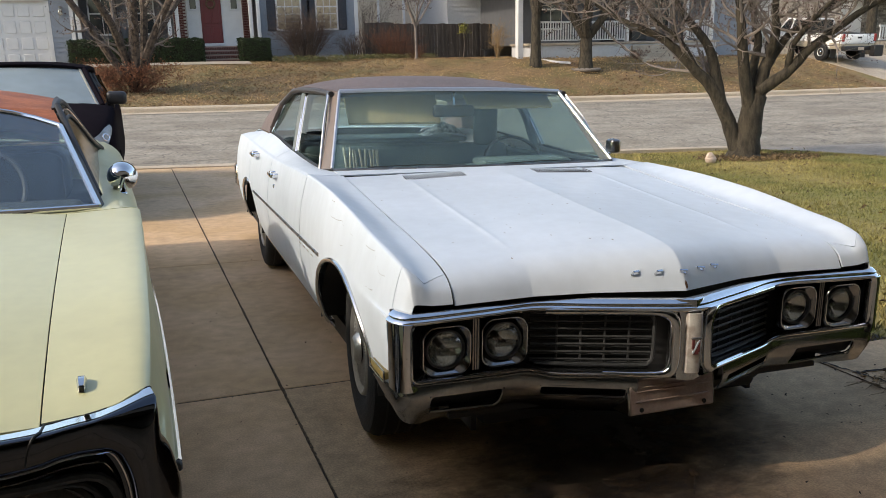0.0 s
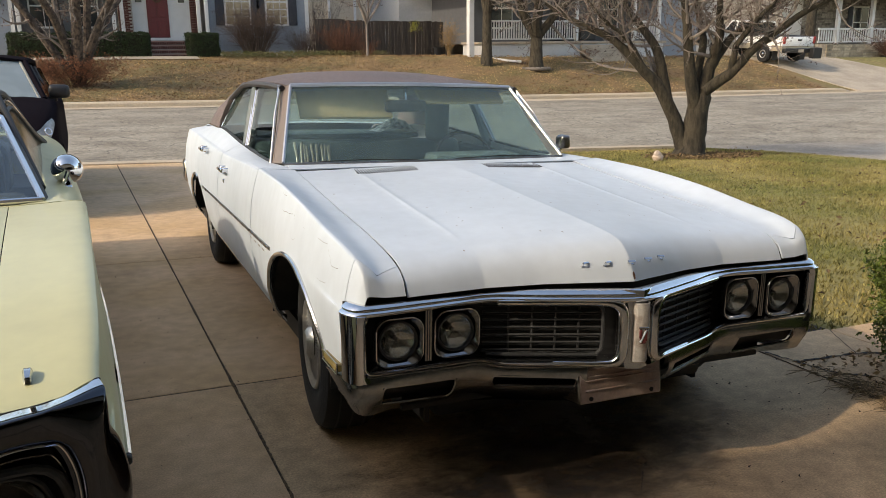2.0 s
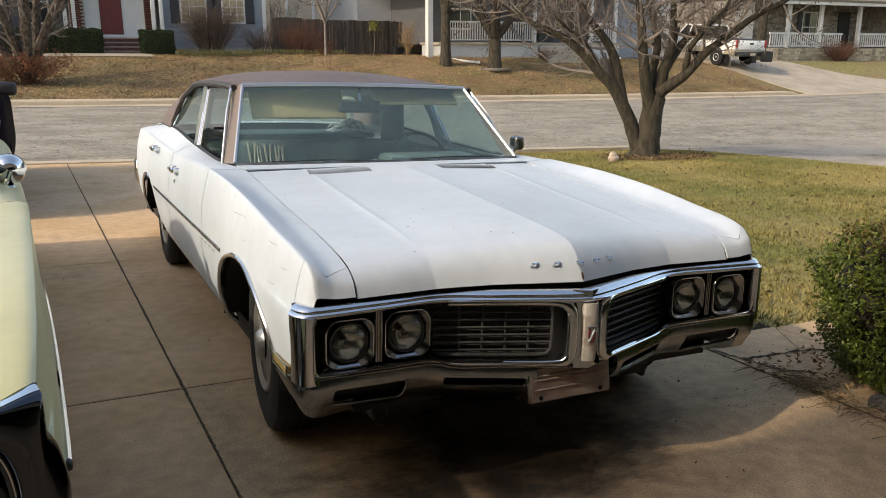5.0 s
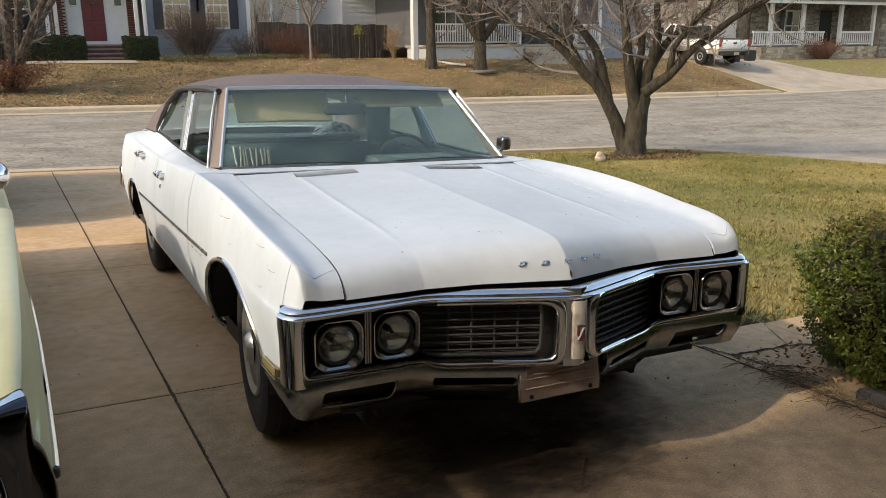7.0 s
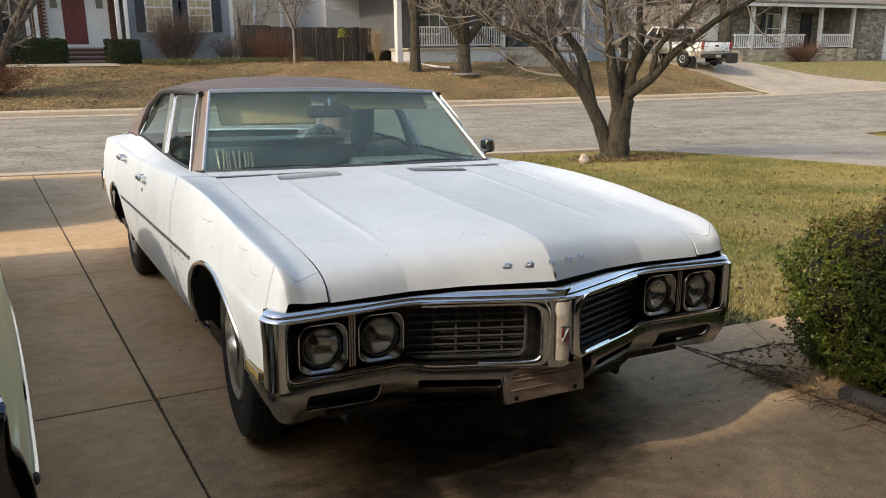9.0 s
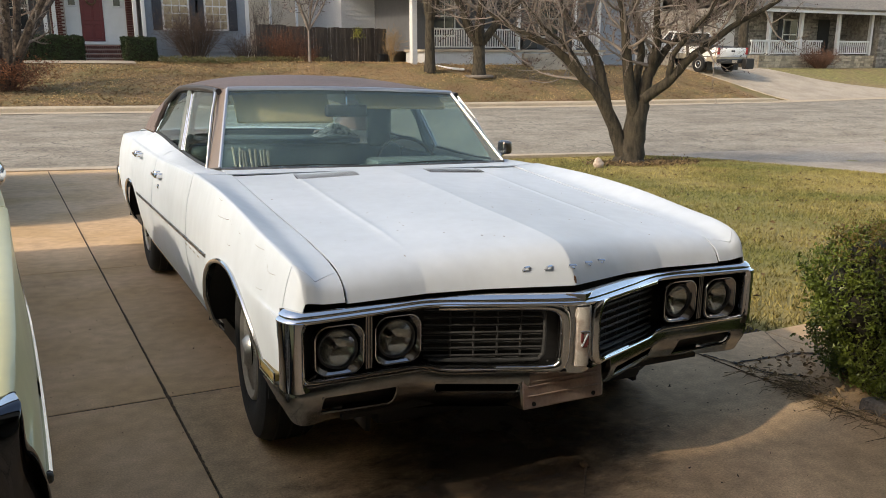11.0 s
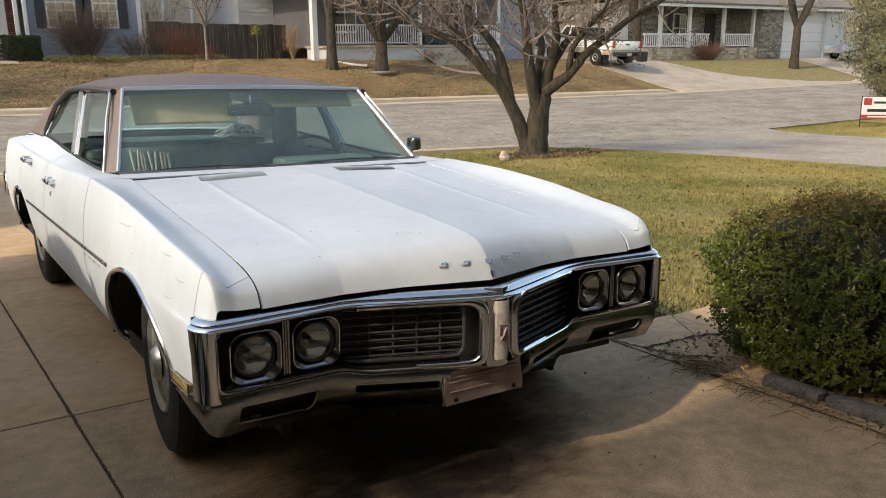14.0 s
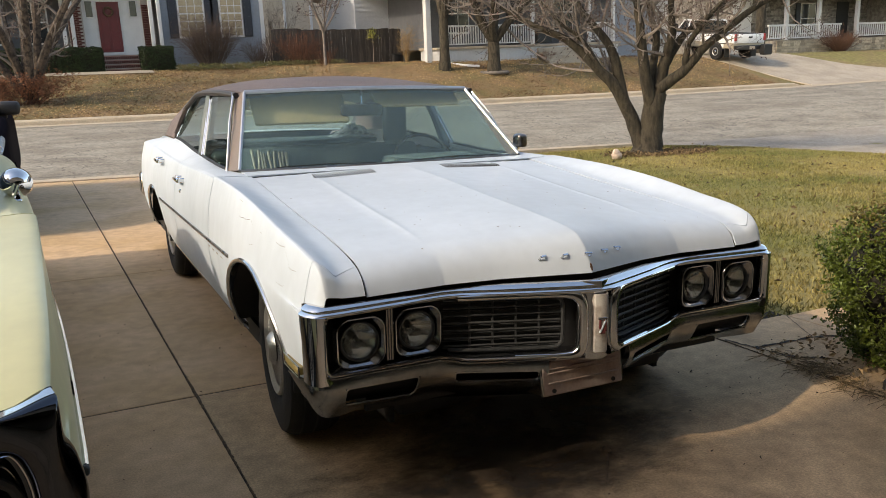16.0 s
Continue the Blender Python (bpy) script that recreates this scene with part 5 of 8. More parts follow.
for s in (-1, 1):
    flip = (lambda vf: mirror(vf)) if s < 0 else (lambda vf: vf)
    # lighter chrome laid over the ledge for its sky highlight
    part("nose_ledge", flip(grid(NOSE[:, :3] + np.array((0, 0, 0.0012)))), BRIGHT, coupe, "bright level ledge along the nose").data.flip_normals()
    cn = part("chrome_nose", flip(grid(NOSE)), REFLECTDARK, coupe, "broad chrome nose band rising to the fender crest")
    cn.data.flip_normals()
    sk = int(np.argmin(abs(NOSE[:, 0, 0] - 0.752)))
    part("nose_seam", flip(tube([(0.752 - 0.002 * k, p[1] - 0.0012, p[2] + 0.0012) for k, p in enumerate(NOSE[sk][:18] * 0.5 + NOSE[sk + 1][:18] * 0.5)], 0.0024, 6)), BLACK, cn)
    part("paint_seam", flip(tube([tuple(np.array(p) + np.array((0, 0.004, 0.000))) for p in EDGE[:44]], 0.0025, 6)), BLACK, cn)
    part("lip_trim", flip(tube([tuple(p) for p in NOSE[:, 17] + np.array((0, -0.002, 0))], 0.0028, 6)), BRIGHT, cn, "thin bright lip over the lamps")
    part("lip_trim", flip(tube([tuple(p) for p in NOSE[:, 17] * 0.985 + np.array((0, 0.012, -0.014))], 0.0024, 6)), CHROME, cn)
    for xc in (0.50, 0.74):
        hl = part("headlamp", flip(tf(lathe([(0.10, 0.03), (0.098, -0.012), (0.090, -0.018), (0.082, -0.01), (0.08, 0.03)], 32, "y"), Matrix.Translation((xc, 0.13, 0.545)))), DARKCHROME, coupe, "round headlamp in a dark recess")
        part("lamp_lens", flip(tf(lathe([(0.08, 0.0), (0.06, -0.01), (0.03, -0.016), (0.001, -0.018)], 28, "y"), Matrix.Translation((xc, 0.135, 0.545)))), LENS, hl, solid=0.003)
        part("reflector", flip(tf(lathe([(0.0, 0.055), (0.04, 0.045), (0.08, 0.004)], 28, "y"), Matrix.Translation((xc, 0.14, 0.545)))), DULLCHROME, hl)
    loop = through_pts([(0.36, 0.08, 0.65), (0.70, 0.085, 0.655), (0.84, 0.10, 0.645), (0.880, 0.11, 0.55), (0.890, 0.115, 0.46), (0.86, 0.10, 0.405), (0.70, 0.085, 0.395), (0.36, 0.08, 0.395)], 4)
    part("lamp_surround", flip(tube(loop, 0.010, 8)), GRILLE, cn)
    loop = through_pts([(0.36, 0.105, 0.632), (0.68, 0.11, 0.635), (0.81, 0.12, 0.625), (0.850, 0.13, 0.54), (0.860, 0.135, 0.47), (0.83, 0.13, 0.425), (0.68, 0.11, 0.415), (0.36, 0.105, 0.415)], 4)
    part("lamp_surround", flip(tube(loop, 0.007, 8)), GRILLE, cn)
part("grille_back", box(-0.90, 0.90, 0.23, 0.26, 0.36, 0.70), BLACK, coupe)
for k in range(5):
    part("grille_bar", box(-0.36, 0.36, 0.04, 0.055, 0.43 + 0.04 * k, 0.44 + 0.04 * k, 0.003, 1), GRILLE, coupe)
part("front_bumper", box(-0.98, 0.98, -0.02, 0.14, 0.29, 0.395, 0.03, 3), BRIGHT, coupe, "chrome front bumper")
part("engine_bay", box(-0.74, 0.74, 0.2, 1.68, 0.28, 0.68), BLACK, coupe)
# wider pan and inner doors, added to stop sun leaking through the cabin
part("floor_pan", box(-0.955, 0.955, 1.4, 3.7, 0.20, 0.30), BLACK, coupe)
part("floor_pan", box(-0.86, 0.86, 0.4, 5.5, 0.22, 0.28), BLACK, coupe)
for s in (-1, 1):
    part("inner_door", box(s * 0.89 - 0.03, s * 0.89 + 0.03, 1.75, 3.7, 0.28, 0.90, 0.01, 1), SEAT, coupe)
part("rear_bumper", box(-0.97, 0.97, 5.56, 5.72, 0.42, 0.60, 0.03, 2), CHROME, coupe)
A = np.array([[(u * 0.84, y, z + 0.02 * (1 - u * u)) for u in np.linspace(-1, 1, 15)] for y, z in ((4.45, 0.985), (4.8, 0.98), (5.2, 0.95), (5.55, 0.89), (5.66, 0.80), (5.66, 0.5))])
part("boot_lid", grid(A), CREAM, coupe, solid=0.006).data.flip_normals()
A = np.array([[(x, y, z) for x in np.linspace(-0.85, 0.85, 15)] for y, z in ((1.69, 0.925), (1.80, 0.935), (1.9, 0.92))])
part("scuttle", grid(A), CREAM, coupe, solid=0.006)


def cws(u, v):
    v = v * (1 - 0.17 * max(0.0, (abs(u) - 0.5) / 0.5) ** 2.4 * v ** 3)      # round upper corners
    return (u * (0.855 - 0.165 * v), 1.74 + 0.84 * v - 0.07 * (1 - u * u), 0.938 + 0.322 * v + 0.03 * (1 - u * u) * v)


sc = part("windscreen", grid(np.array([[cws(u, v) for u in np.linspace(-1, 1, 21)] for v in np.linspace(0, 1, 8)])), hazed("coupe_screen", (0.80, 0.90, 0.92), (0.30, 0.40, 0.44), 0.015), coupe, "tinted windscreen", solid=0.005)
sc.visible_shadow = False
for pts in ([cws(-1, v) for v in np.linspace(0, 1, 6)], [cws(1, v) for v in np.linspace(0, 1, 6)], [cws(u, 1) for u in np.linspace(-1, 1, 18)], [cws(u, 0) for u in np.linspace(-1, 1, 18)]):
    part("screen_trim", tube(pts, 0.012, 8), BRIGHT, sc, "chrome screen surround")
crw = spl((2.55, 0.69), (3.1, 0.685), (3.6, 0.66), (4.6, 0.60))
A = np.array([[(u * crw(y), y - 0.07 * (1 - u * u) * max(0, 1 - (y - 2.58) / 0.5), float(np.interp(y, [2.58, 2.8, 3.1, 3.5, 4.1, 4.6], [1.262, 1.297, 1.312, 1.262, 1.11, 0.99])) + (0.028 + 0.035 * min(1, (y - 2.58) / 0.4)) * (1 - abs(u) ** 2.5)) for u in np.linspace(-1, 1, 23)] for y in np.linspace(2.58, 4.6, 26)])
cr = part("roof", grid(A), RUSTVINYL, coupe, "rust-stained brown vinyl roof, torn at the edge", solid=-0.02)
cr.data.flip_normals()
for s in (-1, 1):
    A = np.array([[np.array(cws(s * u, 1)) * (1 - k) + np.array((s * u * 0.690, 2.58 - 0.07 * (1 - u * u), 1.262 + 0.028 * (1 - u ** 2.5))) * k for k in np.linspace(0, 1, 4)] for u in np.linspace(0.45, 1.0, 9)])
    part("roof_corner", grid(A), RUSTVINYL, cr, solid=0.008)
random.seed(3)
for k in range(9):
    u = random.uniform(-0.95, 0.95)
    p = cws(u, 1.02)
    part("torn_vinyl", box(p[0] - random.uniform(0.01, 0.04), p[0] + random.uniform(0.01, 0.04), p[1] - 0.01, p[1] + 0.03, p[2] + 0.004, p[2] + random.uniform(0.012, 0.024), 0.003, 1), BLACK, cr)
for s in (-1, 1):
    flip = (lambda vf: mirror(vf)) if s < 0 else (lambda vf: vf)
    rail = through_pts([(0.694, 2.60, 1.268), (0.700, 2.85, 1.300), (0.715, 3.1, 1.285), (0.755, 3.4, 1.195), (0.815, 3.75, 1.065), (0.870, 4.0, 0.985)], 5)
    A = np.array([[tuple(np.array(p) * (1 - v) + np.array((crw(p[1]) - 0.01, p[1] + 0.02, min(p[2] + 0.10, float(np.interp(p[1], [2.58, 2.8, 3.1, 3.5, 4.1], [1.262, 1.297, 1.312, 1.262, 1.11])) + 0.004))) * v) for v in np.linspace(0, 1, 4)] for p in rail])
    part("rear_pillar", flip(grid(A)), DARKTRIM, coupe, "blackened sloping rear pillar", solid=0.01)
    part("drip_rail", flip(tube(rail, 0.012, 8)), BLACK, coupe)
    csw = lambda y, v: (0.855 - 0.15 * v, y, 0.955 + 0.335 * v)
    g = part("door_glass", flip(grid(np.array([[tuple(np.array(csw(1.98 + 1.95 * k / (len(rail) - 1), 0)) * (1 - v) + np.array(rail[k]) * v) for k in range(len(rail))] for v in np.linspace(0, 1, 5)]))), COUPEGLASS, coupe, solid=0.004)
    edge = lambda v: [tuple(np.array(csw(1.98 + 1.95 * k / (len(rail) - 1), 0)) * (1 - v) + np.array(rail[k]) * v + np.array((0.006, 0, 0))) for k in range(len(rail))]
    part("window_frame", flip(tube(edge(0.90), 0.006, 6)), BRIGHT, g, "thin chrome window strip")
    part("window_seal", flip(tube(edge(0.80), 0.009, 6)), BLACK, g)
    part("window_frame", flip(tube([csw(1.96 + 0.66 * v, v) for v in np.linspace(0, 1, 6)] + [], 0.014, 8)), BLACK, g, "worn black window frame")
    part("window_frame", flip(tube([csw(1.99 + 0.66 * v, v + 0.01) for v in np.linspace(0, 1, 6)], 0.008, 6)), BRIGHT, g)
    A = [[(cws(1, v)[0] + dx, cws(1, v)[1] + dy, cws(1, v)[2] + dz) for dx, dy, dz in ((0.01, 0, 0), (0.02, 0.06, 0), (0.012, 0.20 * (1 - v) + 0.06, -0.01))] for v in np.linspace(0, 1, 7)]
    part("front_pillar", flip(grid(np.array(A))), BLACK, coupe, "black worn front pillar", solid=0.02)
    # bullet-shaped door mirror on a stalk
    mm = Matrix.Translation((0.950, 2.20, 1.000)) @ pose(0, 0, 0, -6, 0, -8) @ Matrix.Scale(0.9, 4)
    dmir = part("door_mirror", flip(tf(lathe([(0.0, -0.075), (0.03, -0.070), (0.052, -0.050), (0.066, -0.015), (0.070, 0.02), (0.066, 0.03), (0.0, 0.032)], 24, "y"), mm)), BRIGHT, coupe, "round chrome door mirror")
    part("mirror_stalk", flip(tube([(0.925, 2.16, 0.925), (0.935, 2.14, 0.95), (0.955, 2.13, 1.0)], 0.009, 8)), BRIGHT, dmir)
    part("mirror_foot", flip(box(0.915, 0.965, 2.12, 2.22, 0.925, 0.94, 0.005, 1)), BRIGHT, dmir)
A = np.array([[(u * (0.80 - 0.15 * v), 4.62 - 0.30 * v, 0.975 + 0.10 * v + 0.02 * v * (1 - u * u)) for u in np.linspace(-1, 1, 13)] for v in np.linspace(0, 1, 5)])
part("rear_window", grid(A), WINDOW, coupe, solid=0.005).visible_shadow = False
part("dashboard", box(-0.80, 0.80, 1.80, 2.15, 0.72, 0.92, 0.04, 3), SEAT, coupe)
cs = part("front_seat", join(box(-0.70, 0.70, 2.5, 3.0, 0.40, 0.56, 0.06, 3), box(-0.68, -0.05, 2.98, 3.14, 0.5, 1.04, 0.06, 3), box(0.05, 0.68, 2.98, 3.14, 0.5, 1.04, 0.06, 3)), SEAT, coupe, "dark bucket seats")
part("rear_seat", join(box(-0.68, 0.68, 3.7, 4.2, 0.5, 1.0, 0.08, 3)), SEAT, coupe)
part("rear_shelf", box(-0.70, 0.70, 4.1, 4.5, 0.92, 0.95, 0.01, 1), SEATSTRIPE, coupe)
part("steering_wheel", tf(tube([(0.19 * math.cos(a), 0.19 * math.sin(a), 0) for a in np.linspace(0, 2 * math.pi, 29)[:-1]], 0.012, 8, closed=True), Matrix.Translation((0.38, 2.30, 0.95)) @ pose(0, 0, 0, 62)), BLACK, coupe)

TINTED = glass("dark_tinted_glass", (0.16, 0.19, 0.20))
# ---------------------------------------------------------------- dark sport utility behind it
LAMPCOVER = mat("lamp_cover", (0.30, 0.31, 0.32), 0.22, var=0.25, scale=14, spec=0.5)
SUV = BASE @ pose(-2.96, 6.45, 0, 0, 0, 1.0)
suv = thing("dark_suv", "dark plum sport utility parked behind the coupe", "car", SUV)
sw_ = spl((0.0, 0.62), (0.06, 0.78), (0.2, 0.885), (0.5, 0.94), (1.0, 0.955), (3.6, 0.955), (4.4, 0.88), (4.68, 0.80))
sb = spl((0.0, 0.80), (0.1, 0.87), (0.3, 0.975), (0.9, 1.10), (1.25, 1.145), (2.0, 1.13), (3.5, 1.14), (4.6, 1.12))


def suv_section(y):
    w, b = sw_(y), sb(y)
    return [(w - 0.16, b), (w - 0.07, b - 0.025), (w - 0.02, b - 0.10), (w, 0.72), (w + 0.005, 0.55), (w - 0.02, 0.36), (w - 0.07, 0.24)]


for s in (-1, 1):
    flip = (lambda vf: mirror(vf)) if s < 0 else (lambda vf: vf)
    A = np.array([[(p[0], y, p[1]) for p in through_pts(suv_section(y), 5)] for y in np.concatenate([np.linspace(0, 0.3, 12), np.linspace(0.33, 4.68, 110)])])
    V, F = cut_arch(A, 0.92, 0.34, 0.33)
    part("body_side", flip((V, F)), DARKCAR, suv, "glossy dark plum flank", solid=0.008)
    for cy in (0.92, 3.67):
        part("wheel_well", flip(box(0.55, 0.88, cy - 0.4, cy + 0.4, 0.2, 0.76, 0.05, 1)), BLACK, suv)
        wheel(suv, s * 0.80, cy, 0.36, s, r=0.36)
    Y = np.linspace(0.015, 0.40, 16)
    P = np.array([[(p[0], y, p[1]) for p in through_pts(suv_section(y), 5)] for y in Y])
    lens = []
    for i in range(len(Y)):
        lo_, hi_ = 12.6 - 3.6 * (i / 15) ** 1.6, 4.2 + 2.2 * (i / 15) ** 2
        f = lambda j: P[i][int(j)] * (1 - j % 1) + P[i][min(30, int(j) + 1)] * (j % 1)
        lens.append([tuple(f(hi_ + (lo_ - hi_) * k / 6) + np.array((0.007, -0.007, 0.004))) for k in range(7)])
    hl = part("headlamp", flip(grid(np.array(lens))), LAMPCOVER, suv, "large clear swept headlamp", solid=0.004)
    ctr = np.array(lens[6][3])
    ring = lambda r: [tuple(ctr + np.array((0.012, -0.016, 0.008)) + r * (math.cos(w) * np.array((0.80, 0.60, 0.0)) + math.sin(w) * np.array((-0.22, 0.30, 0.93)))) for w in np.linspace(0, 2 * math.pi, 25)[:-1]]
    part("lamp_ring", flip(tube(ring(0.034), 0.006, 6, closed=True)), BRIGHT, hl, "bright ring round the bulb")
    mir2 = part("door_mirror", flip(tf(box(-0.11, 0.11, -0.07, 0.07, -0.075, 0.075, 0.045, 3), Matrix.Translation((0.945, 1.62, 1.215)))), DARKPLASTIC, suv, "black door mirror")
    part("mirror_foot", flip(box(0.84, 0.92, 1.60, 1.66, 1.10, 1.19, 0.01, 1)), DARKPLASTIC, mir2)
    # pillars and side glass
    sp = lambda t: (0.80 - 0.20 * t, 1.30 + 0.78 * t, 1.13 + 0.41 * t)
    part("front_pillar", flip(tube([sp(t) for t in np.linspace(0, 1, 8)], 0.035, 8)), DARKCAR, suv)
    part("screen_band", flip(tube([(0.80 - 0.20 * t - 0.05, 1.30 + 0.78 * t - 0.015, 1.135 + 0.41 * t) for t in np.linspace(0, 1, 8)], 0.014, 6)), SEATSTRIPE, suv)
    g = part("side_glass", flip(grid(np.array([[(0.80 - 0.20 * v, 1.42 + 0.78 * v + (3.0 - 0.9 * v) * u, 1.135 + 0.02 * u + 0.37 * v) for u in np.linspace(0, 1, 9)] for v in np.linspace(0, 1, 6)]))), TINTED, suv, solid=0.004)
    part("roof_rail", flip(tube([(0.60, 2.08, 1.535), (0.615, 2.6, 1.565), (0.615, 3.6, 1.565), (0.58, 4.4, 1.51)], 0.03, 8)), DARKCAR, suv)
    for yb_ in (2.55, 3.45):
        part("door_pillar", flip(tube([(0.80, yb_, 1.01), (0.61, yb_ + 0.05, 1.50)], 0.035, 8)), BLACK, suv)
A = np.array([[(u * (sw_(y) - 0.16), y, sb(y) + 0.045 * (1 - u * u) - 0.012 * math.exp(-((abs(u) - 0.62) / 0.1) ** 2)) for u in np.linspace(-1, 1, 25)] for y in np.linspace(0.02, 1.34, 26)])
part("bonnet", grid(A), DARKCAR, suv, "dark bonnet", solid=0.008)
A = np.array([[(u * (0.80 - 0.20 * v), 1.28 + 0.80 * v - 0.10 * (1 - u * u), 1.135 + 0.405 * v + 0.015 * (1 - u * u)) for u in np.linspace(-1, 1, 19)] for v in np.linspace(0, 1, 8)])
# the pale film stands for the sky in this windscreen
part("windscreen", grid(A), hazed("grey_windscreen", (0.22, 0.27, 0.29), (0.44, 0.53, 0.58), 0.38, 0.1), suv, "windscreen with its grey sky reflection put in as a film", solid=0.005).visible_shadow = False
A = np.array([[(u * 0.615, y - 0.10 * (1 - u * u) * max(0, 1 - (y - 2.08) / 0.6), z + 0.045 * (1 - abs(u) ** 2.4)) for u in np.linspace(-1, 1, 17)] for y, z in ((2.06, 1.535), (2.4, 1.565), (3.0, 1.58), (3.8, 1.565), (4.45, 1.50))])
part("roof", grid(A), DARKCAR, suv, solid=-0.02)
A = np.array([[(u * (0.80 - 0.14 * v), 4.70 - 0.25 * v, 1.12 + 0.37 * v) for u in np.linspace(-1, 1, 9)] for v in np.linspace(0, 1, 4)])
part("rear_window", grid(A), TINTED, suv, solid=0.005)
part("tailgate", box(-0.82, 0.82, 4.60, 4.70, 0.35, 1.06, 0.03, 2), DARKCAR, suv)
A = np.array([[(u * sw_(y0), y0 - 0.02 + 0.0 * u, z) for u in np.linspace(-1, 1, 13)] for y0, z in ((0.02, 0.81), (0.0, 0.68), (0.0, 0.45), (0.03, 0.30), (0.08, 0.22))])
fbm = part("front_bumper", grid(A), DARKCAR, suv, solid=0.01)
part("grille", box(-0.42, 0.42, -0.035, -0.01, 0.36, 0.56, 0.015, 1), BLACK, fbm)
part("cabin", box(-0.78, 0.78, 1.3, 4.5, 0.3, 0.95, 0.02, 1), SEAT, suv)
for x in (-0.38, 0.38):
    part("seat", join(box(x - 0.25, x + 0.25, 2.35, 2.50, 0.9, 1.22, 0.05, 2), box(x - 0.13, x + 0.13, 2.38, 2.48, 1.24, 1.40, 0.04, 2)), SEAT, suv)

# ---------------------------------------------------------------- plants
def rvec(a=1.0):
    return Vector((random.uniform(-a, a), random.uniform(-a, a), random.uniform(-a, a)))


def grow(out, tips, start, d, length, r, level, up=0.10, sides=5, wander=0.22, kids=(5, 5, 4), ratio=0.55, spread=0.75):
    """A bare branch and, along it, its own branches."""
    n = 6 if level > 0 else 4
    pts, rad, p, v = [Vector(start)], [r], Vector(start), Vector(d).normalized()
    for i in range(n):
        v = (v + rvec(wander) + Vector((0, 0, up))).normalized()
        p = p + v * (length / n)
        pts.append(p.copy())
        rad.append(r * (1 - 0.78 * (i + 1) / n))
    out.append(tube(pts, rad, sides if level > 1 else 4 if level else 3, caps=False))
    if level == 0:
        tips.append(pts[-1])
        if random.random() < 0.6:
            tips.append(pts[-2])
        return
    for k in range(kids[level - 1] if level <= len(kids) else 4):
        t = random.uniform(0.25, 1.0)
        i = min(int(t * n), n - 1)
        q = pts[i].lerp(pts[i + 1], t * n - i)
        w = (v * 0.8 + rvec(1.0) * spread * 1.3).normalized()
        grow(out, tips, q, w, length * ratio * random.uniform(0.6, 1.15), max(rad[i] * 0.55, 0.0035), level - 1, up, sides, wander, kids, ratio, spread)


def limb_branches(pts, rad, out, tips, count, level, length, t0=0.35, spread=0.8, kids=(5, 4, 4), up=0.08):
    n = len(pts) - 1
    for k in range(count):
        t = t0 + (1 - t0) * (k + random.random()) / count
        i = min(int(t * n), n - 1)
        q = Vector(pts[i]).lerp(Vector(pts[i + 1]), t * n - i)
        d = (Vector(pts[i + 1]) - Vector(pts[i])).normalized()
        grow(out, tips, q, d * 0.6 + rvec() * spread, length * random.uniform(0.6, 1.2), max(rad[i] * 0.42, 0.008), level, up=up, spread=spread, kids=kids)


def beads(points, size, n=1):
    """Small eight-faced buds."""
    V, F = [], []
    for p in points:
        for k in range(n):
            q = Vector(p) + rvec(size * 2.2) * (k > 0)
            s = size * random.uniform(0.6, 1.3)
            o = len(V)
            V += [(q.x + s, q.y, q.z), (q.x - s, q.y, q.z), (q.x, q.y + s, q.z), (q.x, q.y - s, q.z), (q.x, q.y, q.z + s), (q.x, q.y, q.z - s)]
            F += [(o, o + 2, o + 4), (o + 2, o + 1, o + 4), (o + 1, o + 3, o + 4), (o + 3, o, o + 4), (o + 2, o, o + 5), (o + 1, o + 2, o + 5), (o + 3, o + 1, o + 5), (o, o + 3, o + 5)]
    return V, F


def leaves(P, N, size, rng, fold=0.25, narrow=0.55):
    """Folded leaves at points P, facing about N."""
    k = len(P)
    N = N + rng.normal(0, 0.55, N.shape)
    N /= np.linalg.norm(N, axis=1)[:, None]
    a = np.cross(N, rng.normal(0, 1, N.shape))
    a /= np.linalg.norm(a, axis=1)[:, None]
    b = np.cross(N, a)
    s = (size * rng.uniform(0.6, 1.35, k))[:, None]
    V = np.stack([P, P + a * s * 0.5 + b * s * narrow * 0.5 + N * s * fold, P + a * s, P + a * s * 0.5 - b * s * narrow * 0.5 + N * s * fold], 1).reshape(-1, 3)
    i = np.arange(k)[:, None] * 4
    F = np.concatenate([i + np.array([[0, 1, 2]]), i + np.array([[0, 2, 3]])], 0)
    return V.tolist(), F.tolist()


def foliage(name, col, col2, rough=0.45):
    return mat(name, col, rough, var=0.22, scale=2.2, col2=col2, island=True, spec=0.35)


BOXLEAF = foliage("boxwood_leaf", (0.140, 0.180, 0.032), (0.082, 0.115, 0.022), 0.36)
BROWNLEAF = foliage("browned_boxwood_leaf", (0.165, 0.125, 0.040), (0.105, 0.090, 0.028), 0.5)
HEDGELEAF = foliage("hedge_leaf", (0.030, 0.052, 0.014), (0.020, 0.034, 0.011))
CEDARLEAF = foliage("cedar_leaf", (0.185, 0.195, 0.115), (0.15, 0.125, 0.07), 0.7)
DEADLEAF = mat("dead_leaf", (0.42, 0.29, 0.15), 0.9, var=0.3, scale=0.7, col2=(0.17, 0.10, 0.052), island=True)
RUSTTWIG = mat("russet_twig", (0.15, 0.066, 0.040), 0.9, var=0.25, scale=3, island=True)
BROWNTWIG = mat("dry_brown_twig", (0.17, 0.085, 0.055), 0.9, var=0.25, scale=3, island=True)
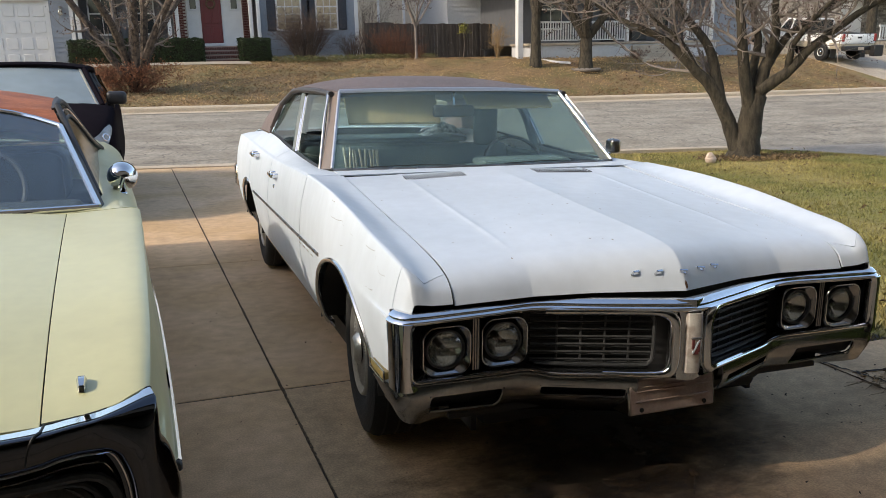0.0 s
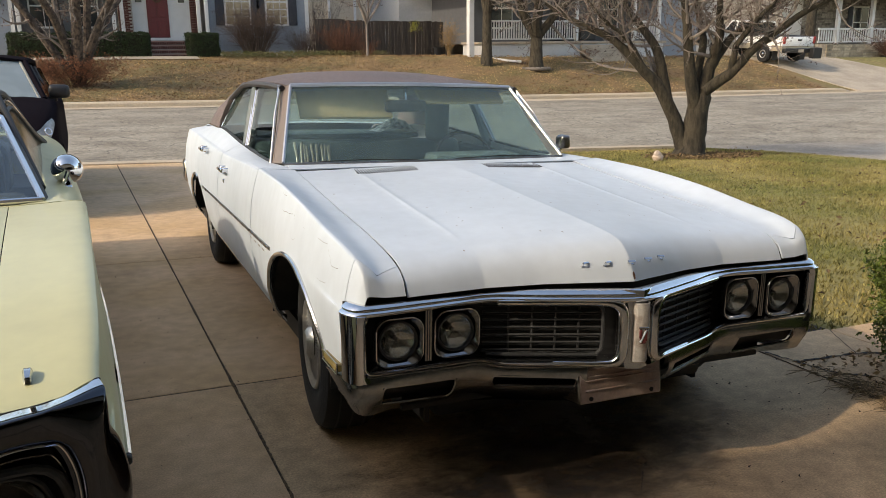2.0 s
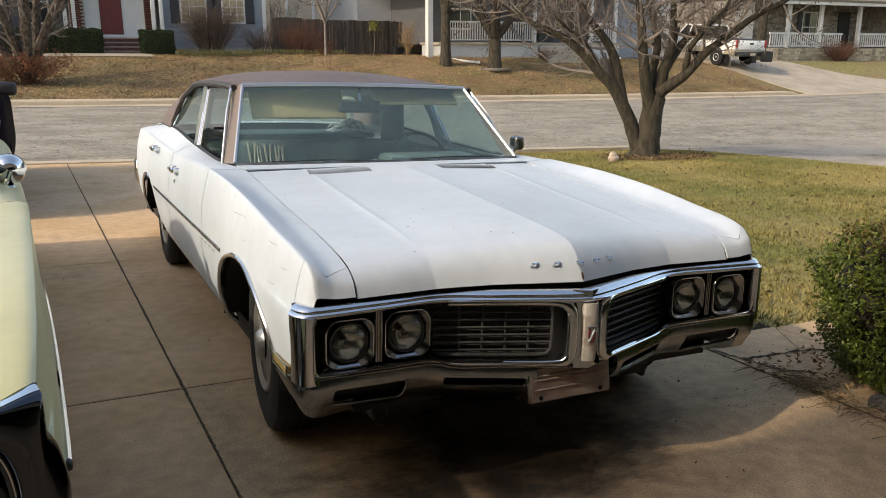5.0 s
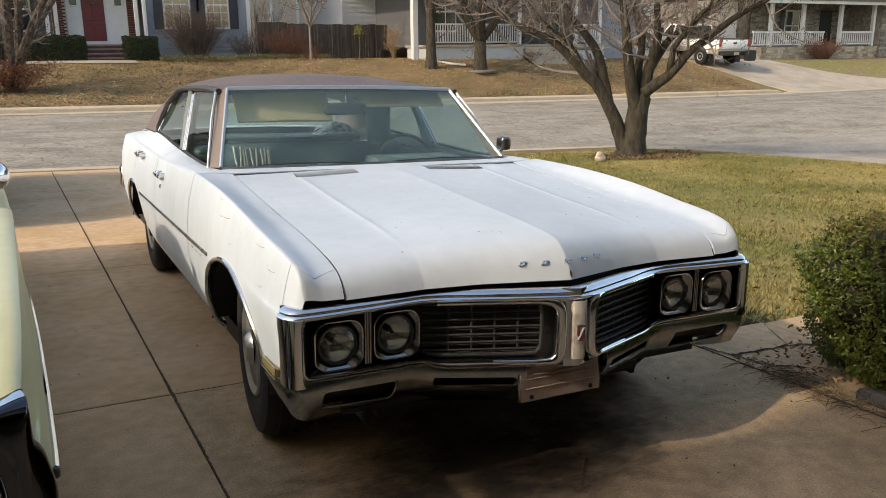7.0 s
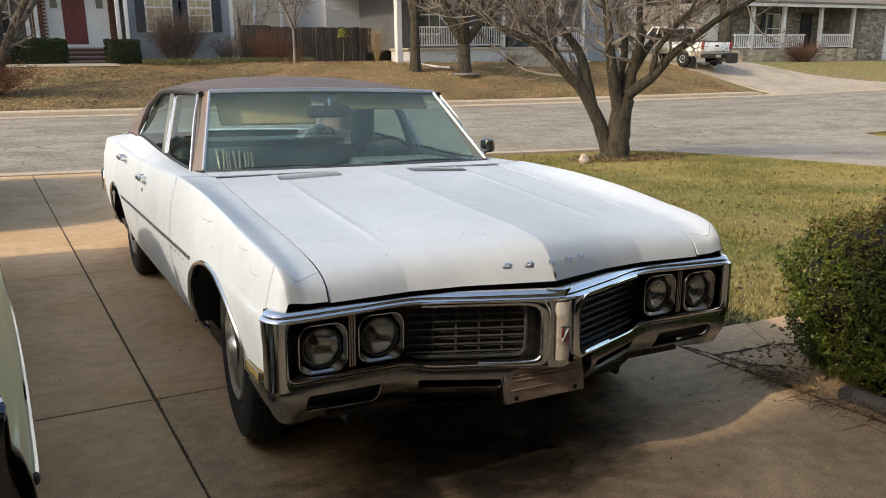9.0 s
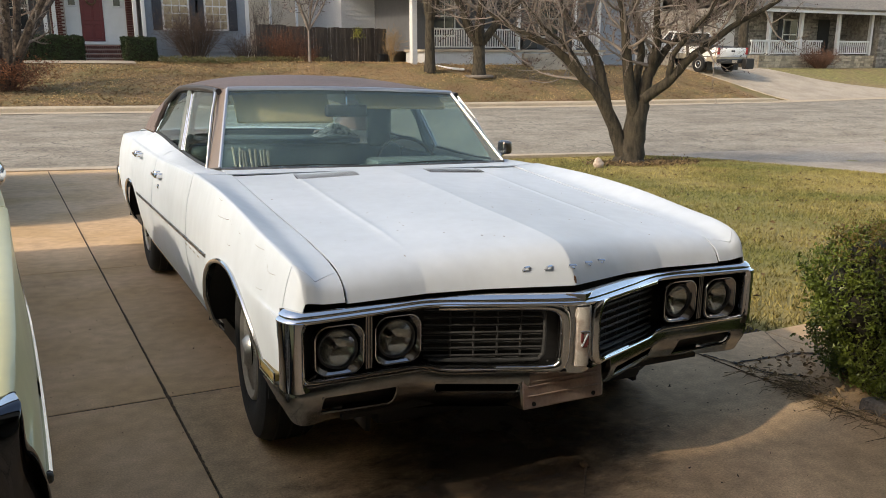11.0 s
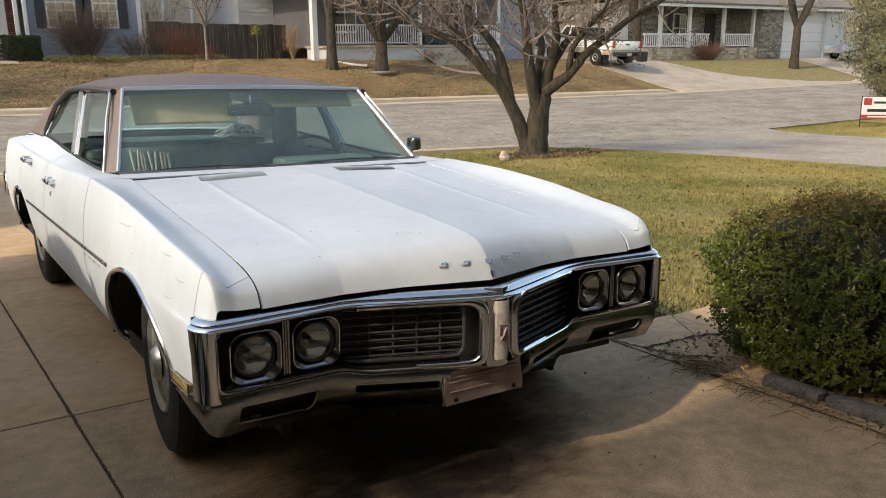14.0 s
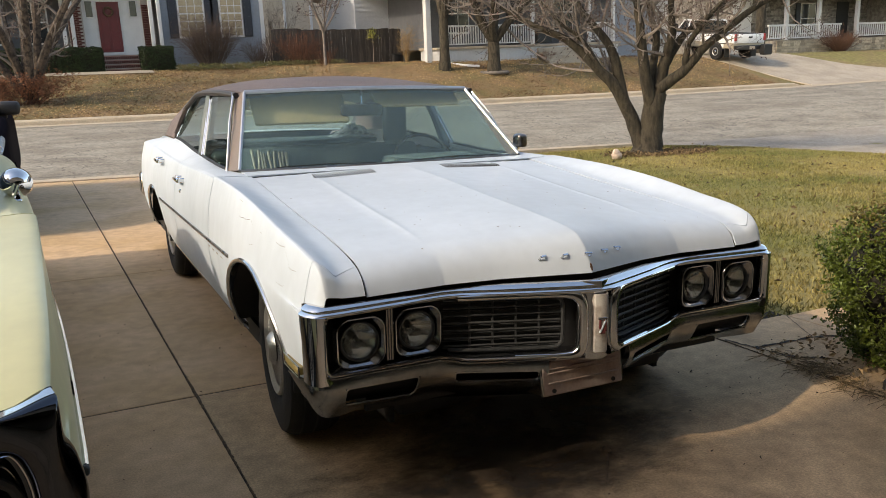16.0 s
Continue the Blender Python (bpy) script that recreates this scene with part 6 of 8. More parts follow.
GREYTWIG = mat("grey_brown_twig", (0.12, 0.085, 0.068), 0.9, var=0.25, scale=3, island=True)
BLADE = mat("grass_blade", (0.315, 0.255, 0.092), 0.85, var=0.25, scale=0.55, col2=(0.165, 0.165, 0.048), island=True, patch=(0.40, 0.66))
# near-black filler shell in place of the shade inside the foliage
COREDARK = mat("inner_shade", (0.025, 0.022, 0.014), 0.95, var=0.3)


def on_tree(base, R, offs):
    """Points given as (across, up, towards) from a tree's foot."""
    f = Vector((R[1], -R[0], 0))
    return [Vector(base) + Vector(R) * a + Vector((0, 0, u)) + f * c for a, u, c in offs]


# the maple on the near lawn, several stems from one foot
def near_tree():
    random.seed(11)
    bx, by = TREE_XY
    base = Vector((bx, by, gzf(bx, by) - 0.03))
    R = Vector((0.77, -0.64, 0))
    t = thing("bare_tree", "bare many-stemmed tree with rough grey bark on the near lawn", "tree", Matrix.Translation(base))
    limbs = [
        ([(-0.02, 0, 0), (0.0, 0.25, 0), (0.04, 0.55, 0), (0.07, 0.95, 0), (0.14, 1.2, 0)], 0.30, 0.17),
        ([(-0.12, 0.12, 0.03), (-0.22, 0.43, 0.05), (-0.43, 0.93, 0.1), (-0.73, 1.44, 0.2), (-1.03, 1.74, 0.3), (-1.44, 2.15, 0.4), (-1.84, 2.4, 0.45), (-2.3, 2.6, 0.5), (-2.8, 2.9, 0.5)], 0.17, 0.03),
        ([(-0.52, 1.1, 0.12), (-0.60, 1.55, 0.1), (-0.78, 2.1, 0), (-1.14, 2.55, -0.1), (-1.39, 2.9, -0.1), (-1.6, 3.4, -0.2), (-1.7, 4.2, -0.2)], 0.12, 0.03),
        ([(0.02, 0.95, 0.05), (-0.12, 1.64, 0.2), (-0.2, 2.3, 0.3), (-0.28, 2.8, 0.35), (-0.43, 3.4, 0.4), (-0.5, 4.6, 0.5)], 0.13, 0.03),
        ([(-0.02, 1.3, 0.0), (0.04, 1.75, -0.15), (0.08, 2.25, -0.3), (-0.03, 2.7, -0.4), (-0.1, 3.3, -0.5), (0.1, 4.6, -0.6)], 0.10, 0.03),
        ([(0.13, 1.0, 0), (0.24, 1.7, 0), (0.36, 2.3, 0.05), (0.32, 3.0, 0.1), (0.4, 4.7, 0.2)], 0.14, 0.03),
        ([(0.28, 1.75, 0), (0.53, 2.2, -0.1), (0.88, 2.5, -0.15), (1.39, 2.88, -0.2), (1.9, 3.4, -0.3), (2.3, 4.2, -0.3)], 0.085, 0.02),
        ([(0.16, 1.28, 0.06), (0.58, 1.60, 0.15), (0.88, 1.95, 0.2), (1.29, 2.33, 0.2), (1.84, 2.73, 0.25), (2.4, 3.05, 0.3), (3.0, 3.6, 0.3)], 0.115, 0.025),
        ([(0.62, 1.66, 0.15), (0.66, 2.1, 0.3), (0.98, 2.55, 0.45), (1.3, 3.0, 0.5), (1.6, 3.9, 0.6)], 0.07, 0.02),
        ([(-0.95, 1.68, 0.3), (-1.25, 2.2, 0.5), (-1.75, 2.65, 0.7), (-2.2, 3.2, 0.8)], 0.06, 0.015)]
    trunk, out, tips = [], [], []
    for offs, r0, r1 in limbs:
        pts = through_pts(on_tree((0, 0, 0), R, offs), 3)
        n = len(pts)
        rad = [r0 + (r1 - r0) * (i / (n - 1)) ** 0.85 for i in range(n)]
        if r0 > 0.25:
            rad[0], rad[1] = r0 * 1.35, r0 * 1.12
        pts = [Vector(p) + rvec(0.012) for p in pts]
        trunk.append(tube(pts, rad, 12))
        if r0 < 0.25:
            limb_branches(pts, rad, out, tips, 17, 2, 1.05, t0=0.33, kids=(6, 6, 4))
    part("trunk", join(*trunk), BARK, t, "rough furrowed trunk and limbs")
    part("branchwork", join(*out), TWIG, t, "grey twigs", kind="stuff")
    part("dried_fruit", beads([p for p in tips if random.random() < 0.40], 0.013, 2), BUD, t, "dark dried berries", kind="stuff")
    return t


TREE_XY = (8.80, 10.20)
near_tree()


def far_tree(name, label, xy, height, r, fork, stems, seed, bark=BARK, spread=0.45, lean=(0, 0), levels=2, count=9, buds=0.5, length=1.3):
    random.seed(seed)
    x, y = xy
    t = thing(name, label, "tree", Matrix.Translation((x, y, gzf(x, y) - 0.04)))
    trunk, out, tips = [], [], []
    if fork > 0:
        trunk.append(tube([(0, 0, 0), (lean[0] * 0.2, lean[1] * 0.2, fork * 0.3), (lean[0], lean[1], fork)], [r * 1.3, r, r * 0.85], 10))
    for k in range(stems):
        a = 2 * math.pi * (k + random.uniform(-0.3, 0.3)) / stems
        p = [Vector((lean[0] + r * 0.4 * math.cos(a), lean[1] + r * 0.4 * math.sin(a), max(0, fork - 0.1)))]
        d = Vector((math.cos(a) * spread, math.sin(a) * spread, 1)).normalized()
        for i in range(7):
            d = (d + rvec(0.16) + Vector((0, 0, 0.05))).normalized()
            p.append(p[-1] + d * (height - fork) / 7)
        rad = [r * (0.62 if fork else 0.8) * (1 - 0.85 * i / 7) + 0.012 for i in range(8)]
        trunk.append(tube(p, rad, 8))
        limb_branches(p, rad, out, tips, count, levels, length, t0=0.12, kids=(5, 5, 3))
    part("trunk", join(*trunk), bark, t)
    part("branchwork", join(*out), TWIG, t, "bare twigs", kind="stuff")
    if buds:
        part("dried_fruit", beads([p for p in tips if random.random() < buds], 0.022, 1), BUD, t, kind="stuff")
    return t


far_tree("bare_tree", "stout bare tree ringed with stones across the street", (14.66, 26.6), 6.5, 0.26, 1.45, 6, 21, spread=0.85, count=17, length=1.7)
far_tree("birch_tree", "bare tree of several pale peeling stems", (-2.15, 26.85), 8.0, 0.22, 0.30, 8, 22, bark=PALEBARK, spread=0.42, count=8)
far_tree("slender_tree", "slender young bare tree beside the fence", (9.0, 31.0), 4.6, 0.055, 1.5, 5, 23, spread=0.6, levels=2, count=7, length=0.8, bark=TWIG)
far_tree("dark_tree", "dark bare trunk close by the porch", (12.75, 27.2), 8.0, 0.20, 2.2, 3, 24, spread=0.3, count=7)
far_tree("bare_tree", "slim bare tree on the lawn of the stone house", (42.4, 26.3), 8.0, 0.24, 2.6, 4, 25, spread=0.45, count=8)
far_tree("bare_tree", "tall bare tree behind the pickup truck", (34.0, 36.0), 10.0, 0.30, 3.0, 4, 26, spread=0.35, count=8)
far_tree("bare_tree", "tall bare tree in front of the stone porch", (32.3, 29.4), 9.0, 0.26, 2.5, 4, 29, spread=0.35, count=8)
# bare trees far behind the houses
wood = far_tree("distant_tree", "tall bare tree far behind the houses", (-14.0, 52.0), 11.0, 0.30, 2.0, 6, 61, spread=0.5, count=9, buds=0, length=2.2)
wood["group"] = "distant trees"
random.seed(62)
for k in range(34):
    x, y = -14 + 3.0 * k + random.uniform(-1, 1), random.uniform(48, 62)
    copy_thing(wood, Matrix.Translation((x, y, gzf(x, y) - 0.1)) @ pose(0, 0, 0, 0, 0, random.uniform(0, 360)))
for k in range(16):
    x, y = 58 + 3.2 * k + random.uniform(-1, 1), random.uniform(24, 46)
    copy_thing(wood, Matrix.Translation((x, y, gzf(x, y) - 0.1)) @ pose(0, 0, 0, 0, 0, random.uniform(0, 360)))
# ring of stones
random.seed(5)
EDGESTONE = mat("grey_garden_stone", (0.17, 0.145, 0.125), 0.9, var=0.2, scale=6, bump=0.5, bscale=20)
ring = thing("stone_ring", "ring of dull grey rough stones round a tree foot", "stones", Matrix.Translation((14.66, 26.6, gzf(14.66, 26.6) - 0.02)))
def lump(rx, ry, rz, seed, seg=9):
    rng = random.Random(seed)
    ph = [rng.uniform(0, 6) for _ in range(6)]
    A = []
    for i in range(seg):
        th = math.pi * i / (seg - 1)
        A.append([((rx * (1 + 0.13 * math.sin(3 * a + ph[0]) + 0.1 * math.sin(5 * th + ph[1]))) * math.sin(th) * math.cos(a), ry * (1 + 0.12 * math.sin(2 * a + ph[2])) * math.sin(th) * math.sin(a), rz * (1 + 0.12 * math.sin(4 * a + ph[3])) * math.cos(th)) for a in np.linspace(0, 2 * math.pi, 13)[:-1]])
    return grid(np.array(A), close=True)
for k in range(13):
    a = 2 * math.pi * k / 13
    part("stone", tf(lump(0.15, 0.10, 0.075, k), Matrix.Translation(((0.48 + 0.05 * math.sin(k * 2.3)) * math.cos(a), 0.48 * math.sin(a), 0.03)) @ pose(0, 0, 0, 0, 0, math.degrees(a) + 90)), EDGESTONE, ring)
rx, ry = 7.55, 9.60
solo("rock", join(tf(lump(0.105, 0.09, 0.075, 77, 11), Matrix.Translation((0, 0, -0.03))), tf(lump(0.075, 0.065, 0.08, 41, 9), Matrix.Translation((-0.018, 0, 0.015)))), STONE, "pale pinkish stone standing by the tree", "rock", Matrix.Translation((rx, ry, gzf(rx, ry) + 0.10)))


def shrub(name, label, x, y, rx, ry, h, n, material, seed, r=0.006, leaf=None):
    """A bare shrub: many thin stems that fan out and divide."""
    random.seed(seed)
    out, tips = [], []
    for k in range(n):
        a, q = random.uniform(0, 2 * math.pi), random.random() ** 0.5
        d = Vector((q * rx * math.cos(a), q * ry * math.sin(a), h * random.uniform(0.7, 1.05)))
        grow(out, tips, (d.x * 0.3, d.y * 0.3, 0), d, d.length * 0.85, r, 2, up=0.0, wander=0.12, kids=(4, 4), ratio=0.42, spread=0.6)
    t = thing(name, label, "shrub", Matrix.Translation((x, y, gzf(x, y))))
    part("stemwork", join(*out), material, t, kind="stuff")
    if leaf:
        rng = np.random.default_rng(seed)
        P = np.array([tuple(p) for p in tips])
        P = np.repeat(P, 2, 0) + rng.normal(0, 0.04, (2 * len(P), 3))
        part("leaves", leaves(P, rng.normal(0, 1, P.shape), 0.06, rng), leaf, t, kind="stuff")
    return t


shrub("russet_shrub", "low russet shrub with dry leaves round the birch foot", -2.3, 26.45, 1.25, 0.5, 0.95, 90, RUSTTWIG, 31, leaf=mat("russet_leaf", (0.27, 0.115, 0.060), 0.9, var=0.3, scale=3, island=True))
shrub("bare_shrub", "tall bare shrub in front of the siding", 4.8, 33.7, 1.15, 0.45, 2.25, 190, GREYTWIG, 32, r=0.013)
shrub("bare_shrub", "bare shrub beside the house corner", 6.9, 33.7, 0.7, 0.4, 1.2, 70, GREYTWIG, 33, r=0.010)
shrub("russet_shrub", "russet bare shrub along the fence", 8.5, 33.0, 1.1, 0.5, 1.35, 110, RUSTTWIG, 34, r=0.008)
shrub("russet_shrub", "low russet shrub by the fence", 9.4, 32.2, 0.6, 0.4, 0.7, 36, RUSTTWIG, 35, r=0.008)
shrub("straw_shrub", "straw-coloured tall grass clump by the fence end", 12.15, 29.6, 0.20, 0.2, 1.4, 46, mat("dry_straw", (0.33, 0.22, 0.11), 0.9, var=0.2, island=True), 36)
shrub("russet_shrub", "rounded russet shrub before the stone porch", 38.3, 29.2, 1.25, 0.7, 1.15, 150, BROWNTWIG, 37, r=0.014)
shrub("dry_plant", "dry brown plant at the porch foot", 18.0, 27.9, 0.4, 0.3, 0.5, 26, RUSTTWIG, 38)


def clipped(name, label, m, rx, ry, h, n, size, leafmat, seed):
    """A hedge clipped to a box, its faces uneven."""
    rng = np.random.default_rng(seed)
    a = np.array([2 * rx * h, 2 * rx * 2 * ry, 2 * ry * h, 2 * ry * h])
    f = rng.choice(4, n, p=a / a.sum())
    u, v, dd = rng.uniform(-1, 1, n), rng.uniform(0, 1, n), rng.normal(0, 0.022, n)
    P, N = np.zeros((n, 3)), np.zeros((n, 3))
    for k, (pos, nor) in enumerate(((lambda u, v: (u * rx, -ry + 0 * u, v * h), (0, -1, 0.2)), (lambda u, v: (u * rx, (2 * v - 1) * ry, h + 0 * u), (0, 0, 1)), (lambda u, v: (rx + 0 * u, u * ry, v * h), (1, 0, 0.2)), (lambda u, v: (-rx + 0 * u, u * ry, v * h), (-1, 0, 0.2)))):
        q = f == k
        P[q], N[q] = np.stack(pos(u[q], v[q]), 1), nor
    P += N * dd[:, None] + 0.02 * np.sin(P[:, [1, 2, 0]] * 9 + seed)
    t = thing(name, label, "hedge", m)
    part("leaves", leaves(P, N, size, rng), leafmat, t, kind="stuff")
    part("shade_core", box(-rx + 0.05, rx - 0.05, -ry + 0.05, ry - 0.05, 0, h - 0.05, 0.06, 2), COREDARK, t)
    return t


# clipped hedges of the house opposite
for x0, x1, yy in ((-4.6, -2.6, 33.3), (-2.6, -1.1, 33.3), (-1.1, 0.45, 33.3)):
    clipped("hedge", "dark clipped box-shaped evergreen hedge", Matrix.Translation(((x0 + x1) / 2, yy, gzf(0, yy) - 0.02)), (x1 - x0) / 2, 0.45, 0.93, 4200, 0.07, HEDGELEAF, int(x0 * 10) + 90)
clipped("hedge", "dark clipped cube-shaped evergreen hedge by the steps", Matrix.Translation((2.55, 33.3, gzf(2, 33.3) - 0.02)), 0.60, 0.5, 0.92, 3600, 0.07, HEDGELEAF, 7)

# ---------------------------------------------------------------- houses across the street
SIDING = mat("pale_blue_grey_siding", (0.225, 0.25, 0.29), 0.6, var=0.06, scale=1.0)
WHITEWOOD = mat("white_painted_wood", (0.60, 0.60, 0.60), 0.5, var=0.05, scale=3)
GREYSIDING = mat("light_grey_siding", (0.50, 0.51, 0.53), 0.6, var=0.06, scale=1.0)
BEIGE = mat("beige_siding", (0.50, 0.42, 0.33), 0.7, var=0.06)
SHUTTER = mat("navy_shutter", (0.018, 0.022, 0.035), 0.5, var=0.15)
REDDOOR = mat("red_door_paint", (0.12, 0.009, 0.011), 0.4, var=0.08)
BRICK = mat("red_brown_brick", (0.125, 0.042, 0.034), 0.9, var=0.2, scale=8, island=True)
MORTAR = mat("mortar", (0.42, 0.38, 0.34), 0.95, var=0.1)
FENCEWOOD = mat("weathered_fence_wood", (0.068, 0.056, 0.049), 0.9, var=0.25, scale=3, col2=(0.040, 0.034, 0.030), stretch=(3, 3, 0.4), bump=0.3)
STONEWALL = mat("grey_ledge_stone", (0.265, 0.243, 0.215), 0.9, var=0.25, scale=6, col2=(0.165, 0.148, 0.128), island=True)
SHINGLE = mat("grey_brown_shingle", (0.20, 0.18, 0.155), 0.95, var=0.18, scale=5, bump=0.5, bscale=12)
# wall colour darkened, so the porch's shade is part of it
PORCHSHADE = mat("shade_darkened_porch_wall", (0.10, 0.104, 0.115), 0.7, var=0.1)
PANE = mat("dark_window_pane", (0.03, 0.035, 0.04), 0.06, var=0.2)
CURTAIN = mat("curtain_behind_pane", (0.40, 0.33, 0.22), 0.8, var=0.15, scale=6)


def laps(x0, x1, y, z0, z1, pitch=0.19):
    """Lapped boards on a wall that faces the street."""
    n = max(1, int(round((z1 - z0) / pitch)))
    rows = []
    for k in range(n):
        za, zb = z0 + (z1 - z0) * k / n, z0 + (z1 - z0) * (k + 1) / n
        rows += [(y - 0.024, za), (y - 0.004, zb)]
    return grid(np.array([[(x1, yy, zz), (x0, yy, zz)] for yy, zz in rows]))


def window_unit(parent, x0, x1, y, z0, z1, cols, rows_, pane=PANE, shutters=True):
    w = part("window", box(x0 - 0.07, x1 + 0.07, y - 0.06, y + 0.02, z0 - 0.08, z1 + 0.08, 0.01, 1), WHITEWOOD, parent, "white-framed sash window")
    part("pane", box(x0, x1, y - 0.066, y - 0.062, z0, z1), pane, w)
    for i in range(1, cols):
        x = x0 + (x1 - x0) * i / cols
        part("glazing_bar", box(x - 0.014, x + 0.014, y - 0.082, y - 0.064, z0, z1), WHITEWOOD, w)
    for j in range(1, rows_):
        z = z0 + (z1 - z0) * j / rows_
        k = 0.03 if j * 2 == rows_ else 0.014
        part("glazing_bar", box(x0, x1, y - 0.082, y - 0.064, z - k, z + k), WHITEWOOD, w)
    if shutters:
        for a, b in ((x0 - 0.46, x0 - 0.10), (x1 + 0.10, x1 + 0.46)):
            sh = part("shutter", box(a, b, y - 0.07, y - 0.02, z0 - 0.06, z1 + 0.06, 0.01, 1), SHUTTER, w, "dark navy louvred shutter")
            for k in range(10):
                z = z0 + (z1 - z0) * (k + 0.5) / 10
                part("louvre", box(a + 0.05, b - 0.05, y - 0.082, y - 0.066, z - 0.05, z + 0.03), SHUTTER, sh)
    return w


def gable_roof(parent, x0, x1, y0, y1, z, rise, material, over=0.4):
    ym = (y0 + y1) / 2
    A = np.array([[(x, y, zz) for y, zz in ((y0 - over, z - 0.15), (ym, z + rise), (y1 + over, z - 0.15))] for x in (x0 - over, x1 + over)])
    r = part("roof", grid(A), material, parent, "shingled roof", solid=0.12, smooth=False)
    part("gable", join(([(x0, y0, z), (x0, y1, z), (x0, ym, z + rise * 0.93)], [(0, 1, 2)]), ([(x1, y0, z), (x1, y1, z), (x1, ym, z + rise * 0.93)], [(0, 2, 1)])), WHITEWOOD, parent, smooth=False)
    return r


def bricks(parent, x0, x1, y, z0, z1, w=0.21, h=0.07, cap=300, material=None, limit=True):
    """Courses of bricks proud of a mortar bed, facing the street."""
    shared = mesh_of(box(-w / 2 + 0.006, w / 2 - 0.006, -0.03, 0.02, -h / 2 + 0.006, h / 2 - 0.006), "brick")
    shared.materials.append(material or BRICK)
    n = 0
    j = 0
    rest = []
    z = z0 + h / 2
    while z < z1:
        x = x0 + (w / 2 if j % 2 == 0 else 0)
        while x < x1 - w * 0.3:
            xx = min(max(x, x0 + w / 2), x1 - w / 2)
            if n < cap and limit:
                ob = new("brick", shared)
                ob.location, ob.parent = (xx, y, z), parent
            else:
                rest.append(tf(box(-w / 2 + 0.006, w / 2 - 0.006, -0.03, 0.02, -h / 2 + 0.006, h / 2 - 0.006), Matrix.Translation((xx, y, z))))
            n += 1
            x += w
        z += h
        j += 1
    if rest:
        part("brickwork", join(*rest), material or BRICK, parent, kind="stuff", smooth=False)


# house with the red door
G1 = 1.15
h1 = thing("blue_grey_house", "pale blue-grey clapboard house with a red front door", "house", Matrix.Translation((0, 0, 0)))
part("siding", laps(2.95, 7.35, 34.598, G1, 5.4), SIDING, part("wall", box(2.95, 7.35, 34.6, 43, G1 - 0.3, 5.4), SIDING, h1, "clapboard wall", smooth=False), smooth=False)
part("siding", laps(-5.35, -4.45, 34.598, G1, 4.2), SIDING, part("wall", box(-5.35, -4.45, 34.6, 43, G1 - 0.3, 4.2), SIDING, h1, smooth=False), smooth=False)
gw = part("wall", join(box(-10.6, -9.9, 34.6, 43, G1 - 0.3, 4.2), box(-9.9, -5.35, 34.6, 43, 3.75, 4.2)), SIDING, h1, smooth=False)
part("siding", laps(-10.6, -9.9, 34.598, G1, 4.2), SIDING, gw, smooth=False)
part("siding", laps(-9.9, -5.35, 34.598, 3.75, 4.2), SIDING, gw, smooth=False)
# unseen roof slab, added to darken the wall left of the door
part("porch_shade_roof", box(-5.15, -0.35, 32.9, 34.55, 4.35, 4.50, 0.02, 1), SHINGLE, h1, "unseen shingled porch roof added to shade the wall", smooth=False)
gd = part("garage_door", box(-9.85, -5.40, 34.72, 34.80, G1 - 0.1, 3.72), WHITEWOOD, h1, "white panelled garage door")
for i in range(8):
    for j in range(4):
        x, z = -9.72 + 0.545 * i, G1 + 0.05 + 0.64 * j
        part("door_panel", box(x, x + 0.42, 34.70, 34.725, z, z + 0.46, 0.012, 1), WHITEWOOD, gd)
part("door_trim", join(box(-9.95, -9.85, 34.57, 34.74, G1, 3.78), box(-5.40, -5.28, 34.57, 34.74, G1, 3.78), box(-9.95, -5.28, 34.57, 34.74, 3.72, 3.84)), WHITEWOOD, h1, smooth=False)
part("coach_lamp", join(box(-4.95, -4.80, 34.45, 34.58, 3.15, 3.42, 0.02, 1), box(-4.92, -4.83, 34.50, 34.6, 3.42, 3.5)), CHROME, h1, "small wall lantern")
part("porch_floor", box(-4.45, 2.95, 34.3, 36.2, G1 - 0.3, 1.84), MORTAR, h1, smooth=False)
part("porch_wall", box(-4.45, -0.25, 36.1, 36.3, 1.84, 4.6), PORCHSHADE, h1, "porch wall coloured dark for the porch's shade")
bp_ = part("brick_pier", box(-0.55, 0.02, 35.16, 36.2, 1.84, 4.4), MORTAR, h1, "brick pier beside the door", smooth=False)
bricks(bp_, -0.55, 0.02, 35.155, 1.86, 3.9)
bp_ = part("brick_pier", box(2.35, 2.80, 35.16, 36.2, 1.84, 4.4), MORTAR, h1, smooth=False)
bricks(bp_, 2.35, 2.80, 35.155, 1.86, 3.9)
part("door_wall", box(0.02, 2.35, 35.30, 35.5, 1.84, 4.6), WHITEWOOD, h1, "white panelled door surround")
fdo = part("front_door", box(0.60, 1.47, 35.24, 35.30, 1.97, 4.02, 0.01, 1), REDDOOR, h1, "dark red front door")
for z0, z1 in ((2.08, 2.65), (2.80, 3.85)):
    for x in (0.70, 1.08):
        part("door_panel", box(x, x + 0.29, 35.225, 35.245, z0, z1, 0.01, 1), REDDOOR, fdo)
part("threshold", box(0.52, 1.55, 35.05, 35.30, 1.86, 1.96, 0.01, 1), WHITEWOOD, fdo)
for x in (0.12, 1.85):
    sl_ = part("side_light", box(x, x + 0.36, 35.27, 35.31, 3.35, 4.1, 0.01, 1), WHITEWOOD, h1)
    part("pane", box(x + 0.05, x + 0.31, 35.262, 35.268, 3.42, 4.05), PANE, sl_)
wreath = tube([(1.035 + 0.17 * math.cos(a), 35.19, 3.62 + 0.17 * math.sin(a)) for a in np.linspace(0, 2 * math.pi, 20)[:-1]], 0.045, 7, closed=True)
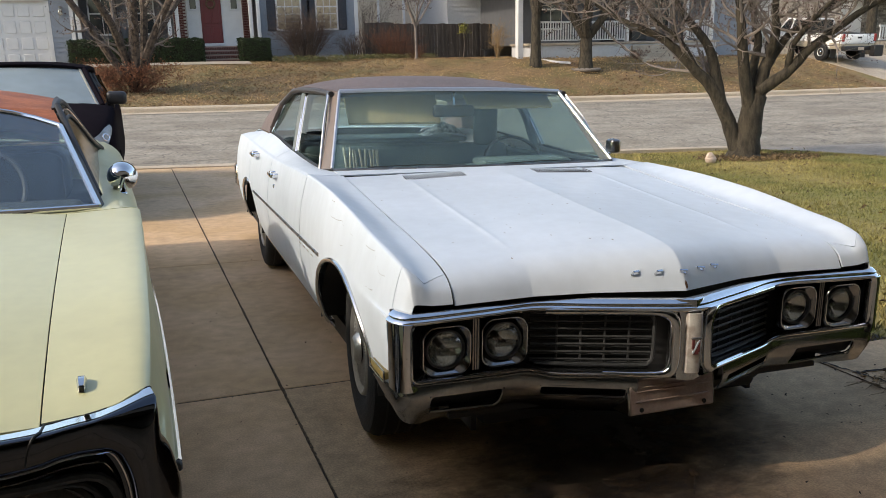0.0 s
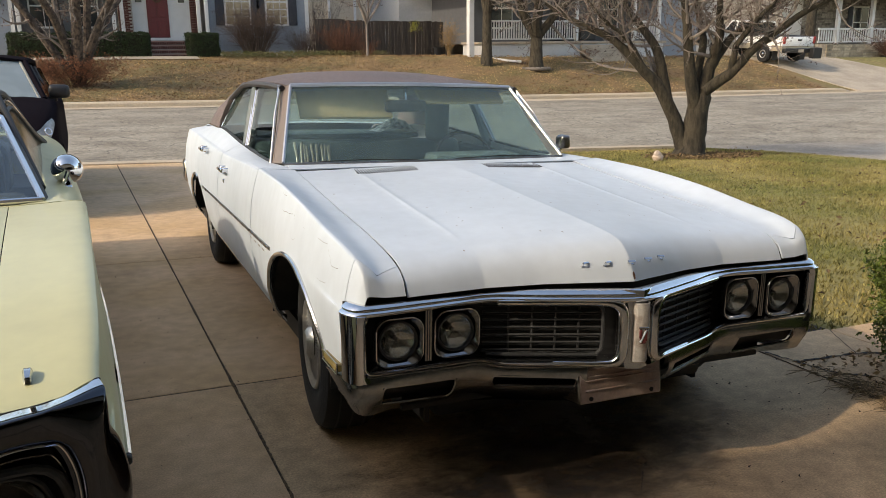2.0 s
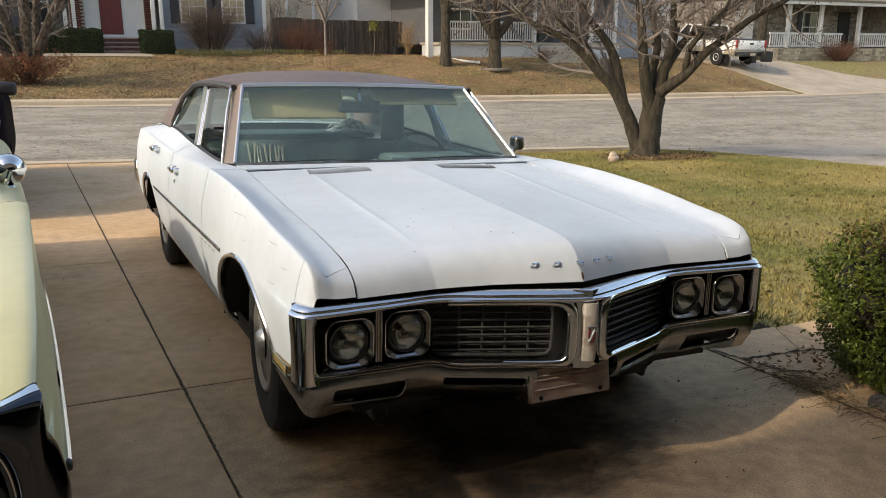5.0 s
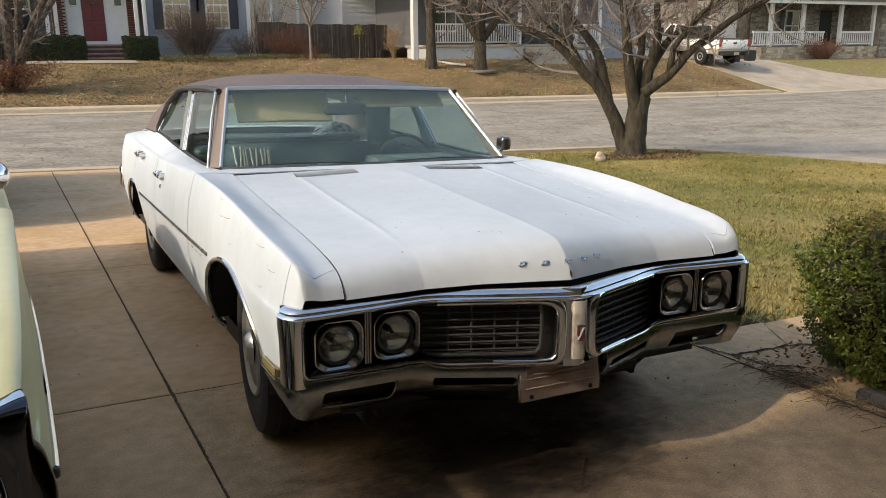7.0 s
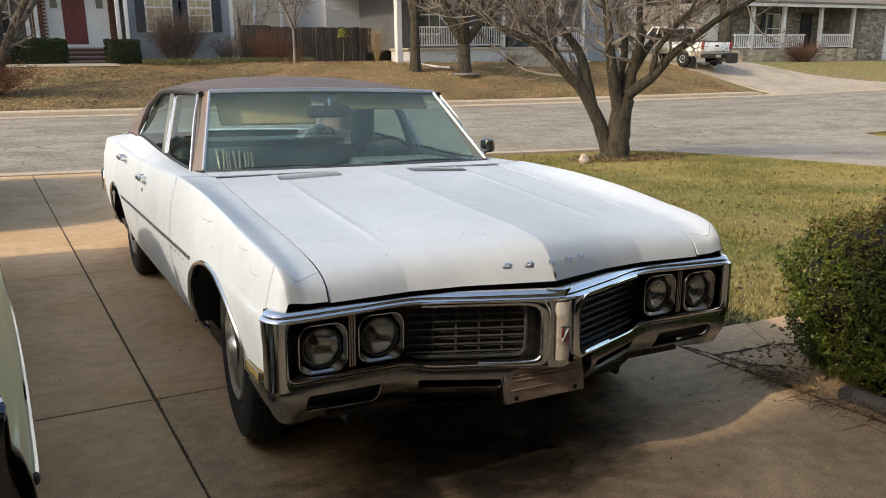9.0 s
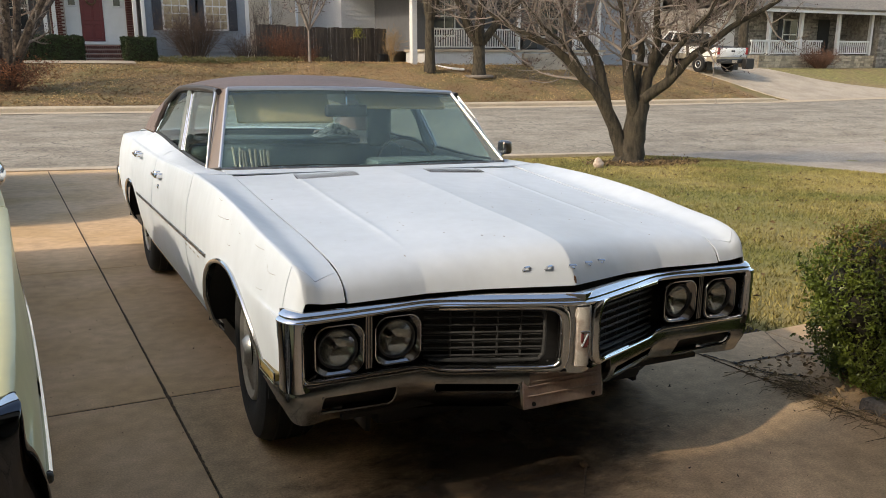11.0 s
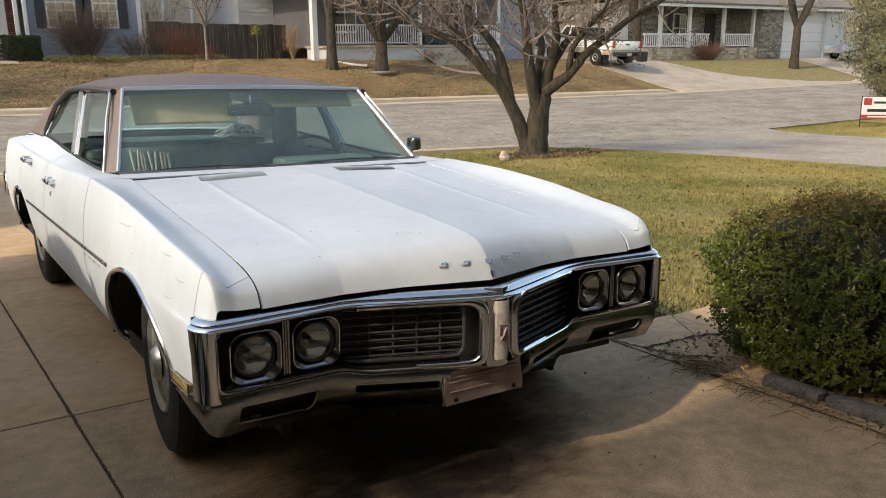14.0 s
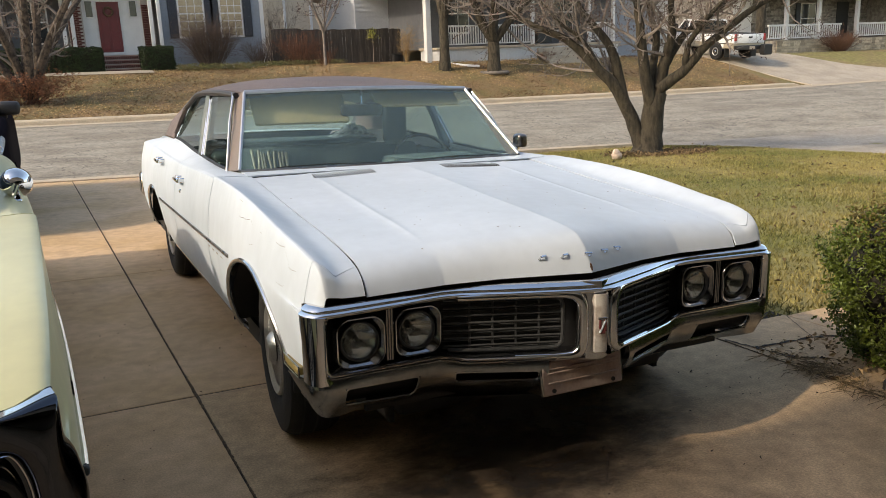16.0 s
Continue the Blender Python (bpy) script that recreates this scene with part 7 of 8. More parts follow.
solo("wreath", wreath, mat("dried_wreath", (0.13, 0.07, 0.04), 0.9, var=0.4, scale=20, bump=1.0, bscale=25), "small dried brown wreath on the red door", "wreath")
for x in (-4.25, -0.75, -0.42, 2.62, 2.95):
    part("porch_post", box(x - 0.075, x + 0.075, 34.36, 34.51, 1.84, 4.4, 0.012, 1), WHITEWOOD, h1, "white porch post")
pw = window_unit(h1, -2.35, -1.35, 36.1, 2.45, 4.1, 2, 2, shutters=False)
pw = window_unit(h1, -3.9, -2.9, 36.1, 2.45, 4.1, 2, 2, shutters=False)
window_unit(h1, 3.80, 4.78, 34.58, 2.52, 4.4, 3, 6, pane=CURTAIN)
window_unit(h1, 5.55, 6.42, 34.58, 2.52, 4.4, 3, 6, pane=CURTAIN)
part("corner_board", box(7.26, 7.42, 34.55, 34.66, G1, 5.4), WHITEWOOD, h1)
part("corner_board", box(-4.56, -4.42, 34.55, 34.66, G1, 4.3), WHITEWOOD, h1)
part("porch_beam", box(-4.45, 3.0, 34.34, 34.55, 4.35, 4.75), WHITEWOOD, h1)
part("upper_wall", box(-10.6, 7.35, 35.2, 43, 4.4, 6.6), SIDING, h1)
gable_roof(h1, -10.6, 7.35, 34.6, 43, 6.5, 2.4, SHINGLE)
part("foundation", box(2.95, 7.36, 34.56, 34.62, G1 - 0.2, G1 + 0.14), MORTAR, h1)
st = thing("brick_steps", "red brick steps with pale nosings up to the porch", "steps", Matrix())
for k in range(4):
    z0, z1 = G1 - 0.05 + 0.178 * k, G1 + 0.10 + 0.178 * k
    step = part("step", box(0.55, 2.0, 33.42 + 0.29 * k, 34.36, z0 - 0.03, z1), MORTAR, st, smooth=False)
    sm = mesh_of(box(-0.03, 0.03, -0.012, 0.05, -0.055, 0.055), "brick")
    sm.materials.append(BRICK)
    for i in range(20):
        ob = new("brick", sm)
        ob.location, ob.parent = (0.60 + 0.0715 * i, 33.415 + 0.29 * k, z1 - 0.06), step
part("nosing", join(*[box(0.53, 2.02, 33.38 + 0.29 * k, 33.46 + 0.29 * k, G1 + 0.10 + 0.178 * k, G1 + 0.128 + 0.178 * k) for k in range(4)]), mat("pale_pink_brick", (0.40, 0.24, 0.20), 0.9, var=0.1), st, smooth=False)
solo("front_walk", sheet(-9.5, 2.25, 32.0, 32.9, 20, 4, 0.035), WALKWAY, "pale concrete walk below the hedges", "path", kind="structure")
# ivy bed under the windows
rng = np.random.default_rng(3)
P = np.stack([rng.uniform(3.2, 10.4, 2600), rng.normal(32.6, 0.28, 2600), np.zeros(2600)], 1)
P[:, 2] = gz(P[:, 0], P[:, 1]) + rng.uniform(0.02, 0.22, 2600)
solo("ground_ivy", leaves(P, np.tile([0, -0.4, 1.0], (2600, 1)), 0.09, rng), foliage("ivy_leaf", (0.12, 0.13, 0.045), (0.17, 0.13, 0.06)), "low dull green ground ivy along the house", "ivy", kind="stuff")

# board fence between the houses
fence = thing("board_fence", "weathered dark brown board fence", "fence", Matrix())
random.seed(9)
x = 7.45
while x < 13.6:
    w = random.uniform(0.125, 0.145)
    z = gzf(x, 33) - 0.05
    tall = 2.66 if x > 8.8 else 2.72
    part("board", box(x, x + w - 0.008, 33.6 + random.uniform(-0.01, 0.01), 33.625, z, tall + random.uniform(-0.02, 0.02) - 0.03 * max(0, (x - 9) / 4), 0.003, 1), FENCEWOOD, fence)
    x += w
for z in (1.5, 2.3):
    part("rail", box(7.45, 13.6, 33.625, 33.66, z, z + 0.09), FENCEWOOD, fence)
solo("waste_bin", join(box(12.98, 13.30, 33.0, 33.3, gzf(13, 33), gzf(13, 33) + 0.36, 0.03, 2), box(12.95, 13.33, 32.97, 33.33, gzf(13, 33) + 0.36, gzf(13, 33) + 0.41, 0.015, 1)), DARKPLASTIC, "small dark bin standing at the fence", "bin")
# a sprig of yellow-green leaves before the fence
rng = np.random.default_rng(91)
P = rng.normal(0, 1, (150, 3)) * np.array([0.13, 0.10, 0.12]) + np.array([0, 0, 1.28])
yb_ = thing("yellow_shrub", "thin shrub with a tuft of yellow-green leaves by the fence", "shrub", Matrix.Translation((12.0, 33.2, gzf(12.0, 33.2))))
part("leaves", leaves(P, rng.normal(0, 1, P.shape), 0.085, rng), foliage("yellow_green_leaf", (0.30, 0.29, 0.06), (0.22, 0.24, 0.05)), yb_, kind="stuff")
part("stem", tube([(0, 0, -0.02), (0.05, 0, 0.6), (0.0, 0, 1.3)], [0.02, 0.014, 0.008], 6), TWIG, yb_)
bh = thing("beige_house", "beige house behind the fence", "house", Matrix())
part("siding", laps(9.2, 14.2, 45.99, 0.9, 6, 0.22), BEIGE, part("wall", box(9.2, 14.2, 46, 54, 0.8, 6), BEIGE, bh, smooth=False), smooth=False)
part("corner_board", join(box(11.4, 11.55, 45.93, 46.0, 0.9, 6), box(13.0, 13.15, 45.93, 46.0, 0.9, 6)), WHITEWOOD, bh, smooth=False)
gable_roof(bh, 9.2, 14.2, 46, 54, 6.0, 2.0, SHINGLE)
shrub("bare_shrub", "bare shrub behind the fence", 8.6, 38.0, 1.4, 0.6, 3.4, 40, GREYTWIG, 39, r=0.014)

# white porch house
h2 = thing("white_porch_house", "light grey house with a white railed front porch", "house", Matrix())
G2 = 0.95
part("siding", laps(11.9, 23.7, 34.99, 1.0, 4.6, 0.22), GREYSIDING, part("wall", box(11.9, 23.7, 35.0, 40, 0.8, 4.6), GREYSIDING, h2, smooth=False), smooth=False)
part("siding", laps(13.6, 22.2, 30.59, 1.62, 4.6), PORCHSHADE, part("porch_wall", box(13.6, 22.2, 30.6, 35.1, 1.6, 4.6), PORCHSHADE, h2, "blue-grey porch wall, coloured darker for the porch's shade", smooth=False), smooth=False)
part("porch_base", box(13.3, 22.4, 28.55, 30.7, 0.7, 1.56), GREYSIDING, h2, "grey skirting below the porch", smooth=False)
part("porch_deck", box(13.2, 22.5, 28.45, 30.7, 1.56, 1.66, 0.01, 1), WALKWAY, h2)
part("siding", laps(22.2, 24.6, 28.89, 0.8, 4.3), SIDING, part("wing", box(22.2, 24.6, 28.9, 36, 0.7, 4.3), SIDING, h2, "pale side wing", smooth=False), smooth=False)
window_unit(h2, 14.6, 15.6, 30.6, 2.3, 3.9, 2, 2, shutters=False)
window_unit(h2, 20.2, 21.2, 30.6, 2.3, 3.9, 2, 2, shutters=False)
part("porch_door", box(17.6, 18.5, 30.54, 30.6, 1.68, 3.75, 0.01, 1), BLACK, h2)
for x in (13.35, 17.75, 20.75, 22.1):
    part("porch_post", box(x - 0.07, x + 0.07, 28.50, 28.64, 1.66, 4.4, 0.012, 1), WHITEWOOD, h2, "white porch post")
part("porch_beam", box(13.2, 22.3, 28.48, 28.66, 4.3, 4.6), WHITEWOOD, h2)
for x0, x1 in ((13.45, 17.68), (20.82, 22.05)):
    rl = part("railing", box(x0, x1, 28.53, 28.60, 2.46, 2.53, 0.008, 1), WHITEWOOD, h2, "white railing")
    part("lower_rail", box(x0, x1, 28.545, 28.585, 1.74, 1.79), WHITEWOOD, rl)
    sm = mesh_of(box(-0.02, 0.02, -0.02, 0.02, 0, 0.68), "baluster")
    sm.materials.append(WHITEWOOD)
    n = int((x1 - x0) / 0.115)
    for i in range(n):
        ob = new("baluster", sm)
        ob.location, ob.parent = (x0 + (x1 - x0) * (i + 0.5) / n, 28.565, 1.78), rl
for k in range(4):
    part("step", box(17.95, 20.6, 27.55 + 0.28 * k, 28.6, 0.75, 0.98 + 0.17 * k, 0.01, 1), WALKWAY, h2, "grey porch step")
part("column", box(12.58, 12.82, 28.5, 28.78, 0.8, 4.6, 0.02, 1), WHITEWOOD, h2, "white flaking column")
sp_ = [(13.32, 28.42, 4.4), (13.30, 28.42, 1.2), (13.36, 28.35, 1.02), (13.9, 27.6, 0.90), (14.25, 27.1, 0.86)]
part("downspout", tube(sp_, 0.05, 6), WHITEWOOD, h2, "white downspout with a kicked-out foot")
part("downspout", tube([(22.3, 28.82, 4.4), (22.3, 28.80, 1.1), (22.5, 28.5, 0.95)], 0.05, 6), WHITEWOOD, h2)
gable_roof(h2, 11.9, 23.7, 28.6, 40, 4.4, 1.4, SHINGLE)
gr = thing("porch_grill", "dark covered grill standing on the porch", "grill", Matrix.Translation((18.9, 29.6, 1.66)))
part("lid", tf(lump(0.45, 0.28, 0.26, 3), Matrix.Translation((0, 0, 0.85))), DARKPLASTIC, gr)
part("cart", box(-0.40, 0.40, -0.24, 0.24, 0.05, 0.78, 0.03, 1), DARKPLASTIC, gr)

# stone house with its porch and garage
h3 = thing("stone_house", "ranch house of grey ledge stone with white porch railing", "house", Matrix())
G3 = 0.70
part("wall", box(33.0, 46.2, 32.0, 42, 0.4, 4.0), STONEWALL, h3, "grey stone wall", smooth=False)
random.seed(12)
def ledge(x0, x1, y, z0, z1):
    V = []
    z = z0
    while z < z1:
        h = random.uniform(0.07, 0.16)
        x = x0
        while x < x1:
            w = random.uniform(0.2, 0.6)
            V.append(box(x, min(x + w, x1) - 0.012, y - random.uniform(0.02, 0.05), y + 0.05, z, min(z + h, z1) - 0.012))
            x += w
        z += h
    return join(*V)
part("siding", laps(32.9, 34.35, 31.97, 0.6, 3.9), WHITEWOOD, h3, "white lap siding", smooth=False)
part("stone_facing", ledge(34.38, 44.0, 31.99, 0.7, 3.9), STONEWALL, h3, kind="stuff", smooth=False)
part("stone_facing", ledge(34.2, 44.2, 29.98, 0.5, 1.42), mat("tan_ledge_stone", (0.46, 0.38, 0.28), 0.9, var=0.2, scale=6, island=True), h3, "tan stone porch base", kind="stuff", smooth=False)
part("stone_facing", ledge(43.9, 46.2, 29.8, 0.5, 3.8), STONEWALL, h3, kind="stuff", smooth=False)
part("porch_base", box(34.2, 44.2, 30.0, 32.1, 0.4, 1.42), STONEWALL, h3, smooth=False)
part("pier", box(43.9, 46.2, 29.82, 33, 0.4, 3.9), STONEWALL, h3, smooth=False)
for x in (34.95, 37.45, 40.6, 43.5):
    part("porch_post", box(x - 0.10, x + 0.10, 29.98, 30.18, 1.42, 3.75, 0.015, 1), WHITEWOOD, h3, "white porch post")
for x0, x1 in ((33.6, 37.35), (37.55, 39.3), (40.7, 43.4)):
    rl = part("railing", box(x0, x1, 30.02, 30.12, 2.15, 2.25), WHITEWOOD, h3, "white railing")
    part("lower_rail", box(x0, x1, 30.04, 30.10, 1.50, 1.57), WHITEWOOD, rl)
    sm = mesh_of(box(-0.03, 0.03, -0.02, 0.02, 0, 0.62), "baluster")
    sm.materials.append(WHITEWOOD)
    n = int((x1 - x0) / 0.17)
    for i in range(n):
        ob = new("baluster", sm)
        ob.location, ob.parent = (x0 + (x1 - x0) * (i + 0.5) / n, 30.07, 1.55), rl
window_unit(h3, 38.2, 39.3, 31.94, 1.8, 3.4, 2, 2, shutters=True)
part("porch_door", box(41.2, 42.2, 31.90, 31.96, 1.45, 3.5, 0.01, 1), BLACK, h3)
gd3 = part("garage_door", box(46.3, 51.2, 30.1, 30.2, 0.5, 3.0), WHITEWOOD, h3, "white garage door")
for j in range(1, 4):
    part("door_seam", box(46.3, 51.2, 30.085, 30.10, 0.5 + 0.62 * j, 0.52 + 0.62 * j), SIDING, gd3)
part("garage_wall", join(box(46.2, 51.4, 30.05, 38, 3.0, 3.9), box(51.25, 53.5, 29.9, 38, 0.4, 3.9)), GREYSIDING, h3, smooth=False)
part("eave", box(33.0, 53.6, 29.3, 29.5, 3.70, 3.88), WHITEWOOD, h3, "white eave board")
A = np.array([[(x, 29.25, 3.86), (x, 35.5, 6.2), (x, 42.4, 3.8)] for x in np.linspace(32.6, 54.0, 20)])
part("roof", grid(A), SHINGLE, h3, "grey-brown shingled roof", solid=0.12, smooth=False)
wh_ = thing("white_house", "plain white house beyond the pickup truck", "house", Matrix())
part("siding", laps(30.4, 33.4, 36.99, 0.8, 5.5, 0.22), WHITEWOOD, part("wall", box(30.4, 33.4, 37.0, 45, 0.4, 5.5), WHITEWOOD, wh_, smooth=False), smooth=False)
part("window", box(31.4, 32.2, 36.93, 37.0, 1.5, 2.4), PANE, wh_)
gable_roof(wh_, 30.4, 33.4, 37.0, 45, 5.5, 2.0, SHINGLE)
tan_ = thing("tan_house", "plain tan house at the end of the street", "house", Matrix())
part("siding", laps(56, 70, 31.99, 0.5, 5.5, 0.22), BEIGE, part("wall", box(56, 70, 32, 42, 0.3, 5.5), BEIGE, tan_, smooth=False), smooth=False)
window_unit(tan_, 59, 60.5, 32.0, 1.6, 3.2, 2, 2, shutters=False)
gable_roof(tan_, 56, 70, 32, 42, 5.5, 2.5, SHINGLE)
# drives on the far side
A = []
for i in range(13):
    v = i / 12
    y = 22.95 + 9.0 * v
    xl = 28.7 - 2.8 * v
    xr = float(np.interp(v, [0, 0.1, 0.2, 0.35, 0.6, 1.0], [45.0, 39.0, 36.5, 34.3, 32.9, 31.0]))
    A.append([(xl, y, gzf(xl, y) - 0.05)] + [(xl + (xr - xl) * u, y, gzf(xl + (xr - xl) * u, y) + 0.03) for u in np.linspace(0, 1, 8)] + [(xr, y, gzf(xr, y) - 0.05)])
solo("far_drive", grid(np.array(A)), WALKWAY, "pale concrete drive that rises from the far kerb", "driveway", kind="structure")
A = [[(x, y, gzf(x, y) + 0.03) for x in np.linspace(45.5, 52, 6)] for y in np.linspace(23, 30, 10)]
solo("garage_drive", grid(np.array(A)), WALKWAY, "pale concrete drive of the stone house", "driveway", kind="structure")
# neighbour's drive on the near side
A = []
for i in range(25):
    y = -10 + 22.05 * i / 24
    xl = float(np.interp(y, [-10, 5, 7.6, 10.2, 11.2, 12.05], [13.8, 12.5, 12.1, 11.5, 11.0, 10.0]))
    xr = float(np.interp(y, [-10, 9.3, 11, 12.05], [19.0, 18.2, 18.4, 19.2]))
    A.append([(xl, y, gzf(xl, y) - 0.05)] + [(xl + (xr - xl) * u, y, gzf(xl + (xr - xl) * u, y) + 0.012) for u in np.linspace(0, 1, 12)])
solo("neighbour_drive", grid(np.array(A)), OLDDRIVE, "dull grey-brown concrete drive beside the lawn", "driveway", kind="structure")

# ---------------------------------------------------------------- pickup truck and far car
TRUCKWHITE = mat("white_truck_paint", (0.80, 0.80, 0.79), 0.3, var=0.03, coat=0.5)
TRUCKTAN = mat("tan_truck_paint", (0.36, 0.31, 0.235), 0.35, var=0.05, coat=0.4)
tx, ty = TRUCK_XY = (28.2, 26.2)
slope = math.degrees(math.atan2(gzf(tx, ty + 4) - gzf(tx, ty + 0.8), 3.2))
truck = thing("pickup_truck", "white pickup truck with a tan lower body parked on the drive", "truck", Matrix.Translation((tx, ty, gzf(tx, ty + 1) + 0.01)) @ pose(0, 0, 0, slope * 0.6, 0, -2))
part("bed", join(box(-0.95, 0.95, 0.05, 2.35, 0.78, 1.21, 0.05, 2)), TRUCKWHITE, truck, "white load bed")
part("bed_well", box(-0.80, 0.80, 0.14, 2.25, 1.17, 1.225), BLACK, truck)
tgate = part("tailgate", box(-0.80, 0.80, 0.0, 0.06, 0.80, 1.19, 0.02, 2), TRUCKWHITE, truck)
part("gate_handle", box(-0.12, 0.12, -0.012, 0.01, 1.02, 1.10, 0.01, 1), BLACK, tgate)
part("lower_body", box(-0.955, 0.955, 0.06, 5.5, 0.55, 0.82, 0.04, 2), TRUCKTAN, truck, "tan lower body")
for s in (-1, 1):
    part("tail_lamp", box(s * 0.875 - 0.07, s * 0.875 + 0.07, -0.01, 0.06, 0.90, 1.22, 0.02, 1), RED, truck, "red tail lamp")
    for y in (1.15, 4.55):
        part("wheel_arch", box(s * 0.93 - 0.04, s * 0.93 + 0.045, y - 0.47, y + 0.47, 0.52, 0.86, 0.10, 3), TRUCKWHITE, truck)
        part("arch_gap", tf(lathe([(0.0, s * 0.96 * 0 + 0.0), (0.43, 0.0)], 28), Matrix.Translation((s * 0.985, y, 0.42))), BLACK, truck)
        wheel(truck, s * 0.90, y, 0.385, s, r=0.385, w=0.25, cover=BRIGHT, ribs=8)
    part("mud_flap", box(s * 0.83 - 0.15, s * 0.83 + 0.15, 0.55, 0.58, 0.14, 0.55), BLACK, truck)
    part("side_mirror", box(s * 1.12 - 0.1, s * 1.12 + 0.1, 3.9, 4.0, 1.32, 1.62, 0.03, 1), BLACK, truck)
part("rear_bumper", box(-0.92, 0.92, -0.16, 0.06, 0.50, 0.70, 0.03, 2), DARKPLASTIC, truck, "dark step bumper")
part("hitch", box(0.50, 1.02, -0.42, -0.14, 0.26, 0.74, 0.03, 1), BLACK, truck, "black box on the hitch")
part("number_plate", box(-0.16, 0.16, -0.17, -0.162, 0.53, 0.66), WALKWAY, truck)
cab = part("cab", join(box(-0.94, 0.94, 2.40, 4.25, 0.78, 1.21, 0.05, 2)), TRUCKWHITE, truck, "white crew cab")
part("cab_roof", join(box(-0.78, 0.78, 2.55, 3.75, 1.75, 1.82, 0.03, 2)), TRUCKWHITE, cab)
for x0, y0, x1, y1 in ((-0.90, 2.42, -0.76, 2.58), (0.90, 2.42, 0.76, 2.58), (-0.90, 4.22, -0.76, 3.72), (0.90, 4.22, 0.76, 3.72), (-0.92, 3.35, -0.77, 3.3), (0.92, 3.35, 0.77, 3.3)):
    part("cab_pillar", tube([(x0, y0, 1.19), (x1, y1, 1.79)], 0.055, 8), TRUCKWHITE, cab)
part("rear_glass", box(-0.72, 0.72, 2.46, 2.49, 1.24, 1.74), PANE, cab)
for s in (-1, 1):
    part("side_glass", grid(np.array([[(s * 0.91, 2.50, 1.22), (s * 0.91, 4.15, 1.22)], [(s * 0.785, 2.62, 1.76), (s * 0.785, 3.70, 1.76)]])), PANE, cab, solid=0.01)
    for y in (2.62, 3.42):
        part("door_handle", box(s * 0.955 - 0.01, s * 0.955 + 0.015, y, y + 0.16, 1.10, 1.14), BLACK, cab)
part("windscreen", grid(np.array([[(-0.86, 4.2, 1.21), (0.86, 4.2, 1.21)], [(-0.74, 3.74, 1.77), (0.74, 3.74, 1.77)]])), PANE, cab, solid=0.01)
part("bonnet", box(-0.90, 0.90, 4.2, 5.5, 0.80, 1.22, 0.10, 3), TRUCKWHITE, truck)

far_car = thing("silver_car", "silver compact car on the drive of the stone house", "car", Matrix.Translation((48.9, 27.9, gzf(48.9, 27.9) + 0.03)) @ pose(0, 0, 0, 0, 0, -112))
SILVER = mat("silver_paint", (0.34, 0.35, 0.36), 0.3, 0.5, var=0.04, coat=0.5)
prof = [(0.0, 0.45), (0.05, 0.72), (0.9, 0.92), (1.6, 1.40), (2.0, 1.52), (3.2, 1.50), (3.9, 1.05), (4.3, 0.98), (4.45, 0.5)]
A = np.array([[(u * (0.86 if z < 1.0 else 0.64), y, z - 0.06 * abs(u) ** 3) for u in np.linspace(-1, 1, 11)] for y, z in prof])
part("upper_body", grid(A), SILVER, far_car)
for s in (-1, 1):
    part("flank", box(s * 0.86 - 0.03, s * 0.86 + 0.03, 0.05, 4.42, 0.25, 0.92, 0.03, 2), SILVER, far_car)
    part("side_glass", grid(np.array([[(s * 0.85, 1.2, 0.92), (s * 0.85, 3.8, 0.95)], [(s * 0.66, 1.8, 1.42), (s * 0.66, 3.2, 1.42)]])), PANE, far_car, solid=0.01)
    for y in (0.85, 3.45):
        wheel(far_car, s * 0.80, y, 0.32, s, r=0.32, ribs=10, cover=BRIGHT)

# cedar and the sign on the far corner
def cedar(x, y):
    rng = np.random.default_rng(17)
    n = 30000
    z = 0.75 + 6.0 * rng.uniform(0, 1, n) ** 0.9
    a = rng.uniform(0, 2 * np.pi, n)
    full = np.interp(z, [0.75, 1.3, 2.2, 3.5, 5.0, 6.8], [0.45, 1.25, 1.9, 2.15, 1.7, 0.5])
    r = full * (0.62 + 0.38 * np.sin(a * 7 + z * 3.1) * np.sin(a * 3 - z * 2.2)) * rng.uniform(0.55, 1.05, n) ** 0.6
    P = np.stack([r * np.cos(a), r * np.sin(a), z - 0.12 * r], 1)
    t = thing("cedar_tree", "ragged grey-green cedar on the corner lawn", "tree", Matrix.Translation((x, y, gzf(x, y))))
    part("trunk", tube([(0, 0, -0.1), (0.03, 0, 2.5), (0, 0.03, 6.6)], [0.16, 0.11, 0.02], 8), BARK, t)
    for k in range(26):
        w, zz = k * 2.4, 0.9 + 0.2 * k
        l = float(np.interp(zz, [0.75, 1.3, 2.2, 3.5, 5.0, 6.8], [0.4, 1.1, 1.7, 1.9, 1.5, 0.4]))
        part("branch", tube([(0, 0, zz), (l * 0.5 * math.cos(w), l * 0.5 * math.sin(w), zz + 0.15), (l * math.cos(w), l * math.sin(w), zz - 0.05)], [0.035, 0.022, 0.008], 6), BARK, t)
    N = np.stack([np.cos(a), np.sin(a), -0.4 * np.ones(n)], 1)
    part("foliage", leaves(P, N, 0.13, rng, fold=0.1, narrow=0.30), CEDARLEAF, t, kind="stuff")
cedar(23.5, 10.7)
sg = thing("yard_sign", "white and red yard sign in a black metal frame", "sign", Matrix.Translation((21.3, 10.0, gzf(21.3, 10.0) - 0.17)) @ pose(0, 0, 0, 0, 0, -48))
for x in (-0.46, 0.46):
    part("frame_post", tube([(x, 0, -0.1), (x, 0, 1.05)], 0.014, 6), BLACK, sg)
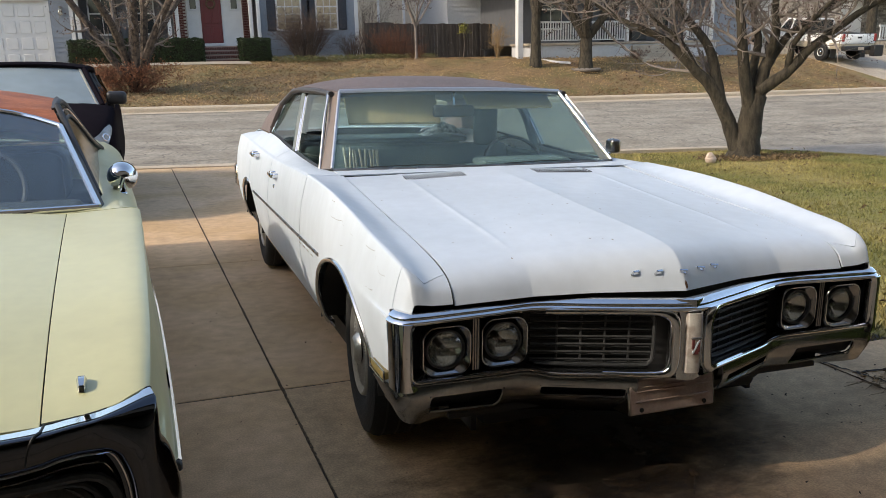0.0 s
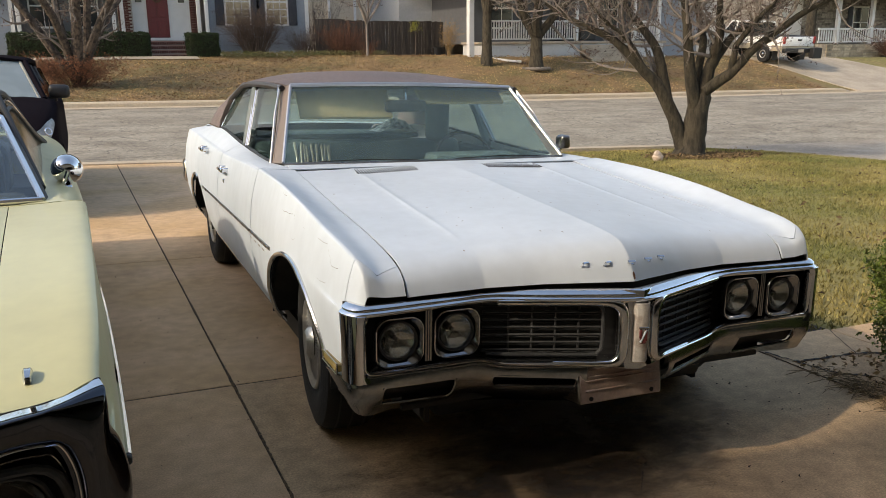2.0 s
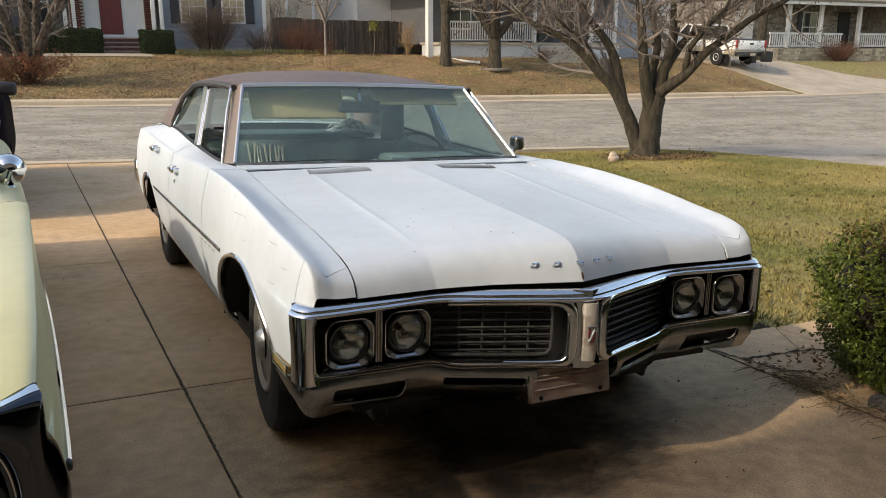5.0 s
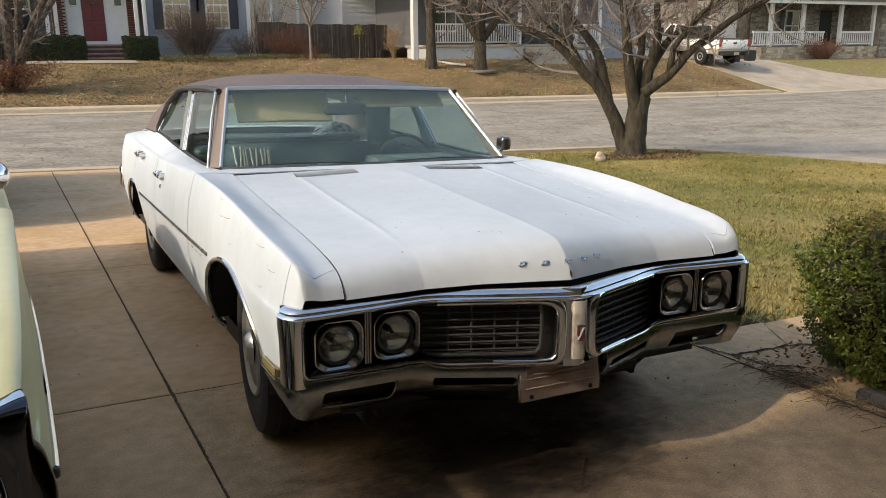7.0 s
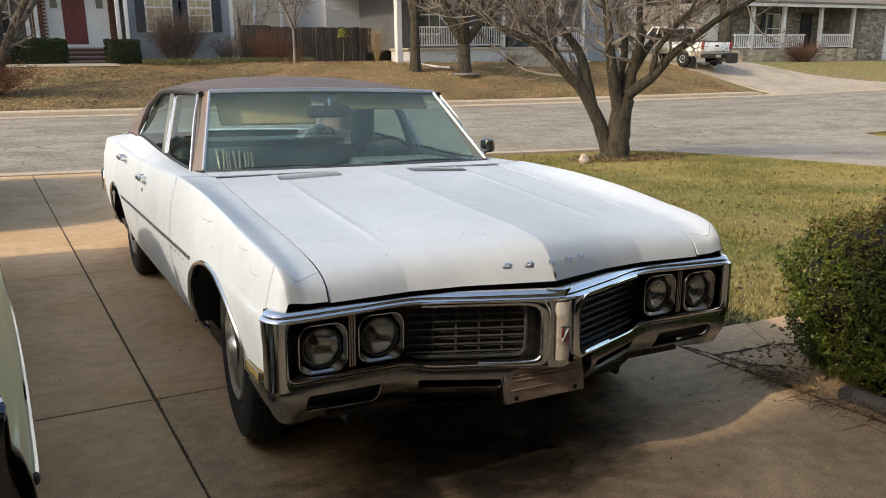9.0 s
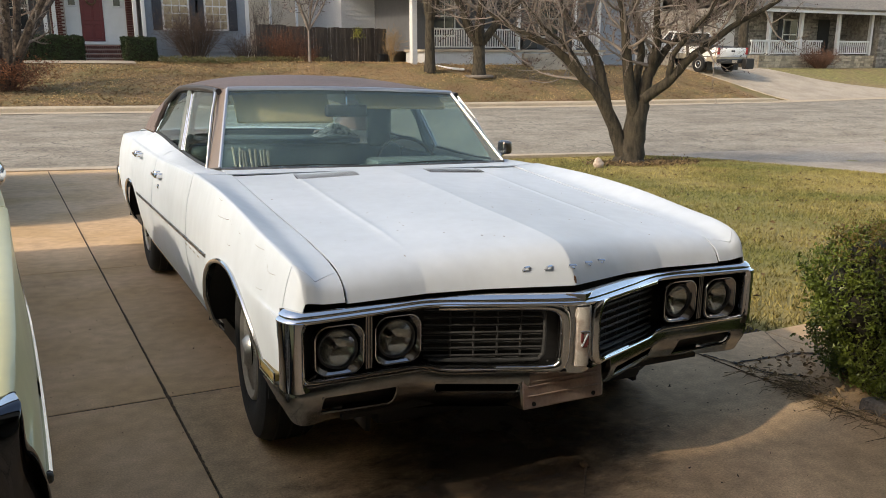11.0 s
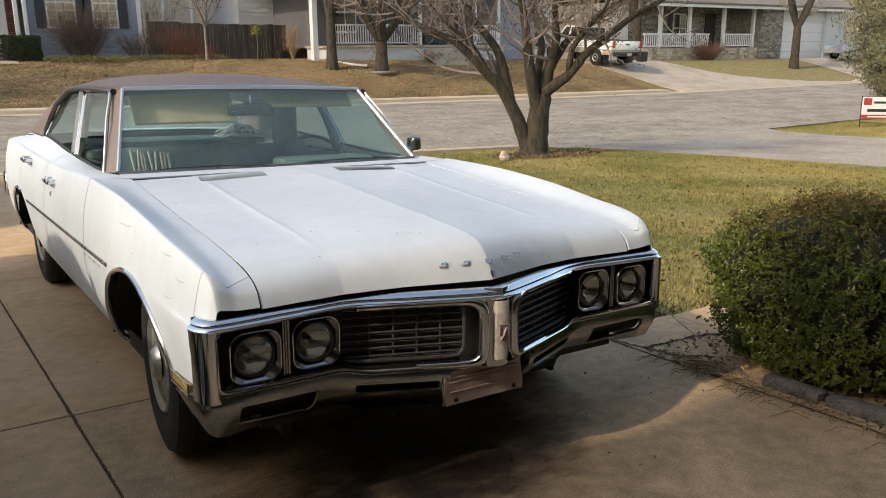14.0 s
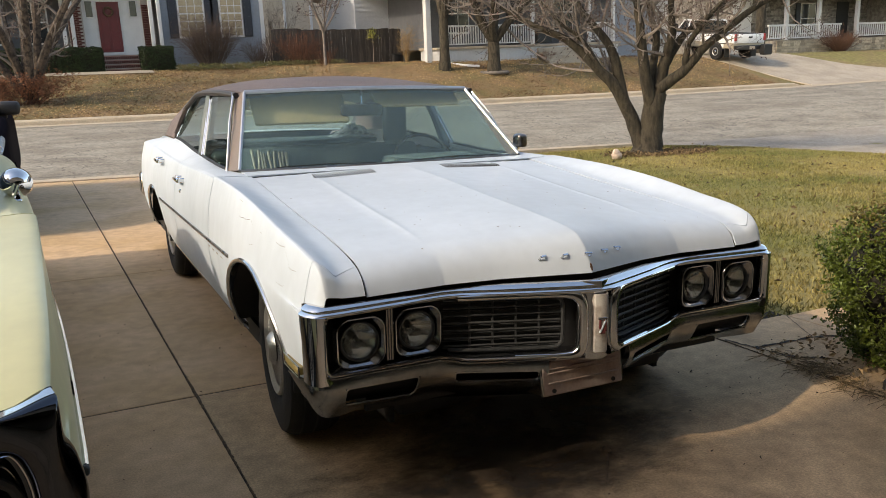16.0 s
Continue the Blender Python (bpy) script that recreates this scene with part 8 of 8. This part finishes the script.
for z in (0.30, 1.04):
    part("frame_rail", tube([(-0.46, 0, z), (0.46, 0, z)], 0.012, 6), BLACK, sg)
SIGNRED = mat("sign_red", (0.33, 0.03, 0.035), 0.5, var=0.05)
board = part("board", box(-0.45, 0.45, -0.012, 0.012, 0.42, 1.03), WHITEWOOD, sg, "white printed panel")
part("red_band", box(-0.45, 0.45, -0.017, -0.013, 0.42, 0.53), SIGNRED, board)
part("red_block", box(-0.41, -0.20, -0.017, -0.013, 0.80, 0.99), SIGNRED, board)
part("text_bar", box(-0.30, 0.40, -0.017, -0.013, 0.61, 0.69), BLACK, board)
part("text_bar", box(-0.15, 0.38, -0.017, -0.013, 0.84, 0.90), SHUTTER, board)
part("text_bar", box(-0.28, 0.28, -0.020, -0.018, 0.455, 0.49), WHITEWOOD, board)

# ---------------------------------------------------------------- bushes, own house, ground cover
def boxwood(label, m, rx, ry, h, n, seed):
    """A boxwood grown out of its clipped shape: narrow at the foot, tufted on top, its upper leaves browned."""
    rng = np.random.default_rng(seed)
    BUMPS = np.stack([rng.uniform(0, 2 * np.pi, 130), rng.uniform(0.05, 1.0, 130), rng.gamma(2.0, 0.026, 130), rng.uniform(0.05, 0.13, 130)], 1)
    prof = lambda v: np.interp(v, [0, 0.12, 0.35, 0.6, 0.82, 0.93, 1.0], [0.86, 0.93, 0.99, 1.0, 0.93, 0.80, 0.55])

    def shell(a, v, k):
        c, q = np.cos(a), np.sin(a)
        f = (np.abs(c) ** 2.7 + np.abs(q) ** 2.7) ** (-1 / 2.7)
        lum = 1 + 0.045 * np.sin(5 * a + seed + 4 * v) * np.cos(7 * v + 2 * a) - 0.06
        for ba, bv, bh, bw in BUMPS:                      # tufts that stand out of the clipped shape
            da = (a - ba + np.pi) % (2 * np.pi) - np.pi
            lum = lum + bh * np.exp(-(da / bw) ** 2 - ((v - bv) / (bw * 0.8)) ** 2)
        r = f * lum * prof(v) * k
        return np.stack([rx * c * r, ry * q * r, h * v * (1 + 0.03 * np.sin(4 * a + seed))], -1)

    # sprigs: short upright shoots, each with a few pairs of leaves
    ns = n // 9
    side = rng.random(ns) < 0.74
    a = rng.uniform(0, 2 * np.pi, ns)
    v = np.where(side, rng.uniform(0.04, 0.97, ns), 1.0)
    k = np.where(side, 1.0, np.sqrt(rng.random(ns)))
    base = shell(a, np.minimum(v, 0.97), np.where(side, rng.uniform(0.90, 1.0, ns), k))
    base[~side, 2] = h * (0.97 - 0.10 * k[~side] ** 3) + 0.022 * np.sin(base[~side, 0] * 13 + seed) + 0.022 * np.sin(base[~side, 1] * 17 + base[~side, 0] * 9)
    out = np.stack([np.cos(a) * side, np.sin(a) * side, np.where(side, 0.55, 1.0)], 1) + rng.normal(0, 0.28, (ns, 3))
    out /= np.linalg.norm(out, axis=1)[:, None]
    long = rng.gamma(2.6, 0.019, ns)
    P, N, top = [], [], []
    for i in range(9):
        p = base + out * (long * (i / 8.0))[:, None] + rng.normal(0, 0.007, (ns, 3))
        P.append(p)
        N.append(out * 0.6 + rng.normal(0, 0.75, (ns, 3)))
        top.append(p[:, 2] > h * rng.normal(0.90, 0.09, ns))
    P, N, top = np.concatenate(P), np.concatenate(N), np.concatenate(top)
    q = P[:, 2] > 0.03
    P, N, top = P[q], N[q], top[q]
    t = thing("boxwood_bush", label, "bush", m)
    part("leaves", leaves(P[~top], N[~top], 0.0215, rng), BOXLEAF, t, kind="stuff")
    part("browned_leaves", leaves(P[top], N[top], 0.0205, rng), BROWNLEAF, t, "winter-browned upper leaves", kind="stuff")
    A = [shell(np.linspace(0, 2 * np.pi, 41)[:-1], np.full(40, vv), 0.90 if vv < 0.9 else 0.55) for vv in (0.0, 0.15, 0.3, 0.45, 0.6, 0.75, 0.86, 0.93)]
    part("shade_core", grid(np.array(A), close=True), COREDARK, t)
    return t


boxwood("dense dark green boxwood bush, browned on its top", BASE @ pose(2.36, 0.10, 0), 0.77, 0.58, 0.78, 52000, 41)
boxwood("second dense boxwood bush in shade by the wall", BASE @ pose(2.52, -0.86, 0), 0.92, 0.62, 0.93, 50000, 42)
EDGE = mat("grey_edging_stone", (0.17, 0.15, 0.13), 0.9, var=0.3, scale=9, bump=0.7, bscale=50)
random.seed(6)
for k in range(6):
    y = -0.03 - 0.30 * k
    ob = solo("edging_block", tf(box(-0.05, 0.05, -0.143, 0.143, -0.03, 0.048, 0.020, 2), pose(0, 0, 0, random.uniform(-3, 3), random.uniform(-5, 5), random.uniform(-5, 5))), EDGE, "rough grey concrete edging block", "edging", BASE @ pose(1.645 + random.uniform(-0.015, 0.015), y, 0), group="edging blocks")
# soil under the bushes
rng = np.random.default_rng(5)
n = 900
P = np.stack([rng.uniform(1.45, 2.4, n), rng.uniform(-0.6, 0.75, n), rng.uniform(0.004, 0.03, n)], 1)
P = P[(P[:, 0] > 1.47) & (P[:, 0] < 2.3)]
solo("bed_litter", leaves(P, np.tile([0, 0, 1.0], (len(P), 1)), 0.030, rng, fold=0.15), DEADLEAF, "dry leaves and grass along the bush", "litter", BASE, kind="stuff")
# the drive's own house, unseen: a wing roof added to shade the drive's front
OWN = mat("own_house_siding", (0.27, 0.215, 0.16), 0.7, var=0.06)
GARAGE = mat("garage_drywall", (0.24, 0.23, 0.21), 0.8, var=0.06)
own = thing("own_house", "unseen tan house with a double garage, added for its shade on the drive", "house", BASE, kind="structure")
part("wing", box(-18.4, -5.6, -9.0, -1.05, -0.1, 3.75), OWN, own, smooth=False)
part("gable_wall", ([(-18.4, -1.75, 3.7), (-5.7, -1.75, 3.7), (-12.0, -1.75, 10.05), (-18.4, -1.90, 3.7), (-5.7, -1.90, 3.7), (-12.0, -1.90, 10.05)], [(0, 1, 2), (5, 4, 3), (0, 2, 5, 3), (1, 4, 5, 2)]), OWN, own, smooth=False)
# steep gable roof overhanging towards the street, its edge stepped to shape the shadow
part("shade_roof", grid(np.array([[(x, -9.2, -1.69 - x), (x, y, -1.69 - x)] for x, y in ((-3.67, -0.792), (-4.36, -0.754), (-4.51, -0.136), (-5.63, -0.311), (-5.96, -0.52), (-6.83, -0.683), (-7.56, -0.751), (-8.41, -0.786), (-12.15, -1.213))])), SHINGLE, own, smooth=False, solid=-0.10)
part("shade_roof", grid(np.array([[(-20.0, -9.2, 2.31), (-12.0, -9.2, 10.31)], [(-20.0, -1.70, 2.31), (-12.0, -1.70, 10.31)]])), SHINGLE, own, smooth=False, solid=0.10)
part("garage_wall", join(box(-5.6, 3.4, -1.70, -1.58, 2.25, 4.4), box(2.6, 3.4, -1.70, -1.58, -0.1, 2.25), box(3.3, 9.0, -1.70, -1.58, -0.1, 4.4)), OWN, own, smooth=False)
part("garage_room", join(box(-5.6, 3.4, -9.2, -9.0, -0.1, 2.9), box(3.3, 3.45, -9.0, -1.70, -0.1, 2.9), box(-5.6, 3.4, -9.0, -1.70, 2.75, 2.9)), GARAGE, own, smooth=False)
part("roof", box(-3.65, 9.3, -9.2, -1.2, 4.4, 4.6), SHINGLE, own, smooth=False)

# ---------------------------------------------------------------- grass, leaves, small litter
rng = np.random.default_rng(1)


def blades(n, x0, x1, y0, y1, size, keep, seed):
    rng = np.random.default_rng(seed)
    x, y = rng.uniform(x0, x1, n), rng.uniform(y0, y1, n)
    k = keep(x, y)
    x, y = x[k], y[k]
    n = len(x)
    z = gz(x, y)
    a = rng.uniform(0, 2 * np.pi, n)
    h = size * rng.uniform(0.4, 1.3, n)
    lean = rng.uniform(-0.9, 0.9, (n, 2)) * h[:, None]
    w = 0.005 + 0.004 * rng.random(n)
    V = np.stack([np.stack([x - w * np.cos(a), y - w * np.sin(a), z - 0.005], 1), np.stack([x + w * np.cos(a), y + w * np.sin(a), z - 0.005], 1), np.stack([x + lean[:, 0], y + lean[:, 1], z + h], 1)], 1).reshape(-1, 3)
    F = np.arange(3 * n).reshape(-1, 3)
    return V, F


def fast_stuff(name, V, F, material, label, category):
    me = bpy.data.meshes.new(name)
    me.vertices.add(len(V))
    me.vertices.foreach_set("co", np.asarray(V, np.float32).ravel())
    me.loops.add(F.size)
    me.loops.foreach_set("vertex_index", F.ravel().astype(np.int32))
    me.polygons.add(len(F))
    me.polygons.foreach_set("loop_start", np.arange(0, F.size, F.shape[1], dtype=np.int32))
    me.update(calc_edges=True)
    ob = new(name, me)
    me.materials.append(material)
    return tagged(ob, label, category, kind="stuff")


def lawn_keep(x, y):
    right = np.interp(y, [-10, 5, 7.6, 10.2, 11.2, 12.05], [13.8, 12.5, 12.1, 11.5, 11.0, 10.0])
    left = 1.95 - 0.03 * y + np.where(y < 1.12, 1.35, 0)
    return (x > left) & (x < right) & (y < 11.72)


V, F = blades(190000, 1.5, 13, 0.4, 11.7, 0.032, lawn_keep, 2)
fast_stuff("lawn_grass", V, F, BLADE, "short yellow-green winter grass on the near lawn", "grass")
V, F = blades(30000, 18.4, 30, 8, 11.7, 0.06, lambda x, y: x > 18.8, 3)
fast_stuff("corner_grass", V, F, BLADE, "green grass on the corner lawn", "grass")
n = 60000
x, y = rng.uniform(-8, 30, n), 23.5 + rng.random(n) ** 1.1 * 9.5
k = ~((x > 27.2) & (x < 34)) & ~((y > 31.9) & (x < 2.3))
P = np.stack([x, y, gz(x, y) + 0.015], 1)[k]
V, F = leaves(P, np.tile([0, 0, 1.0], (len(P), 1)), 0.070, rng)
solo("fallen_leaves", (V, F), DEADLEAF, "dry brown leaves strewn over the far lawn", "leaves", kind="stuff", smooth=False)
# dry leaves round the tree and over the near lawn
n = 1700
a, r = rng.uniform(0, 2 * np.pi, n), 0.25 + 0.85 * rng.random(n)
P = np.stack([TREE_XY[0] + 0.2 + 1.25 * r * np.cos(a), TREE_XY[1] + 0.55 * r * np.sin(a) - 0.15, np.zeros(n)], 1)
P[:, 2] = gz(P[:, 0], P[:, 1]) + rng.uniform(0.01, 0.06, n)
solo("tree_litter", leaves(P, np.tile([0, 0, 1.0], (n, 1)), 0.060, rng), mat("brown_leaf_mulch", (0.25, 0.17, 0.09), 0.9, var=0.35, scale=0.9, col2=(0.11, 0.072, 0.038), island=True), "dry leaves and straw heaped round the tree", "leaves", kind="stuff", smooth=False)
n = 700
P = np.stack([rng.uniform(2.2, 11.5, n), 1.2 + 10.3 * rng.random(n) ** 1.3, np.zeros(n)], 1)
P = P[lawn_keep(P[:, 0], P[:, 1])]
P[:, 2] = gz(P[:, 0], P[:, 1]) + 0.035
solo("stray_leaves", leaves(P, np.tile([0, 0, 1.0], (len(P), 1)), 0.055, rng), mat("brown_stray_leaf", (0.19, 0.125, 0.06), 0.9, var=0.35, scale=0.9, col2=(0.09, 0.06, 0.03), island=True), "stray brown leaves on the near lawn", "leaves", kind="stuff", smooth=False)
# crumbs and dead leaves on the concrete
n = 110
P = np.stack([rng.uniform(-1.7, 1.6, n), rng.uniform(-0.6, 5.2, n), np.full(n, 0.006)], 1)
m_ = rng.random(n) < 0.45
P[m_, 0], P[m_, 1] = rng.uniform(0.9, 1.75, m_.sum()), rng.uniform(0.2, 0.95, m_.sum())
solo("drive_litter", leaves(P, np.tile([0, 0, 1.0], (n, 1)), 0.014, rng, fold=0.25), mat("dark_crumbs", (0.05, 0.035, 0.025), 0.9, var=0.3, island=True), "small dead leaves and crumbs on the concrete", "litter", BASE, kind="stuff", smooth=False)

# a twig with a clump of dirt on the drive, and dry grass by the bush
random.seed(77)
tg = thing("twig", "short dark twig with a clump of dirt on the concrete", "twig", BASE @ pose(0.130, 0.165, 0.0))
part("stem", tube([(0.0, 0.0, 0.006), (-0.075, -0.092, 0.007), (-0.15, -0.185, 0.005)], [0.004, 0.0035, 0.002], 6), DIRT, tg)
part("clump", tf(lump(0.015, 0.024, 0.012, 5), Matrix.Translation((0.005, 0.015, 0.008))), DIRT, tg)
S = []
for k in range(230):
    y = random.uniform(-0.7, 0.62) if k % 3 else random.gauss(0.32, 0.10)
    x, a, l = 1.50 + 0.10 * max(0.0, y) + random.gauss(0, 0.055), random.uniform(0, math.pi), random.uniform(0.05, 0.16)
    z = random.uniform(0.004, 0.018)
    S.append(tube([(x, y, z), (x + l * 0.5 * math.cos(a), y + l * 0.5 * math.sin(a), z + random.uniform(0.004, 0.02)), (x + l * math.cos(a + 0.3), y + l * math.sin(a + 0.3), 0.004)], 0.0014, 4))
STRAW = mat("dry_straw", (0.27, 0.19, 0.10), 0.9, var=0.3, island=True)
solo("dry_straw", join(*S), STRAW, "dry grass stalks strewn along the bush", "straw", BASE, kind="stuff")

# grit and pale specks on the concrete in front of the cars
n = 900
P = np.stack([rng.uniform(-1.9, 1.9, n), -1.2 + 5.0 * rng.random(n) ** 1.5, np.full(n, 0.003)], 1)
solo("grit", leaves(P, np.tile([0, 0, 1.0], (n, 1)), 0.0075, rng), mat("sandy_grit", (0.50, 0.36, 0.22), 0.95, var=0.45, scale=3, col2=(0.16, 0.10, 0.06), island=True), "sand and grit scattered on the concrete", "grit", BASE, kind="stuff", smooth=False)
